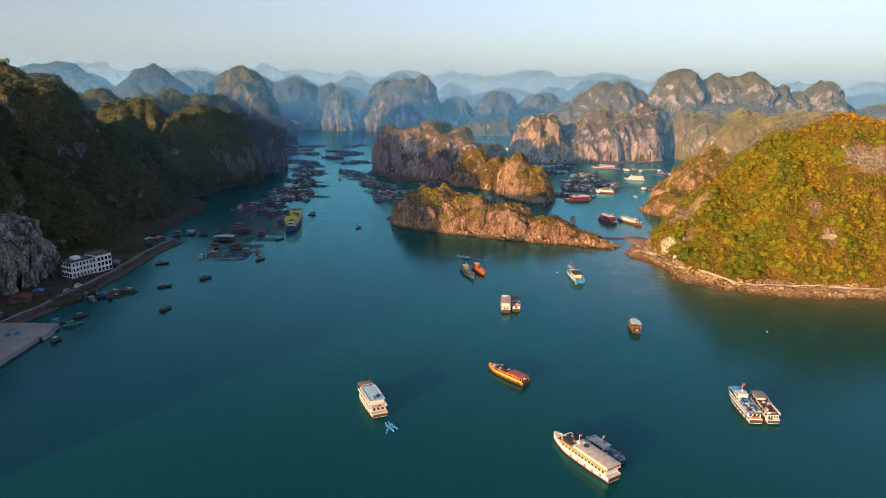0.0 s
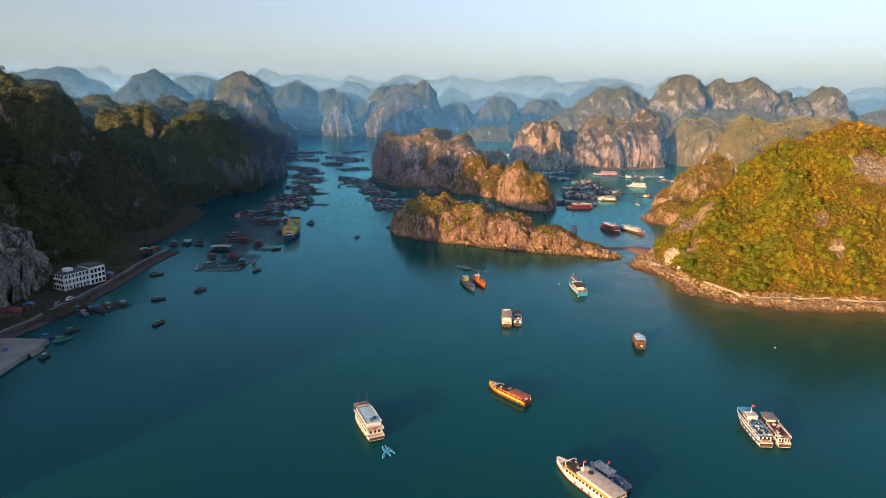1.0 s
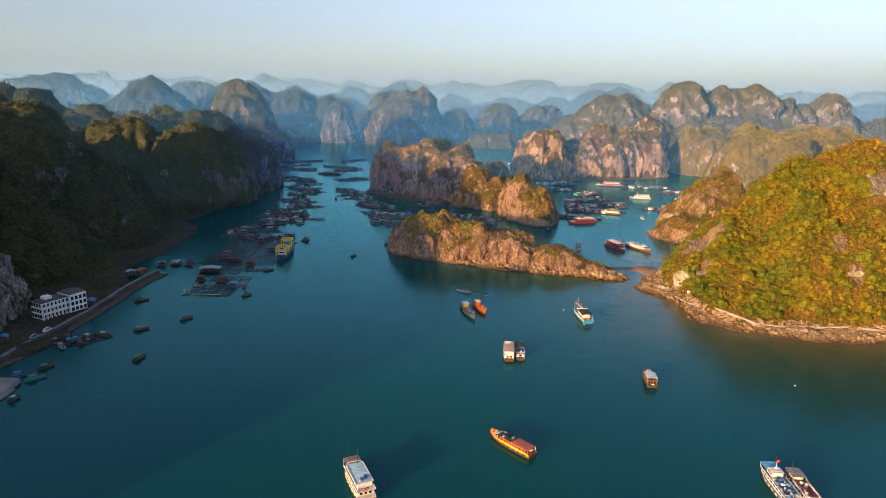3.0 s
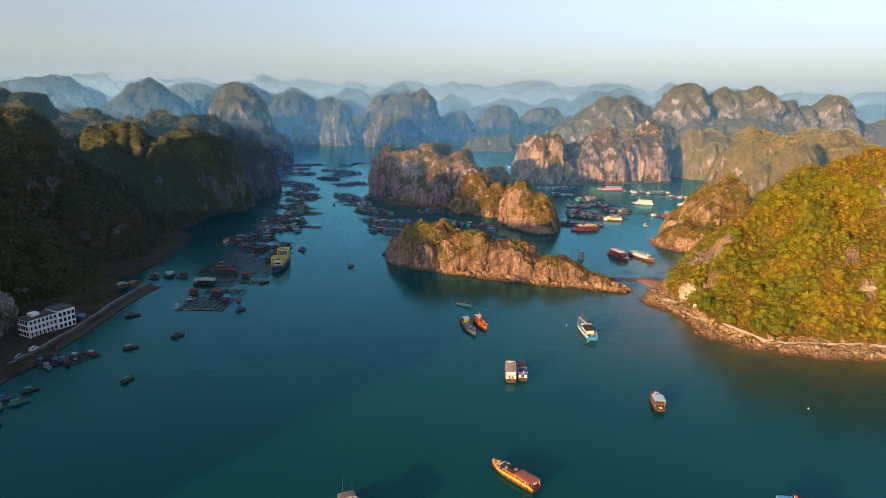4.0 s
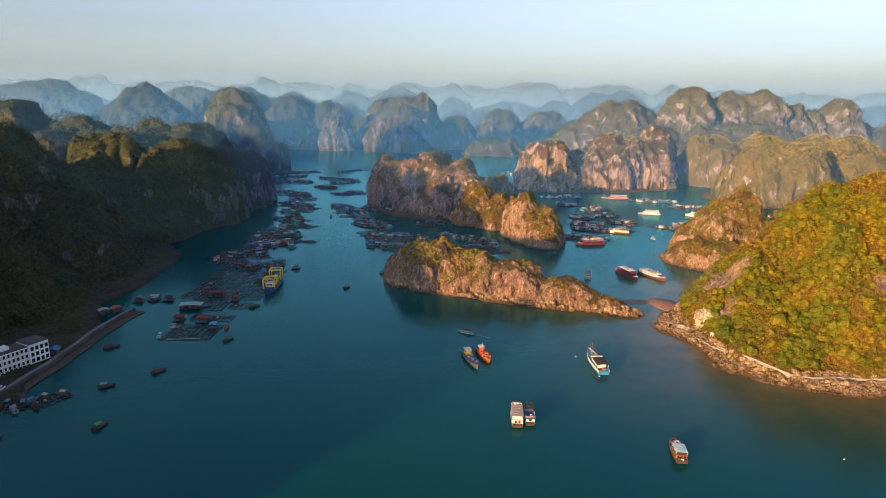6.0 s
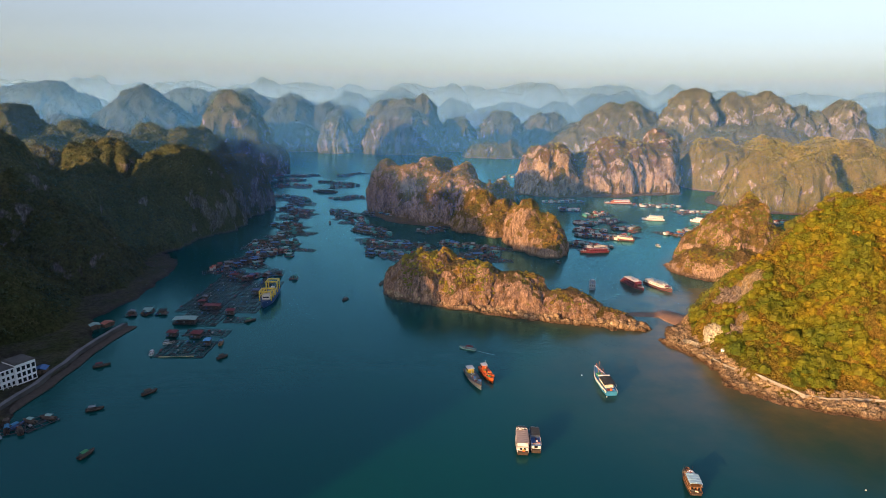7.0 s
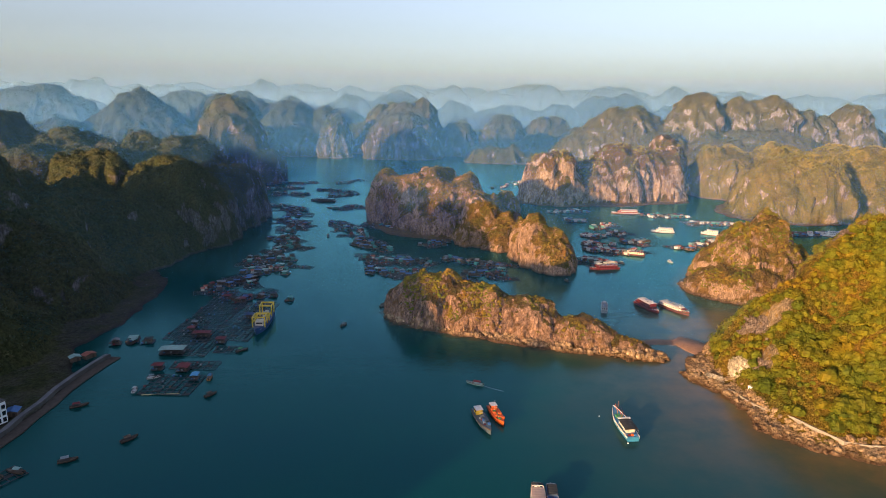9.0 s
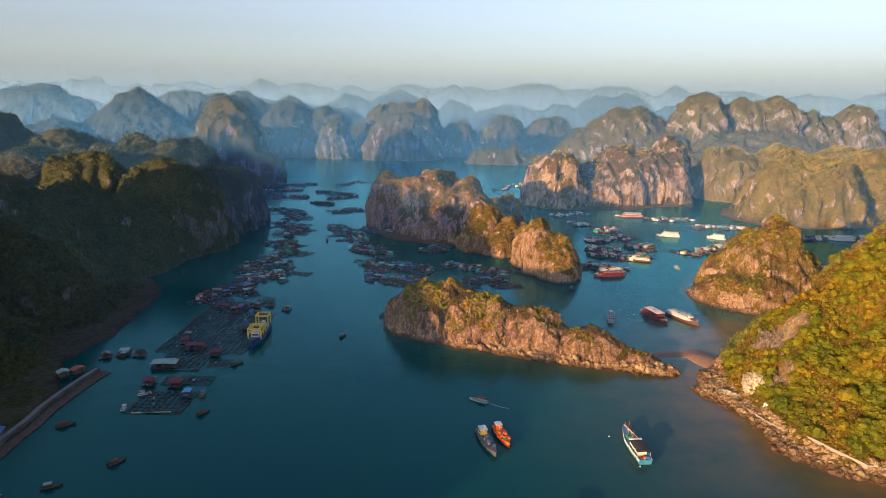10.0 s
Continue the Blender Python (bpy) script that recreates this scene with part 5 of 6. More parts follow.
def frame_ship(at, heading):
    """A service ship with tall portal frames along its deck."""
    L, B, F = 36, 9.0, 2.6
    ship = thing("service_ship", "blue hulled service ship with tall yellow portal frames", "ship", "working boats")
    part("hull", hull_bm(L, B, F, 0.6), NAVY, ship)
    part("bulwark", strake_bm(L, B, F, 0.6, 0.75, 1.1, 0.1), NAVY, ship)
    for k, (y, top) in enumerate(((-0.42, 9.5), (-0.22, 9.5), (0.0, 7.2), (0.14, 8.6), (0.34, 8.6))):
        for side in (-1, 1):
            bm = bmesh.new()
            box(bm, side * B * 0.42, y * L, F, 0.7, 0.7, top - F)
            part("post", bm, FRAME_YELLOW, ship)
        bm = bmesh.new()
        box(bm, 0, y * L, top, B * 0.92, 0.8, 0.8)
        part("cross_beam", bm, FRAME_YELLOW, ship)
    for side in (-1, 1):
        for y0, y1, z in ((-0.42, -0.22, 9.6), (-0.22, 0.14, 5.6), (0.14, 0.34, 8.7), (0.14, 0.34, 5.4)):
            bm = bmesh.new()
            box(bm, side * B * 0.42, (y0 + y1) / 2 * L, z, 0.6, (y1 - y0) * L, 0.6)
            part("side_beam", bm, FRAME_YELLOW, ship)
    bm = bmesh.new()
    box(bm, 0, 0.24 * L, F, B * 0.56, L * 0.13, 3.4, bevel=0.12)
    part("deckhouse", bm, CREAM, ship)
    bm = bmesh.new()
    box(bm, 0, 0.40 * L, F * 1.02, B * 0.5, L * 0.10, 0.16, bevel=0.03)
    part("fore_deck", bm, CREAM, ship)
    bm = bmesh.new()
    box(bm, 0, 0.305 * L + 0.04, F + 1.7, B * 0.44, 0.1, 0.9)
    part("windscreen", bm, GLASS, ship)
    r = random.Random(5)
    for k in range(10):
        bm = bmesh.new()
        box(bm, r.uniform(-0.28, 0.28) * B, (-0.40 + 0.052 * k) * L, F, r.uniform(1.2, 2.8), r.uniform(1.0, 2.4), r.uniform(0.8, 2.0), rz=r.uniform(-15, 15), bevel=0.1)
        part("deck_gear", bm, (CREAM, GREY_PAINT, TIMBER, BLUE)[k % 4], ship)
    ship.matrix_basis = pose(*at, 0, 0, 0, heading)


frame_ship((-110, 522), 182)


def sampan(label, at, heading, hull, canopy, L=8.5, B=2.4, group="small boats"):
    """A small open boat with a hooped shelter."""
    boat = thing("sampan", label, "boat", group)
    part("hull", hull_bm(L, B, 0.75, 0.45, -0.35), hull, boat)
    part("gunwale", strake_bm(L, B, 0.75, 0.45, 0.8, 1.1, 0.06), TIMBER, boat)
    part("shelter", awning_bm(0, -0.12 * L, 1.95, B * 0.85, L * 0.42, 0.07, 0.4, 3), canopy, boat)
    for x in (-0.38, 0.38):
        for y in (-0.3, 0.06):
            bm = bmesh.new()
            rod(bm, (x * B, y * L, 0.6), (x * B, y * L, 2.0), 0.05, 5)
            part("shelter_post", bm, TIMBER, boat)
    bm = bmesh.new()
    box(bm, 0, -0.47 * L, 0.5, 0.5, 0.6, 0.7, bevel=0.08)
    part("engine", bm, RUBBER, boat)
    bm = bmesh.new()
    for k in range(4):
        box(bm, (k % 2 - 0.5) * 0.8, (0.12 + 0.07 * k) * L, 0.55, 0.7, 0.6, 0.4, rz=k * 21, bevel=0.06)
    part("basket_pile", bm, TIMBER, boat)
    boat.matrix_basis = pose(*at, 0, 0, 0, heading)
    return boat


# many hulls here use the dark paint to put shade into their colour
for label, at, heading, hull, canopy, L in (
        ("dark wooden sampan lying in the shade", (-147.4, 364), -66, HULL_DARK, GREY_PAINT, 9), ("dark wooden sampan with green shelter", (-132, 328), -20, HULL_DARK, GREEN, 9),
        ("dark sampan with rust red shelter", (-167.7, 410), -60, HULL_DARK, RED_ROOF, 10), ("dark sampan beside the fish farm", (-110, 422), -40, HULL_DARK, TIMBER, 8),
        ("blue boat with orange waterline by the quay", (-174, 309), -60, BLUE, AZURE, 9), ("green boat moored off the quay", (-166, 306), -50, TEAL, GREEN, 10),
        ("white and teal boat under the quay steps", (-162.5, 287), -20, HULL_DARK, TEAL_PALE, 6), ("dark boat moored behind a green one", (-167.8, 317), -40, HULL_DARK, TEAL, 8),
        ("small dark motor boat in the channel", (-58, 521), -29, HULL_DARK, GREY_PAINT, 7.5), ("small dark motor boat under way", (-36, 560), -40, HULL_DARK, TIMBER, 7),
        ("dark brown sampan drifting in the shade", (-130.5, 380.5), -40, HULL_DARK, TIMBER, 9), ("white green motor boat with red shelter in open water", (21.6, 436.3), 65, TEAL_PALE, RED_ROOF, 12),
        ("wooden cargo sampan in the channel", (-111, 786), 10, HULL_DARK, TIMBER_WARM, 16), ("small dark sampan near the stack", (108, 626), 30, HULL_DARK, GREY_PAINT, 7),
        ("white motor launch in the channel", (216, 691), 15, WHITE, WHITE, 9), ("white skiff at the corner of the fish farm", (-149.0, 426.5), 5, WHITE, WHITE, 7),
        ("white launch lying beside the raft huts", (-146.1, 441.2), -70, WHITE, GREY_PAINT, 8), ("rust orange sampan beside the cages", (-117, 442), 5, TIMBER_WARM, AZURE, 9),
        ("dark sampan at the cage edge", (-111, 478), -50, HULL_DARK, GREEN, 9)):
    sampan(label, at, heading, hull, canopy, L * 0.78, 2.4 if L > 8 else 2.1)


# ---------------------------------------------------------------- floating farms
def raft_house(label, roof, wall, w=6.0, l=5.0, kind=0):
    """A timber raft on drums with a small house on it."""
    w, l = w * 0.58, l * 0.58
    t = thing("raft_house", label, "floating house", "floating fishing village")
    bm = bmesh.new()
    W_, L_ = w + 3.2, l + 3.6
    rings = []
    for k in range(9):
        for f, z in ((0.04, 0.45), (0.08, 0.52), (0.92, 0.52), (0.96, 0.45)):
            x = -W_ / 2 + W_ * (k + f) / 9
            rings.append([(x, -L_ / 2, 0.34), (x, L_ / 2, 0.34), (x, L_ / 2, z), (x, -L_ / 2, z)])
    loft(bm, rings)
    part("deck", bm, TIMBER_SHADED, t)
    bm = bmesh.new()
    rod(bm, (0, -L_ * 0.2, 0), (0, L_ * 0.2, 0), 0.34, 8)
    drum = part("float_drum", bm, DRUM, t)
    drum.matrix_basis = pose(-0.44 * W_, -0.25 * L_, 0.08)
    for x, y in ((0.44, -0.25), (-0.44, 0.25), (0.44, 0.25)):
        again(drum, x * W_, y * L_, 0.08)
    bm = bmesh.new()
    box(bm, 0.4, 0.6, 0.5, w, l, 2.0, top=(0.99, 0.99), bevel=0.05)
    house = part("house_wall", bm, wall, t)
    if kind == 0:
        part("roof", gable_bm(0.4, 0.6, 2.5, w, l, 0.9), roof, t)
    else:
        bm = bmesh.new()
        box(bm, 0.4, 0.6, 2.5, w + 1.0, l + 1.2, 0.16, rz=1.5, bevel=0.05)
        for k in range(5):
            box(bm, 0.4 - w / 2 + w * k / 4, 0.6, 2.65, 0.12, l + 1.1, 0.07)
        part("roof", bm, roof, t)
    bm = bmesh.new()
    box(bm, 0.4 - 0.2 * w, 0.6 - l / 2 - 0.02, 0.52, 0.95, 0.06, 1.85)
    part("door", bm, HULL_DARK, house)
    bm = bmesh.new()
    box(bm, 0.4 + 0.2 * w, 0.6 - l / 2 - 0.02, 1.3, 1.1, 0.06, 0.75)
    part("window", bm, GLASS, house)
    for k in range(2):
        bm = bmesh.new()
        box(bm, -W_ * (0.36 - 0.3 * k), -L_ * 0.41, 0.5, 1.3 - 0.3 * k, 0.9, 0.6 + 0.3 * k, rz=17 * k, bevel=0.06)
        part("gear_box", bm, (BLUE, TEAL, RED_ROOF, TIMBER_WARM)[(len(label) + k) % 4], t)
    return t


HOUSES = [raft_house("floating house with red sheet roof on a timber raft", RED_ROOF, TIMBER), raft_house("floating house with blue flat roof on drums", BLUE, TIMBER, 7.5, 6, 1),
          raft_house("floating house with pale teal flat roof", TEAL_PALE, TEAL, 8, 6, 1), raft_house("floating house with grey pitched roof", ROOF_GREY, TIMBER, 6.5, 5),
          raft_house("floating house with faded brown roof", ROOF_BROWN, TEAL, 6, 5), raft_house("small floating hut with rusty salmon roof", SALMON, CREAM, 5, 4),
          raft_house("floating house with dark tarred roof", DARK_TARP, TIMBER, 7, 5, 1), raft_house("floating house with teal painted wall and roof", TEAL, TEAL, 6, 5),
          raft_house("floating house with cream flat roof and white walls", CREAM, WHITE, 7, 6, 1)]


def mixed_paint(name, *stops):
    """Many small goods, each of a colour of its own."""
    m, nt, bsdf = mat(name)
    geo = nt.nodes.new("ShaderNodeNewGeometry")
    col = ramp(nt, geo.outputs["Random Per Island"], *stops)
    nt.links.new(mixc(nt, 0.6, col, ramp(nt, noise_at(nt, 2.5), (0.35, 0.45), (0.65, 1.0)), "MULTIPLY"), bsdf.inputs["Base Color"])
    bsdf.inputs["Roughness"].default_value = 0.6
    for link in list(nt.links):
        if link.to_node.type == "VALTORGB" and link.from_node == geo:
            link.to_node.color_ramp.interpolation = "CONSTANT"
    return m


GEAR_MIX = mixed_paint("mixed gear", (0.0, (0.05, 0.16, 0.34)), (0.2, (0.32, 0.33, 0.33)), (0.38, (0.05, 0.25, 0.16)), (0.52, (0.16, 0.10, 0.06)), (0.72, (0.30, 0.05, 0.04)), (0.86, (0.06, 0.30, 0.32)))


def cage_raft(label, nx, ny, cell=3.2):
    """A lattice of walkway beams with open pens between, on drums."""
    t = thing("fish_cage_raft", label, "fish farm", "floating fish farms")
    bm = bmesh.new()
    box(bm, 0, 0, 0.22, 0.42, ny * cell, 0.16)
    a = part("walkway_beam", bm, TIMBER_BLACK, t)
    a.matrix_basis = pose(-nx * cell / 2, 0, 0)
    for k in range(1, nx + 1):
        again(a, (k - nx / 2) * cell, 0, 0)
    bm = bmesh.new()
    box(bm, 0, 0, 0.40, nx * cell + 0.5, 0.42, 0.14)
    b = part("cross_beam", bm, TIMBER_BLACK, t)
    b.matrix_basis = pose(0, -ny * cell / 2, 0)
    for k in range(1, ny + 1):
        again(b, 0, (k - ny / 2) * cell, 0)
    bm = bmesh.new()
    for i in range(nx + 1):
        for j in range(ny):
            if (i * 7 + j * 3) % 2 == 0:
                x, y = (i - nx / 2) * cell, (j - ny / 2 + 0.5) * cell
                rod(bm, (x, y - 0.55, 0.06), (x, y + 0.55, 0.06), 0.3, 6)
    tagged(part("pontoon", bm, DRUM, t), kind="stuff")
    bm = bmesh.new()
    for i in range(nx):
        for j in range(ny):
            if (i * 5 + j * 11) % 7 == 0:
                x, y = (i - nx / 2 + 0.5) * cell, (j - ny / 2 + 0.5) * cell
                box(bm, x, y, 0.03, cell * 0.8, cell * 0.8, 0.05)
    tagged(part("netting", bm, DARK_TARP, t, "dark nets hanging in the pens"), kind="stuff")
    bm = bmesh.new()
    g = random.Random(nx * 31 + ny)
    for k in range(2 + nx * ny // 10):
        i, j = g.randrange(nx + 1), g.randrange(ny)
        box(bm, (i - nx / 2) * cell + g.uniform(-0.3, 0.3), (j - ny / 2 + 0.5) * cell, 0.38, g.uniform(0.5, 1.3), g.uniform(0.5, 1.6), g.uniform(0.3, 0.9), rz=g.uniform(0, 90), top=(0.85, 0.85), bevel=0.05)
    tagged(part("gear", bm, GEAR_MIX, t, "baskets, drums and folded nets of many colours"), kind="stuff")
    return t


FARMS = [cage_raft("timber fish cage raft with many square pens", 8, 7), cage_raft("narrow fish cage raft with dark nets", 3, 7), cage_raft("small fish cage raft", 4, 3)]
house_used, farm_used = [0] * 9, [0] * 3


house_spots = []


def put_house(k, x, y, a, s=1.0):
    house_spots.append((y, x, a, k))


def build_houses(single):
    """The nearest houses stand on their own; the far rest of the village is one joined mesh."""
    house_spots.sort()
    for y, x, a, k in house_spots[:single]:
        m = pose(x, y, 0, 0, 0, a)
        if house_used[k] == 0:
            HOUSES[k].matrix_basis = m
        else:
            copy_thing(HOUSES[k], m)
        house_used[k] += 1
    vs, fs, slots, mats, n = [], [], [], [], 0
    for y, x, a, k in house_spots[single:]:
        c, sn = math.cos(radians(a)), math.sin(radians(a))
        for piece in HOUSES[k].children_recursive:
            if piece.name.split(".")[0] in ("float_drum", "door"):
                continue
            co = np.array([v.co[:] for v in piece.data.vertices])
            polys = [f.vertices for f in piece.data.polygons]
            if piece.name.split(".")[0] == "deck":
                lo, hi = co.min(0), co.max(0)
                co = np.array([(px, py, pz) for pz in (lo[2], hi[2]) for px, py in ((lo[0], lo[1]), (hi[0], lo[1]), (hi[0], hi[1]), (lo[0], hi[1]))])
                polys = ((4, 5, 6, 7), (0, 1, 5, 4), (1, 2, 6, 5), (2, 3, 7, 6), (3, 0, 4, 7))
            vs.append(np.stack([co[:, 0] * c - co[:, 1] * sn + x, co[:, 0] * sn + co[:, 1] * c + y, co[:, 2]], -1))
            m = piece.data.materials[0]
            if m not in mats:
                mats.append(m)
            for f in polys:
                fs.append([v + n for v in f])
                slots.append(mats.index(m))
            n += len(co)
    me_ = bpy.data.meshes.new("far_village")
    me_.from_pydata(np.concatenate(vs).tolist(), [], fs)
    for m in mats:
        me_.materials.append(m)
    me_.polygons.foreach_set("material_index", slots)
    tagged(new("far_village", me_), "far floating houses of the fishing village", "floating village", kind="stuff")


def put_farm(k, x, y, a):
    m = pose(x, y, 0, 0, 0, a)
    if farm_used[k] == 0:
        FARMS[k].matrix_basis = m
    else:
        copy_thing(FARMS[k], m)
    farm_used[k] += 1


# the fish farm off the wooded shore
for x, y, a, k in ((-133, 433, -2, 0), (-136, 457, -2, 2), (-124, 457, -2, 2), (-142, 481, -3, 0), (-120, 479, -3, 2), (-150, 505, -4, 0), (-124, 504, -4, 0), (-148, 529, -5, 0), (-122, 528, -5, 0), (-147, 553, -5, 0), (-123, 552, -5, 0), (-146, 576, -5, 0)):
    put_farm(k, x, y, a)
for x, y, a, k in ((-180, 492, 12, 2), (-152, 577, 0, 1), (-134, 574, 0, 0), (-104, 571, 3, 7), (-188, 487, 20, 3), (-170, 490, 8, 6), (-122, 560, 5, 6), (-140, 566, 0, 3)):
    put_house(k, x, y, a)


def farm_shed(label, at, w, l, roof, heading):
    """An open shed of posts and a flat roof on a raft deck, with goods under it."""
    t = thing("farm_shed", label, "shed", "sheds on the fish farm")
    bm = bmesh.new()
    for k in range(6):
        box(bm, -w / 2 + w * (k + 0.5) / 6, 0, 0.5, w / 6 * 0.92, l + 1.0, 0.1)
    part("deck", bm, TIMBER_SHADED, t)
    bm = bmesh.new()
    rod(bm, (0, -l * 0.4, 0.16), (0, l * 0.4, 0.16), 0.36, 8)
    drum = part("float_drum", bm, DRUM, t)
    drum.matrix_basis = pose(-0.4 * w, 0, 0)
    again(drum, 0.4 * w, 0, 0)
    bm = bmesh.new()
    rod(bm, (0, 0, 0.55), (0, 0, 2.75), 0.07, 6)
    post = part("post", bm, TIMBER, t)
    post.matrix_basis = pose(-w * 0.46, -l * 0.44, 0)
    for x, y in ((0.46, -0.44), (-0.46, 0.44), (0.46, 0.44), (0.0, -0.44), (0.0, 0.44)):
        again(post, x * w, y * l, 0)
    part("roof", awning_bm(0, 0, 2.7, w, l, 0.1, 0.35, max(3, int(l))), roof, t)
    bm = bmesh.new()
    box(bm, 0, l * 0.2, 0.6, w * 0.7, l * 0.4, 1.7, bevel=0.05)
    part("store", bm, TIMBER_SHADED, t)
    for k in range(3):
        bm = bmesh.new()
        box(bm, (-0.3 + 0.28 * k) * w, -l * 0.3, 0.6, 0.9, 0.8, 0.5 + 0.2 * k, rz=14 * k, bevel=0.05)
        part("crate", bm, (BLUE, GREY_PAINT, TIMBER)[k], t)
    t.matrix_basis = pose(*at, 0, 0, 0, heading)


for label, at, w, l, roof, heading in (
        ("large open shed with pale teal flat roof on the fish farm", (-149.6, 475.2), 14, 7, TEAL_PALE, 4),
        ("long open shed with red sheet roof on the fish farm", (-141.8, 500.4), 11, 5, RED_ROOF, 2),
        ("open shed with red sheet roof above the pens", (-127.2, 490.8), 6, 5, RED_ROOF, 2),
        ("small open shed with red roof at the raft corner", (-148.5, 452.4), 6, 5, RED_ROOF, 0),
        ("square open shed with red roof among the pens", (-134.2, 451.4), 6.5, 6.5, RED_ROOF, 0),
        ("small hut with blue tarp roof beside the pens", (-124.3, 440.6), 4, 5, ROOF_SKY, 5),
        ("low hut with red roof on the raft", (-151.3, 508.6), 5, 4, RED_ROOF, 8),
        ("small shed with red and white roof on the far pens", (-149.4, 573.1), 6, 5, RED_ROOF, 5),
        ("small shed with dark red roof on the far pens", (-137.1, 567.5), 6, 5, RED_ROOF, 5),
        ("round roofed store with grey cover on the raft", (-153.0, 519.0), 4, 4, ROOF_GREY, 0),
        ("blue tarp covered stack on the cages", (-122.5, 533.8), 6, 5, NAVY, 0),
        ):
    farm_shed(label, at, w, l, roof, heading)
boom = thing("floating_boom", "pale yellow bamboo boom along the cage edge", "boom")
bm = bmesh.new()
rod(bm, (-143.5, 421.7, 0.35), (-125.5, 423.0, 0.35), 0.28, 7)
part("pole", bm, FRAME_PALE, boom)
sampan("motor launch with a long pale teal canopy among rafts", (-178.6, 491.1), -8, HULL_DARK, TEAL_PALE, 11, 4.0)
r = random.Random(21)
VILLAGE = ((-273, 1171, -195, 1198, 8), (-240, 1074, -183, 1062, 7), (-181, 1117, -126, 1093, 6), (-156, 1181, -125, 1239, 4), (-219, 979, -161, 930, 9), (-180, 875, -142, 830, 10), (-165, 774, -133, 751, 8),
           (-167, 683, -124, 688, 8), (-159, 648, -120, 645, 6), (-177, 596, -139, 618, 9), (-155, 579, -115, 573, 3), (-150, 700, -136, 740, 6), (-152, 620, -130, 672, 6), (-158, 800, -150, 850, 6), (-168, 890, -185, 950, 6),
           (-128, 943, -95, 966, 5), (-114, 862, -83, 804, 9), (-82, 800, -66, 745, 7), (-77, 754, -41, 721, 8), (-64, 690, -24, 688, 9), (-58, 651, -13, 640, 10), (-35, 695, 0, 674, 7), (-16, 751, 17, 757, 4), (10, 697, 64, 659, 13),
           (-82, 848, -48, 820, 4), (23, 641, 60, 642, 7), (-262, 1125, -205, 1130, 6), (-150, 1045, -115, 1080, 4),
           (135, 698, 161, 671, 9), (150, 729, 177, 736, 6), (153, 763, 181, 752, 7), (196, 765, 223, 776, 6), (162, 802, 180, 789, 6), (181, 839, 210, 862, 5), (244, 739, 309, 780, 10), (267, 916, 291, 925, 3), (290, 910, 319, 919, 4),
           (304, 877, 368, 867, 8), (380, 811, 475, 819, 10), (475, 819, 530, 830, 5), (329, 689, 367, 702, 5), (148, 940, 201, 951, 6), (160, 883, 183, 884, 4), (193, 803, 209, 818, 3), (177, 719, 202, 737, 4), (99, 1150, 157, 1242, 7))
for x0, y0, x1, y1, n in VILLAGE:
    n = int(n * (3.0 if x0 > 100 and y0 < 830 else 3.8 if x0 > 100 else 1.75 if y0 < 850 else 2.2))
    for i in range(n):
        f = (i + 0.5) / n
        dx, dy = x1 - x0, y1 - y0
        d = math.hypot(dx, dy)
        off = r.uniform(-1, 1) * 8
        x, y = x0 + dx * f - dy / d * off, y0 + dy * f + dx / d * off
        a = math.degrees(math.atan2(dy, dx)) + r.choice((0, 90)) + r.uniform(-22, 22)
        put_house(r.choice((0, 0, 1, 1, 1, 2, 2, 3, 3, 3, 3, 4, 5, 6, 6, 6, 6, 6, 7, 7) if x < 100 else (0, 1, 2, 2, 3, 5, 5, 6, 7, 8, 8, 8)), x, y, a)
        if r.random() < (0.36 if x < 100 else 0.15):
            side = r.choice((-1, 1)) * 10
            put_farm(r.choice((1, 2, 2)), x + dy / d * side, y - dx / d * side, a)
        if r.random() < 0.035:
            sampan("dark wooden sampan moored beside a floating house", (x - dy / d * 9, y + dx / d * 9), r.uniform(0, 360), r.choice((HULL_DARK, TIMBER, TIMBER_WARM, BLUE)), r.choice((TIMBER, BLUE, GREEN, GREY_PAINT)), 8.5)
build_houses(142)
# larger boats among the houses
cruise_boat("cruise_boat", "red barge moored at the floating village", 26, 7, RED, RED, RED_ROOF, RED, (148.7, 664), 100, decks=1, flag=False, mast=False)
cruise_boat("cruise_boat", "pink red floating restaurant with two decks", 34, 10, RED, SALMON, ROOF_PALE, WHITE, (248, 936), 88, flag=False, upper=(-0.4, 0.2))
cruise_boat("cruise_boat", "white ferry moored among floating houses", 24, 7, WHITE, WHITE, CREAM, WHITE, (256, 822), 80, flag=False)
cruise_boat("cruise_boat", "white ferry moored by the pier of rafts", 24, 7, WHITE, WHITE, ROOF_PALE, WHITE, (441, 811), 80, flag=False)
cruise_boat("cruise_boat", "white passenger boat at the end of a raft", 18, 6, WHITE, WHITE, ROOF_PALE, WHITE, (305, 812), 60, flag=False)
cruise_boat("cruise_boat", "red hulled boat beside the floating houses", 20, 6, RED, CREAM, RED_ROOF, RED, (191, 716), 70, decks=1, flag=False)
cruise_boat("cruise_boat", "dark wooden barge anchored in the far channel", 34, 8, HULL_DARK, TIMBER, TEAL, TIMBER, (-153, 1010), 80, decks=1, flag=False, mast=False)
put_farm(2, -174, 346, 28)
put_farm(2, -165, 352, 60)
sampan("half sunk raft boat tied off the shore wall", (-174.5, 347), 30, HULL_DARK, AZURE, 9)
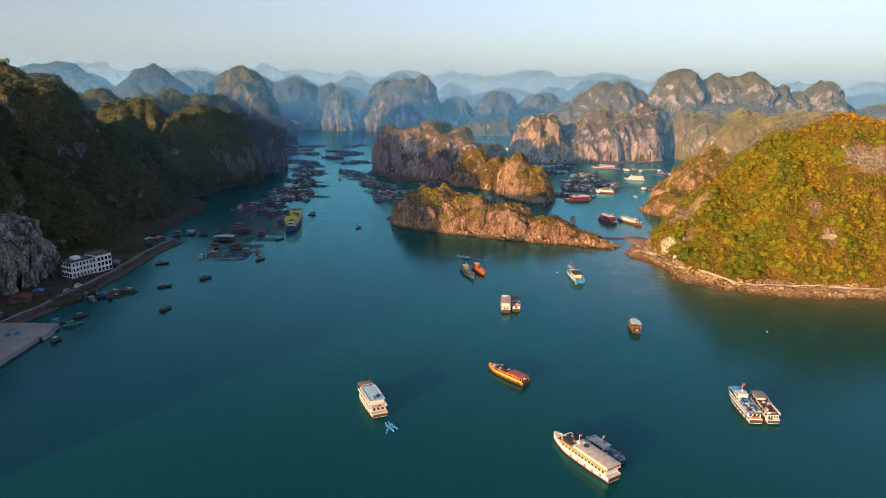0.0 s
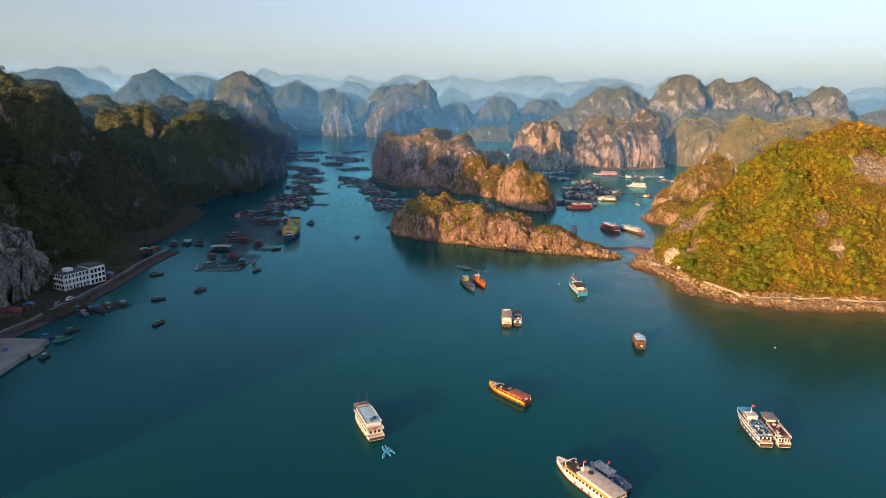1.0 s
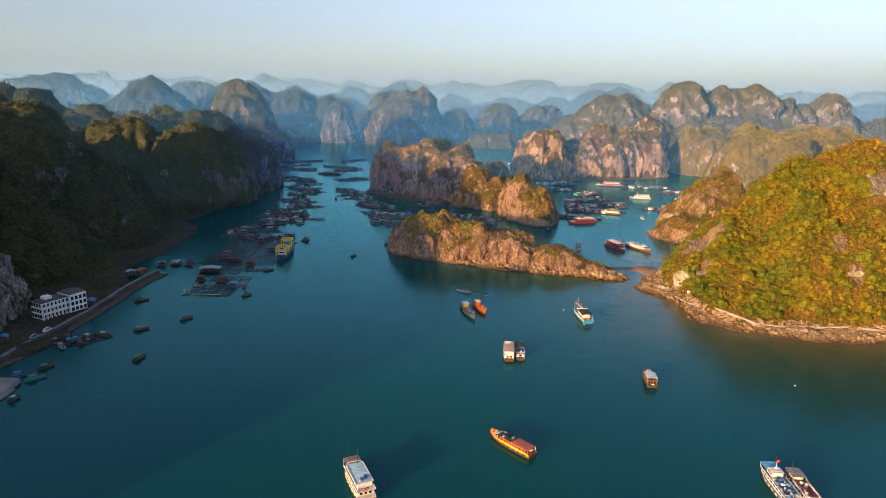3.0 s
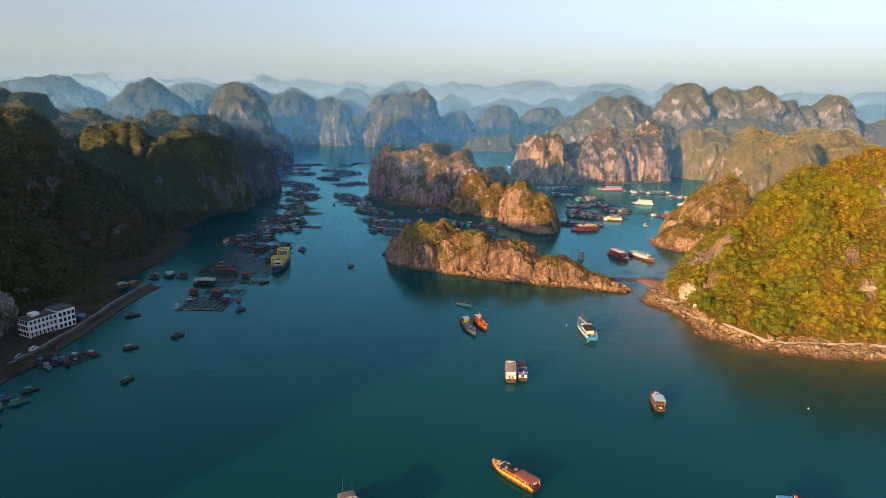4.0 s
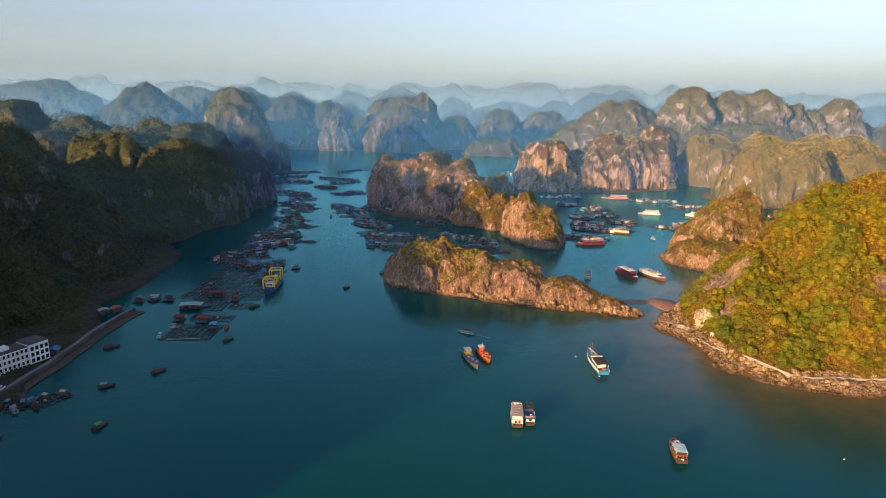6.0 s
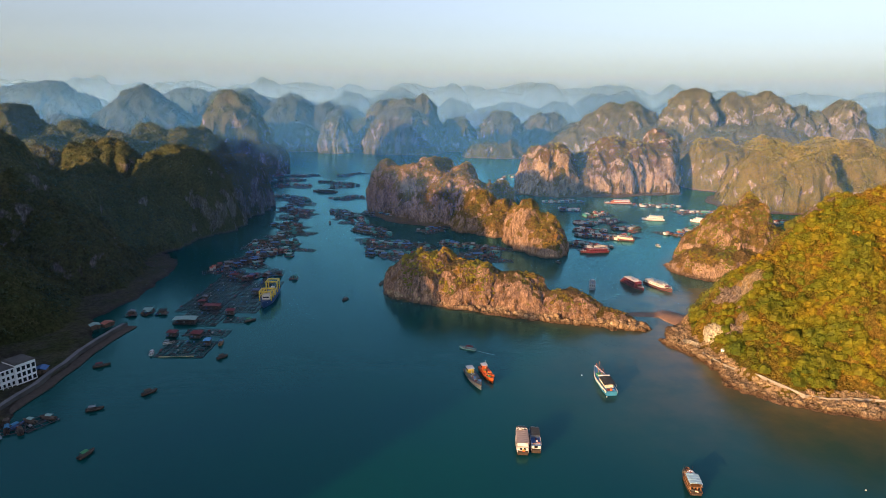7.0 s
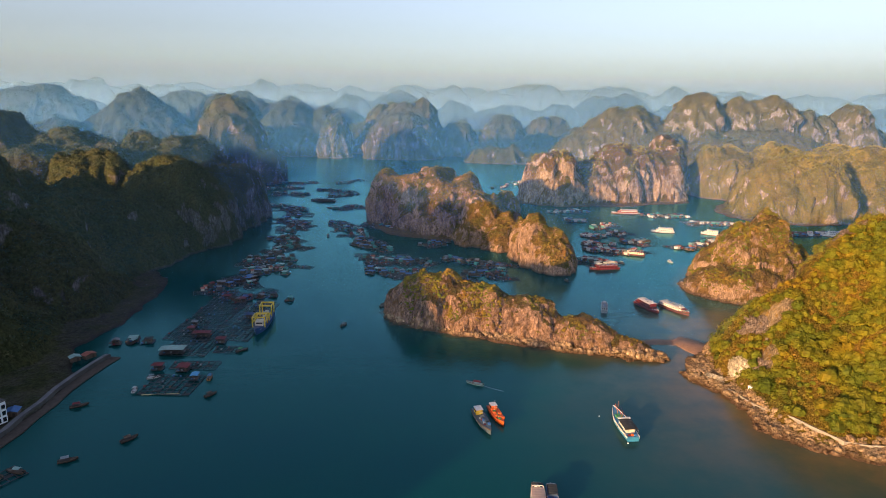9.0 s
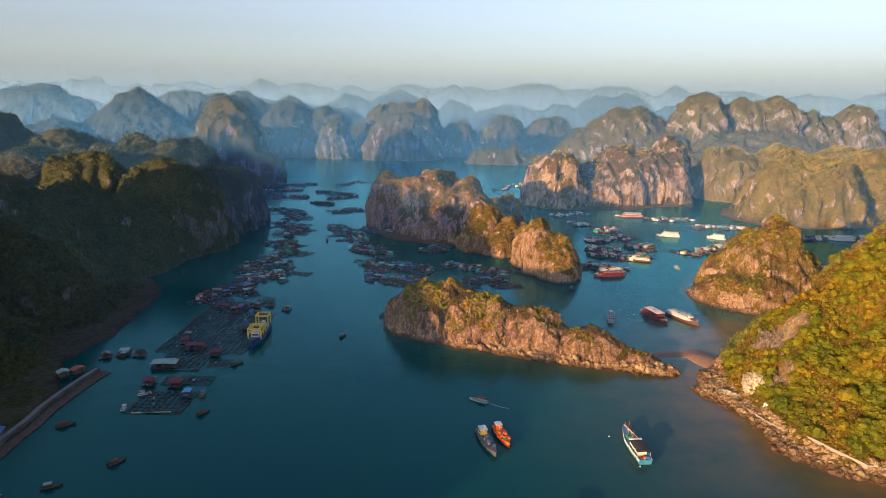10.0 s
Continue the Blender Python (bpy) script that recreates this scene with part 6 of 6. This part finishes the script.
for k, (x, y, a) in enumerate(((-178, 352, 20), (-169, 353, 70), (-181, 347, 10), (-175, 341, 50), (-168, 345, 35), (-163, 356, 80), (-172, 349, -20))):
    sampan("worn wooden boat in a moored cluster", (x, y), a, (HULL_DARK, TIMBER, BLUE, GREY_PAINT)[k % 4], (TIMBER, TEAL_PALE, AZURE, GREY_PAINT)[k % 4], 7)


# ---------------------------------------------------------------- the near shore
def town_house(at, heading):
    """A three storey white house in two blocks: an arcade block and a plain end block."""
    h = thing("house", "three storey white rendered house with dark window openings", "building")
    H = 3.0
    for x0, x1, depth, off in ((0.0, 14.6, 9.0, 0.0), (14.6, 24.0, 10.5, -1.2)):
        bm = bmesh.new()
        up = 0.0 if x0 == 0.0 else 1.1
        box(bm, (x0 + x1) / 2, off + depth / 2, 0, x1 - x0 - 0.02, depth, 3 * H + up, bevel=0.05)
        part("wall", bm, RENDER, h)
        bm = bmesh.new()
        box(bm, (x0 + x1) / 2, off + depth / 2, 3 * H + up, x1 - x0 + 0.5, depth + 0.6, 0.25, bevel=0.04)
        box(bm, (x0 + x1) / 2, off + depth / 2, 3 * H + 0.25 + up, x1 - x0 - 1.4, depth - 1.4, 0.3)
        part("roof", bm, CONCRETE_DARK, h)
    bm = bmesh.new()
    box(bm, 6, 5, 3 * H + 0.25, 4, 4, 1.8, bevel=0.05)
    part("stair_house", bm, RENDER, h)
    bm = bmesh.new()
    box(bm, 0, 0, 0, 1.45, 0.12, 1.85)
    win = part("window", bm, GLASS, h)
    bm = bmesh.new()
    box(bm, 0, -0.05, -0.12, 1.7, 0.22, 0.12)
    sill = part("window_sill", bm, CONCRETE, h)
    first = True
    for f in range(3):
        for k in range(7):
            spots = [(1.15 + 2.05 * k, -0.03, 0)]
            if k < 4:
                spots += [(15.9 + 2.3 * k, -1.23, 0), (-0.03, 1.3 + 2.2 * k, 90), (24.03, 0.4 + 2.4 * k, 90)]
            for x, y, a in spots:
                if first:
                    win.matrix_basis, sill.matrix_basis, first = pose(x, y, f * H + 0.8, 0, 0, a), pose(x, y, f * H + 0.8, 0, 0, a), False
                else:
                    again(win, x, y, f * H + 0.8, a)
                    again(sill, x, y, f * H + 0.8, a)
    for f in range(1, 4):
        bm = bmesh.new()
        box(bm, 7.2, -0.6, f * H - 0.2, 14.4, 1.3, 0.2)
        part("balcony_slab", bm, RENDER, h)
        bm = bmesh.new()
        if f < 3:
            box(bm, 7.2, -1.2, f * H, 14.4, 0.1, 0.5)
            part("balcony_parapet", bm, RENDER, h)
        else:
            bm.free()
    for k in range(8):
        bm = bmesh.new()
        box(bm, 0.2 + 2.03 * k, -1.1, 0, 0.28, 0.28, 3 * H)
        part("column", bm, RENDER, h)
    h.matrix_basis = pose(*at, 1.6, 0, 0, heading)


town_house((-201.5, 372.0), 62.4)

bm = bmesh.new()
box(bm, -200.8, 271, -3, 62, 64, 5.2, bevel=0.25)
for k in range(4):
    box(bm, -169.6 + 0.4 * k, 292, -3, 1.0, 9, 4.9 - 0.6 * k)
QUAY = plain("stained quay concrete", (0.27, 0.255, 0.24), 0.85, wear=0.5, scale=0.08)
quay = part("quay", bm, QUAY, None)
tagged(quay, "grey concrete quay with steps and worn edge", "quay", kind="structure")


def strip(name, pts, width, z, thick, material, label, category, ground=None):
    """A band along a line of places: a road or a wall."""
    bm = bmesh.new()
    rings = []
    base = z
    for i, (x, y) in enumerate(pts):
        if ground:
            near = pts[max(0, i - 3):i + 4]
            z = base + max(1.2, float(ground.height(np.array([p[0] for p in near]), np.array([p[1] for p in near])).mean()))
        a, b = pts[max(0, i - 1)], pts[min(len(pts) - 1, i + 1)]
        n = Vector((-(b[1] - a[1]), b[0] - a[0])).normalized() * width / 2
        rings.append([(x - n.x, y - n.y, z - thick), (x + n.x, y + n.y, z - thick), (x + n.x, y + n.y, z), (x - n.x, y - n.y, z)])
    loft(bm, rings)
    ob = part(name, bm, material, None)
    return tagged(ob, label, category, kind="structure")


SHORE = [(-196.5, 302), (-194.9, 314), (-191.4, 325), (-191.6, 336), (-189.5, 348), (-188.3, 361), (-187.6, 373), (-186.0, 385), (-186.8, 398), (-186.0, 410), (-187.0, 425), (-186.2, 440), (-184.6, 455), (-182.5, 467)]
FOOTING = plain("brown stone footing", (0.085, 0.065, 0.05), 0.9, wear=0.6, scale=0.4)
LANE = plain("worn grey lane", (0.17, 0.17, 0.175), 0.85, wear=0.4, scale=0.2)
strip("road", SHORE, 2.6, 2.25, 2.5, LANE, "grey concrete lane along the sea wall", "road")
strip("sea_wall", [(x + 1.6, y) for x, y in SHORE], 0.3, 2.6, 5.5, CONCRETE_DARK, "low dark concrete sea wall beside the lane", "wall")
strip("revetment", [(x + 4.6, y) for x, y in SHORE], 5.6, 0.55, 5.0, FOOTING, "dark stone footing of the sea wall", "wall")


def van(label, at, heading, paint):
    v = thing("van", label, "vehicle")
    bm = bmesh.new()
    box(bm, 0, 0, 0.4, 1.8, 4.6, 0.9, bevel=0.12)
    box(bm, 0, -0.3, 1.25, 1.65, 3.6, 0.8, top=(0.85, 0.85), bevel=0.1)
    part("body", bm, paint, v)
    bm = bmesh.new()
    box(bm, 0, -0.3, 1.4, 1.72, 3.2, 0.45)
    part("side_glass", bm, GLASS, v)
    for x in (-0.85, 0.85):
        for y in (-1.5, 1.5):
            bm = bmesh.new()
            rod(bm, (x - 0.1, y, 0.34), (x + 0.1, y, 0.34), 0.34, 10)
            part("wheel", bm, RUBBER, v)
    v.matrix_basis = pose(*at, 2.25, 0, 0, heading)


van("white van parked on the lane by the house", (-189.3, 355), -6, WHITE)
van("dark car parked on the lane", (-190.2, 346), -6, GREY_PAINT)


def stall(label, at, w, l, roof, heading=0, z=1.75):
    s = thing("shed", label, "shed", "sheds on the shore")
    bm = bmesh.new()
    box(bm, 0, 0, 0, w, l, 2.4, bevel=0.05)
    part("wall", bm, TIMBER, s)
    part("roof", gable_bm(0, 0, 2.4, w, l, 0.9), roof, s)
    bm = bmesh.new()
    box(bm, w * 0.2, -l / 2 - 0.03, 0, 1.0, 0.06, 1.9)
    part("door", bm, HULL_DARK, s)
    s.matrix_basis = pose(*at, z, 0, 0, heading)


stall("low shed with red sheet roof below the cliff", (-206, 333), 9, 7, RED_ROOF, 20)
stall("small shed with dark blue roof", (-203, 343), 4, 4, BLUE, 30)
stall("shed with blue tarp roof beside the white house", (-190.8, 398.5), 5, 5, BLUE, 15)
stall("small white roofed kiosk on the quay", (-200, 298), 4, 3.5, WHITE, 5, 2.2)
stall("low hut with rusty roof at the end of the lane", (-190.5, 463), 6, 4, SALMON, 60)
stall("low hut with pale roof at the end of the lane", (-196, 459), 5, 4, TEAL_PALE, 40)
stall("blue painted kiosk behind the quay", (-202, 308), 4, 4, BLUE, 0)
for x, y in ((-183, 287), (-180, 289), (-188, 276)):
    b = thing("crate_stack", "blue plastic crates on the quay", "crate", "crates on the quay")
    bm = bmesh.new()
    box(bm, 0, 0, 0, 1.6, 1.2, 1.0, bevel=0.05)
    part("crate", bm, BLUE, b)
    bm = bmesh.new()
    box(bm, 0.1, 0, 1.0, 1.3, 1.1, 0.6, rz=8, bevel=0.05)
    part("crate", bm, AZURE, b)
    b.matrix_basis = pose(x, y, 2.2, 0, 0, 25)

# the path and wall along the rocky foot of the right hill
PATHLINE = [(150, 429), (155, 412), (160.6, 396.5), (167, 384), (175.4, 375.5), (188, 373.5), (200.6, 373), (213, 371.5), (225, 370), (240, 367.5), (255, 365.5), (280, 364.5), (310, 364)]
PATH_STONE = plain("pale path stone", (0.27, 0.24, 0.20), 0.8, wear=0.4)
FINE = [(PATHLINE[i][0] + (PATHLINE[i + 1][0] - PATHLINE[i][0]) * k / 6, PATHLINE[i][1] + (PATHLINE[i + 1][1] - PATHLINE[i][1]) * k / 6 + 0.5 * math.sin(3.1 * i + k))
        for i in range(len(PATHLINE) - 1) for k in range(6)]
strip("path", FINE, 0.7, 0.6, 2.2, PATH_STONE, "narrow concrete path along the rocky shore", "path", right)
strip("path_wall", [(x - 0.25, y - 0.8) for x, y in FINE], 0.26, 1.45, 2.4, PATH_STONE, "low pale wall along the shore path", "wall", right)


# ---------------------------------------------------------------- shore rocks
ROCK = karst_material("shore rock", (0.42, 0.28, 0.16), (0.74, 0.54, 0.33), (0.3, 0.2, 0.1), (0.3, 0.2, 0.1), -3.0)


def rock_mesh(seed, flat):
    r_ = np.random.default_rng(seed)
    bm = bmesh.new()
    bmesh.ops.create_icosphere(bm, subdivisions=1, radius=1.0)
    for v in bm.verts:
        k = r_.uniform(0.6, 1.25)
        v.co = Vector((max(-1.0, min(1.0, v.co.x * k * 1.1)) * 1.2, max(-0.85, min(0.85, v.co.y * k)), max(-0.4, min(0.9, v.co.z * k * 1.2)) * flat))
    me = bpy.data.meshes.new("rock")
    bm.to_mesh(me)
    bm.free()
    me.materials.append(ROCK)
    return me


ROCKS = [rock_mesh(300 + k, f) for k, f in enumerate((0.7, 0.8, 1.1, 0.75, 1.3, 0.9))]


def shore_rocks(land, count, singles, size, low, high, keep, seed):
    """Boulders and ledges along a waterline; the first ones stand on their own, the rest are joined."""
    g = np.random.default_rng(seed)
    p = land.spots(count, g, max_slope=9.0, low=low, keep=lambda x, y, z: (z < high) & keep(x, y, z))
    for x, y, z in p[:singles]:
        ob = new("rock", ROCKS[g.integers(len(ROCKS))])
        ob.parent = land.ob
        s = g.uniform(*size) * (1.25 if g.random() < 0.12 else 1.0)
        ob.matrix_basis = Matrix.LocRotScale((x, y, z), Euler((g.uniform(-0.5, 0.5), g.uniform(-0.5, 0.5), g.uniform(0, 6.3))), (s * 1.15, s, s * g.uniform(0.8, 1.4)))
    vs, fs, n = [], [], 0
    for x, y, z in p[singles:]:
        me_ = ROCKS[g.integers(len(ROCKS))]
        co = np.array([v.co[:] for v in me_.vertices])
        s, a = g.uniform(*size) * 0.8, g.uniform(0, 6.3)
        c, sn = math.cos(a), math.sin(a)
        q = np.stack([(co[:, 0] * c - co[:, 1] * sn) * s * 1.2 + x, (co[:, 0] * sn + co[:, 1] * c) * s + y, co[:, 2] * s + z], -1)
        vs.append(q)
        fs.append(np.array([f.vertices[:] for f in me_.polygons]) + n)
        n += len(co)
    if vs:
        ob = mesh_object("rubble", np.concatenate(vs), np.concatenate(fs), ROCK, land.ob, smooth=False)
        tagged(ob, "brown boulders along the waterline", kind="stuff")


shore_rocks(right, 110000, 290, (0.7, 2.0), -0.6, 4.8, lambda x, y, z: (y < 500) & (x < 330), 401)
shore_rocks(front, 36000, 240, (0.7, 2.2), -0.6, 3.8, lambda x, y, z: y < 545 - 0.25 * x, 402)
shore_rocks(cone, 7000, 60, (0.6, 1.5), -0.5, 2.4, lambda x, y, z: y < 625, 403)


def outcrop(at, size, tilt, seed, material, land=right):
    """A bare face of layered rock standing out of the hillside."""
    g = np.random.default_rng(seed)
    bm = bmesh.new()
    bmesh.ops.create_icosphere(bm, subdivisions=4, radius=1.0)
    for v in bm.verts:
        p = np.array(v.co)
        q = np.sign(p) * np.abs(p) ** 0.6
        n = fbm(q[0:1] * 3 + seed, q[1:2] * 3, q[2:3] * 2.2, 1.0, 4, seed)[0] + 0.6 * fbm(q[0:1] * 9 + seed, q[1:2] * 9, q[2:3] * 5, 1.0, 3, seed + 5)[0]
        v.co = Vector(q * (1 + 0.36 * n)) * Vector((1, 1, 1))
        v.co = Vector((v.co.x * size[0], v.co.y * size[1], v.co.z * size[2]))
    ob = part("outcrop", bm, material, land.ob)
    ob.matrix_basis = pose(*at, *tilt)


OUTCROP_PALE = karst_material("pale fresh rock", (0.60, 0.53, 0.40), (0.84, 0.77, 0.62), (0.3, 0.2, 0.1), (0.60, 0.48, 0.30), -3.0)
OUTCROP_GREY = karst_material("grey brown rock", (0.26, 0.20, 0.165), (0.42, 0.33, 0.28), (0.08, 0.06, 0.03), (0.15, 0.09, 0.03), -3.0)
OUTCROP_TAN = karst_material("tan rock", (0.33, 0.28, 0.23), (0.58, 0.50, 0.42), (0.08, 0.06, 0.03), (0.20, 0.12, 0.03), -3.0)
for k, (x, y, w, d, h, turn, lean, tone) in enumerate(FACES):
    z = float(right.height(np.array([float(x)]), np.array([float(y)]))[0])
    outcrop((x, y, z - (0.22 if tone == "pale" else 0.62) * h), (w, d, h), (lean, 0, turn), 501 + k, {"pale": OUTCROP_PALE, "grey": OUTCROP_GREY, "tan": OUTCROP_TAN}[tone])


for k, (x, y, z) in enumerate(((70.5, 500.5, 4.0), (108.5, 490.5, 5.5))):
    outcrop((x, y, z), (1.7, 1.0, 2.1), (-15, 0, -25), 541 + k, OUTCROP_PALE, front)


def buoy(at):
    b = thing("buoy", "small white mooring buoy afloat", "buoy", "mooring buoys")
    bm = bmesh.new()
    bmesh.ops.create_icosphere(bm, subdivisions=2, radius=0.36)
    for v in bm.verts:
        v.co.z *= 0.8
    part("float", bm, WHITE, b)
    bm = bmesh.new()
    rod(bm, (0, 0, 0.2), (0, 0, 0.55), 0.05, 6)
    part("ring", bm, METAL, b)
    b.matrix_basis = pose(*at, 0.1)


for at in ((77.7, 403.1), (159.5, 307.3), (84.2, 379.5)):
    buoy(at)


# the thin wake behind the motor boat
FOAM = plain("pale foam", (0.22, 0.30, 0.30), 0.6, wear=0.7, scale=1.5)
bm = bmesh.new()
rings = []
for i in range(14):
    f = i / 13
    x, y = 26.3 + 9.5 * f, 434.1 - 5.0 * f - 0.8 * math.sin(2.2 * f)
    w = 0.12 + 0.16 * math.sin(3.1 * f) * (0.8 + 0.2 * math.sin(9 * f))
    rings.append([(x - 0.5 * w, y - w, 0.01), (x + 0.5 * w, y + w, 0.01), (x + 0.3 * w, y + 0.6 * w, 0.05), (x - 0.3 * w, y - 0.6 * w, 0.05)])
loft(bm, rings)
tagged(part("wake", bm, FOAM, None), "thin pale wake of foam on the water", "wake", kind="structure")

kiosk = thing("kiosk", "tiny white hut beside the pale rock face", "hut")
bm = bmesh.new()
box(bm, 0, 0, 0, 1.6, 1.6, 2.1, bevel=0.05)
part("wall", bm, RENDER, kiosk)
part("roof", gable_bm(0, 0, 2.1, 1.6, 1.6, 0.5, 0.2), ROOF_PALE, kiosk)
bm = bmesh.new()
box(bm, 0, -0.82, 0, 0.7, 0.06, 1.6)
part("door", bm, ROOF_GREY, kiosk)
kiosk.matrix_basis = pose(158.0, 422.5, float(right.height(np.array([158.0]), np.array([422.5]))[0]) - 0.2, 0, 0, -50)
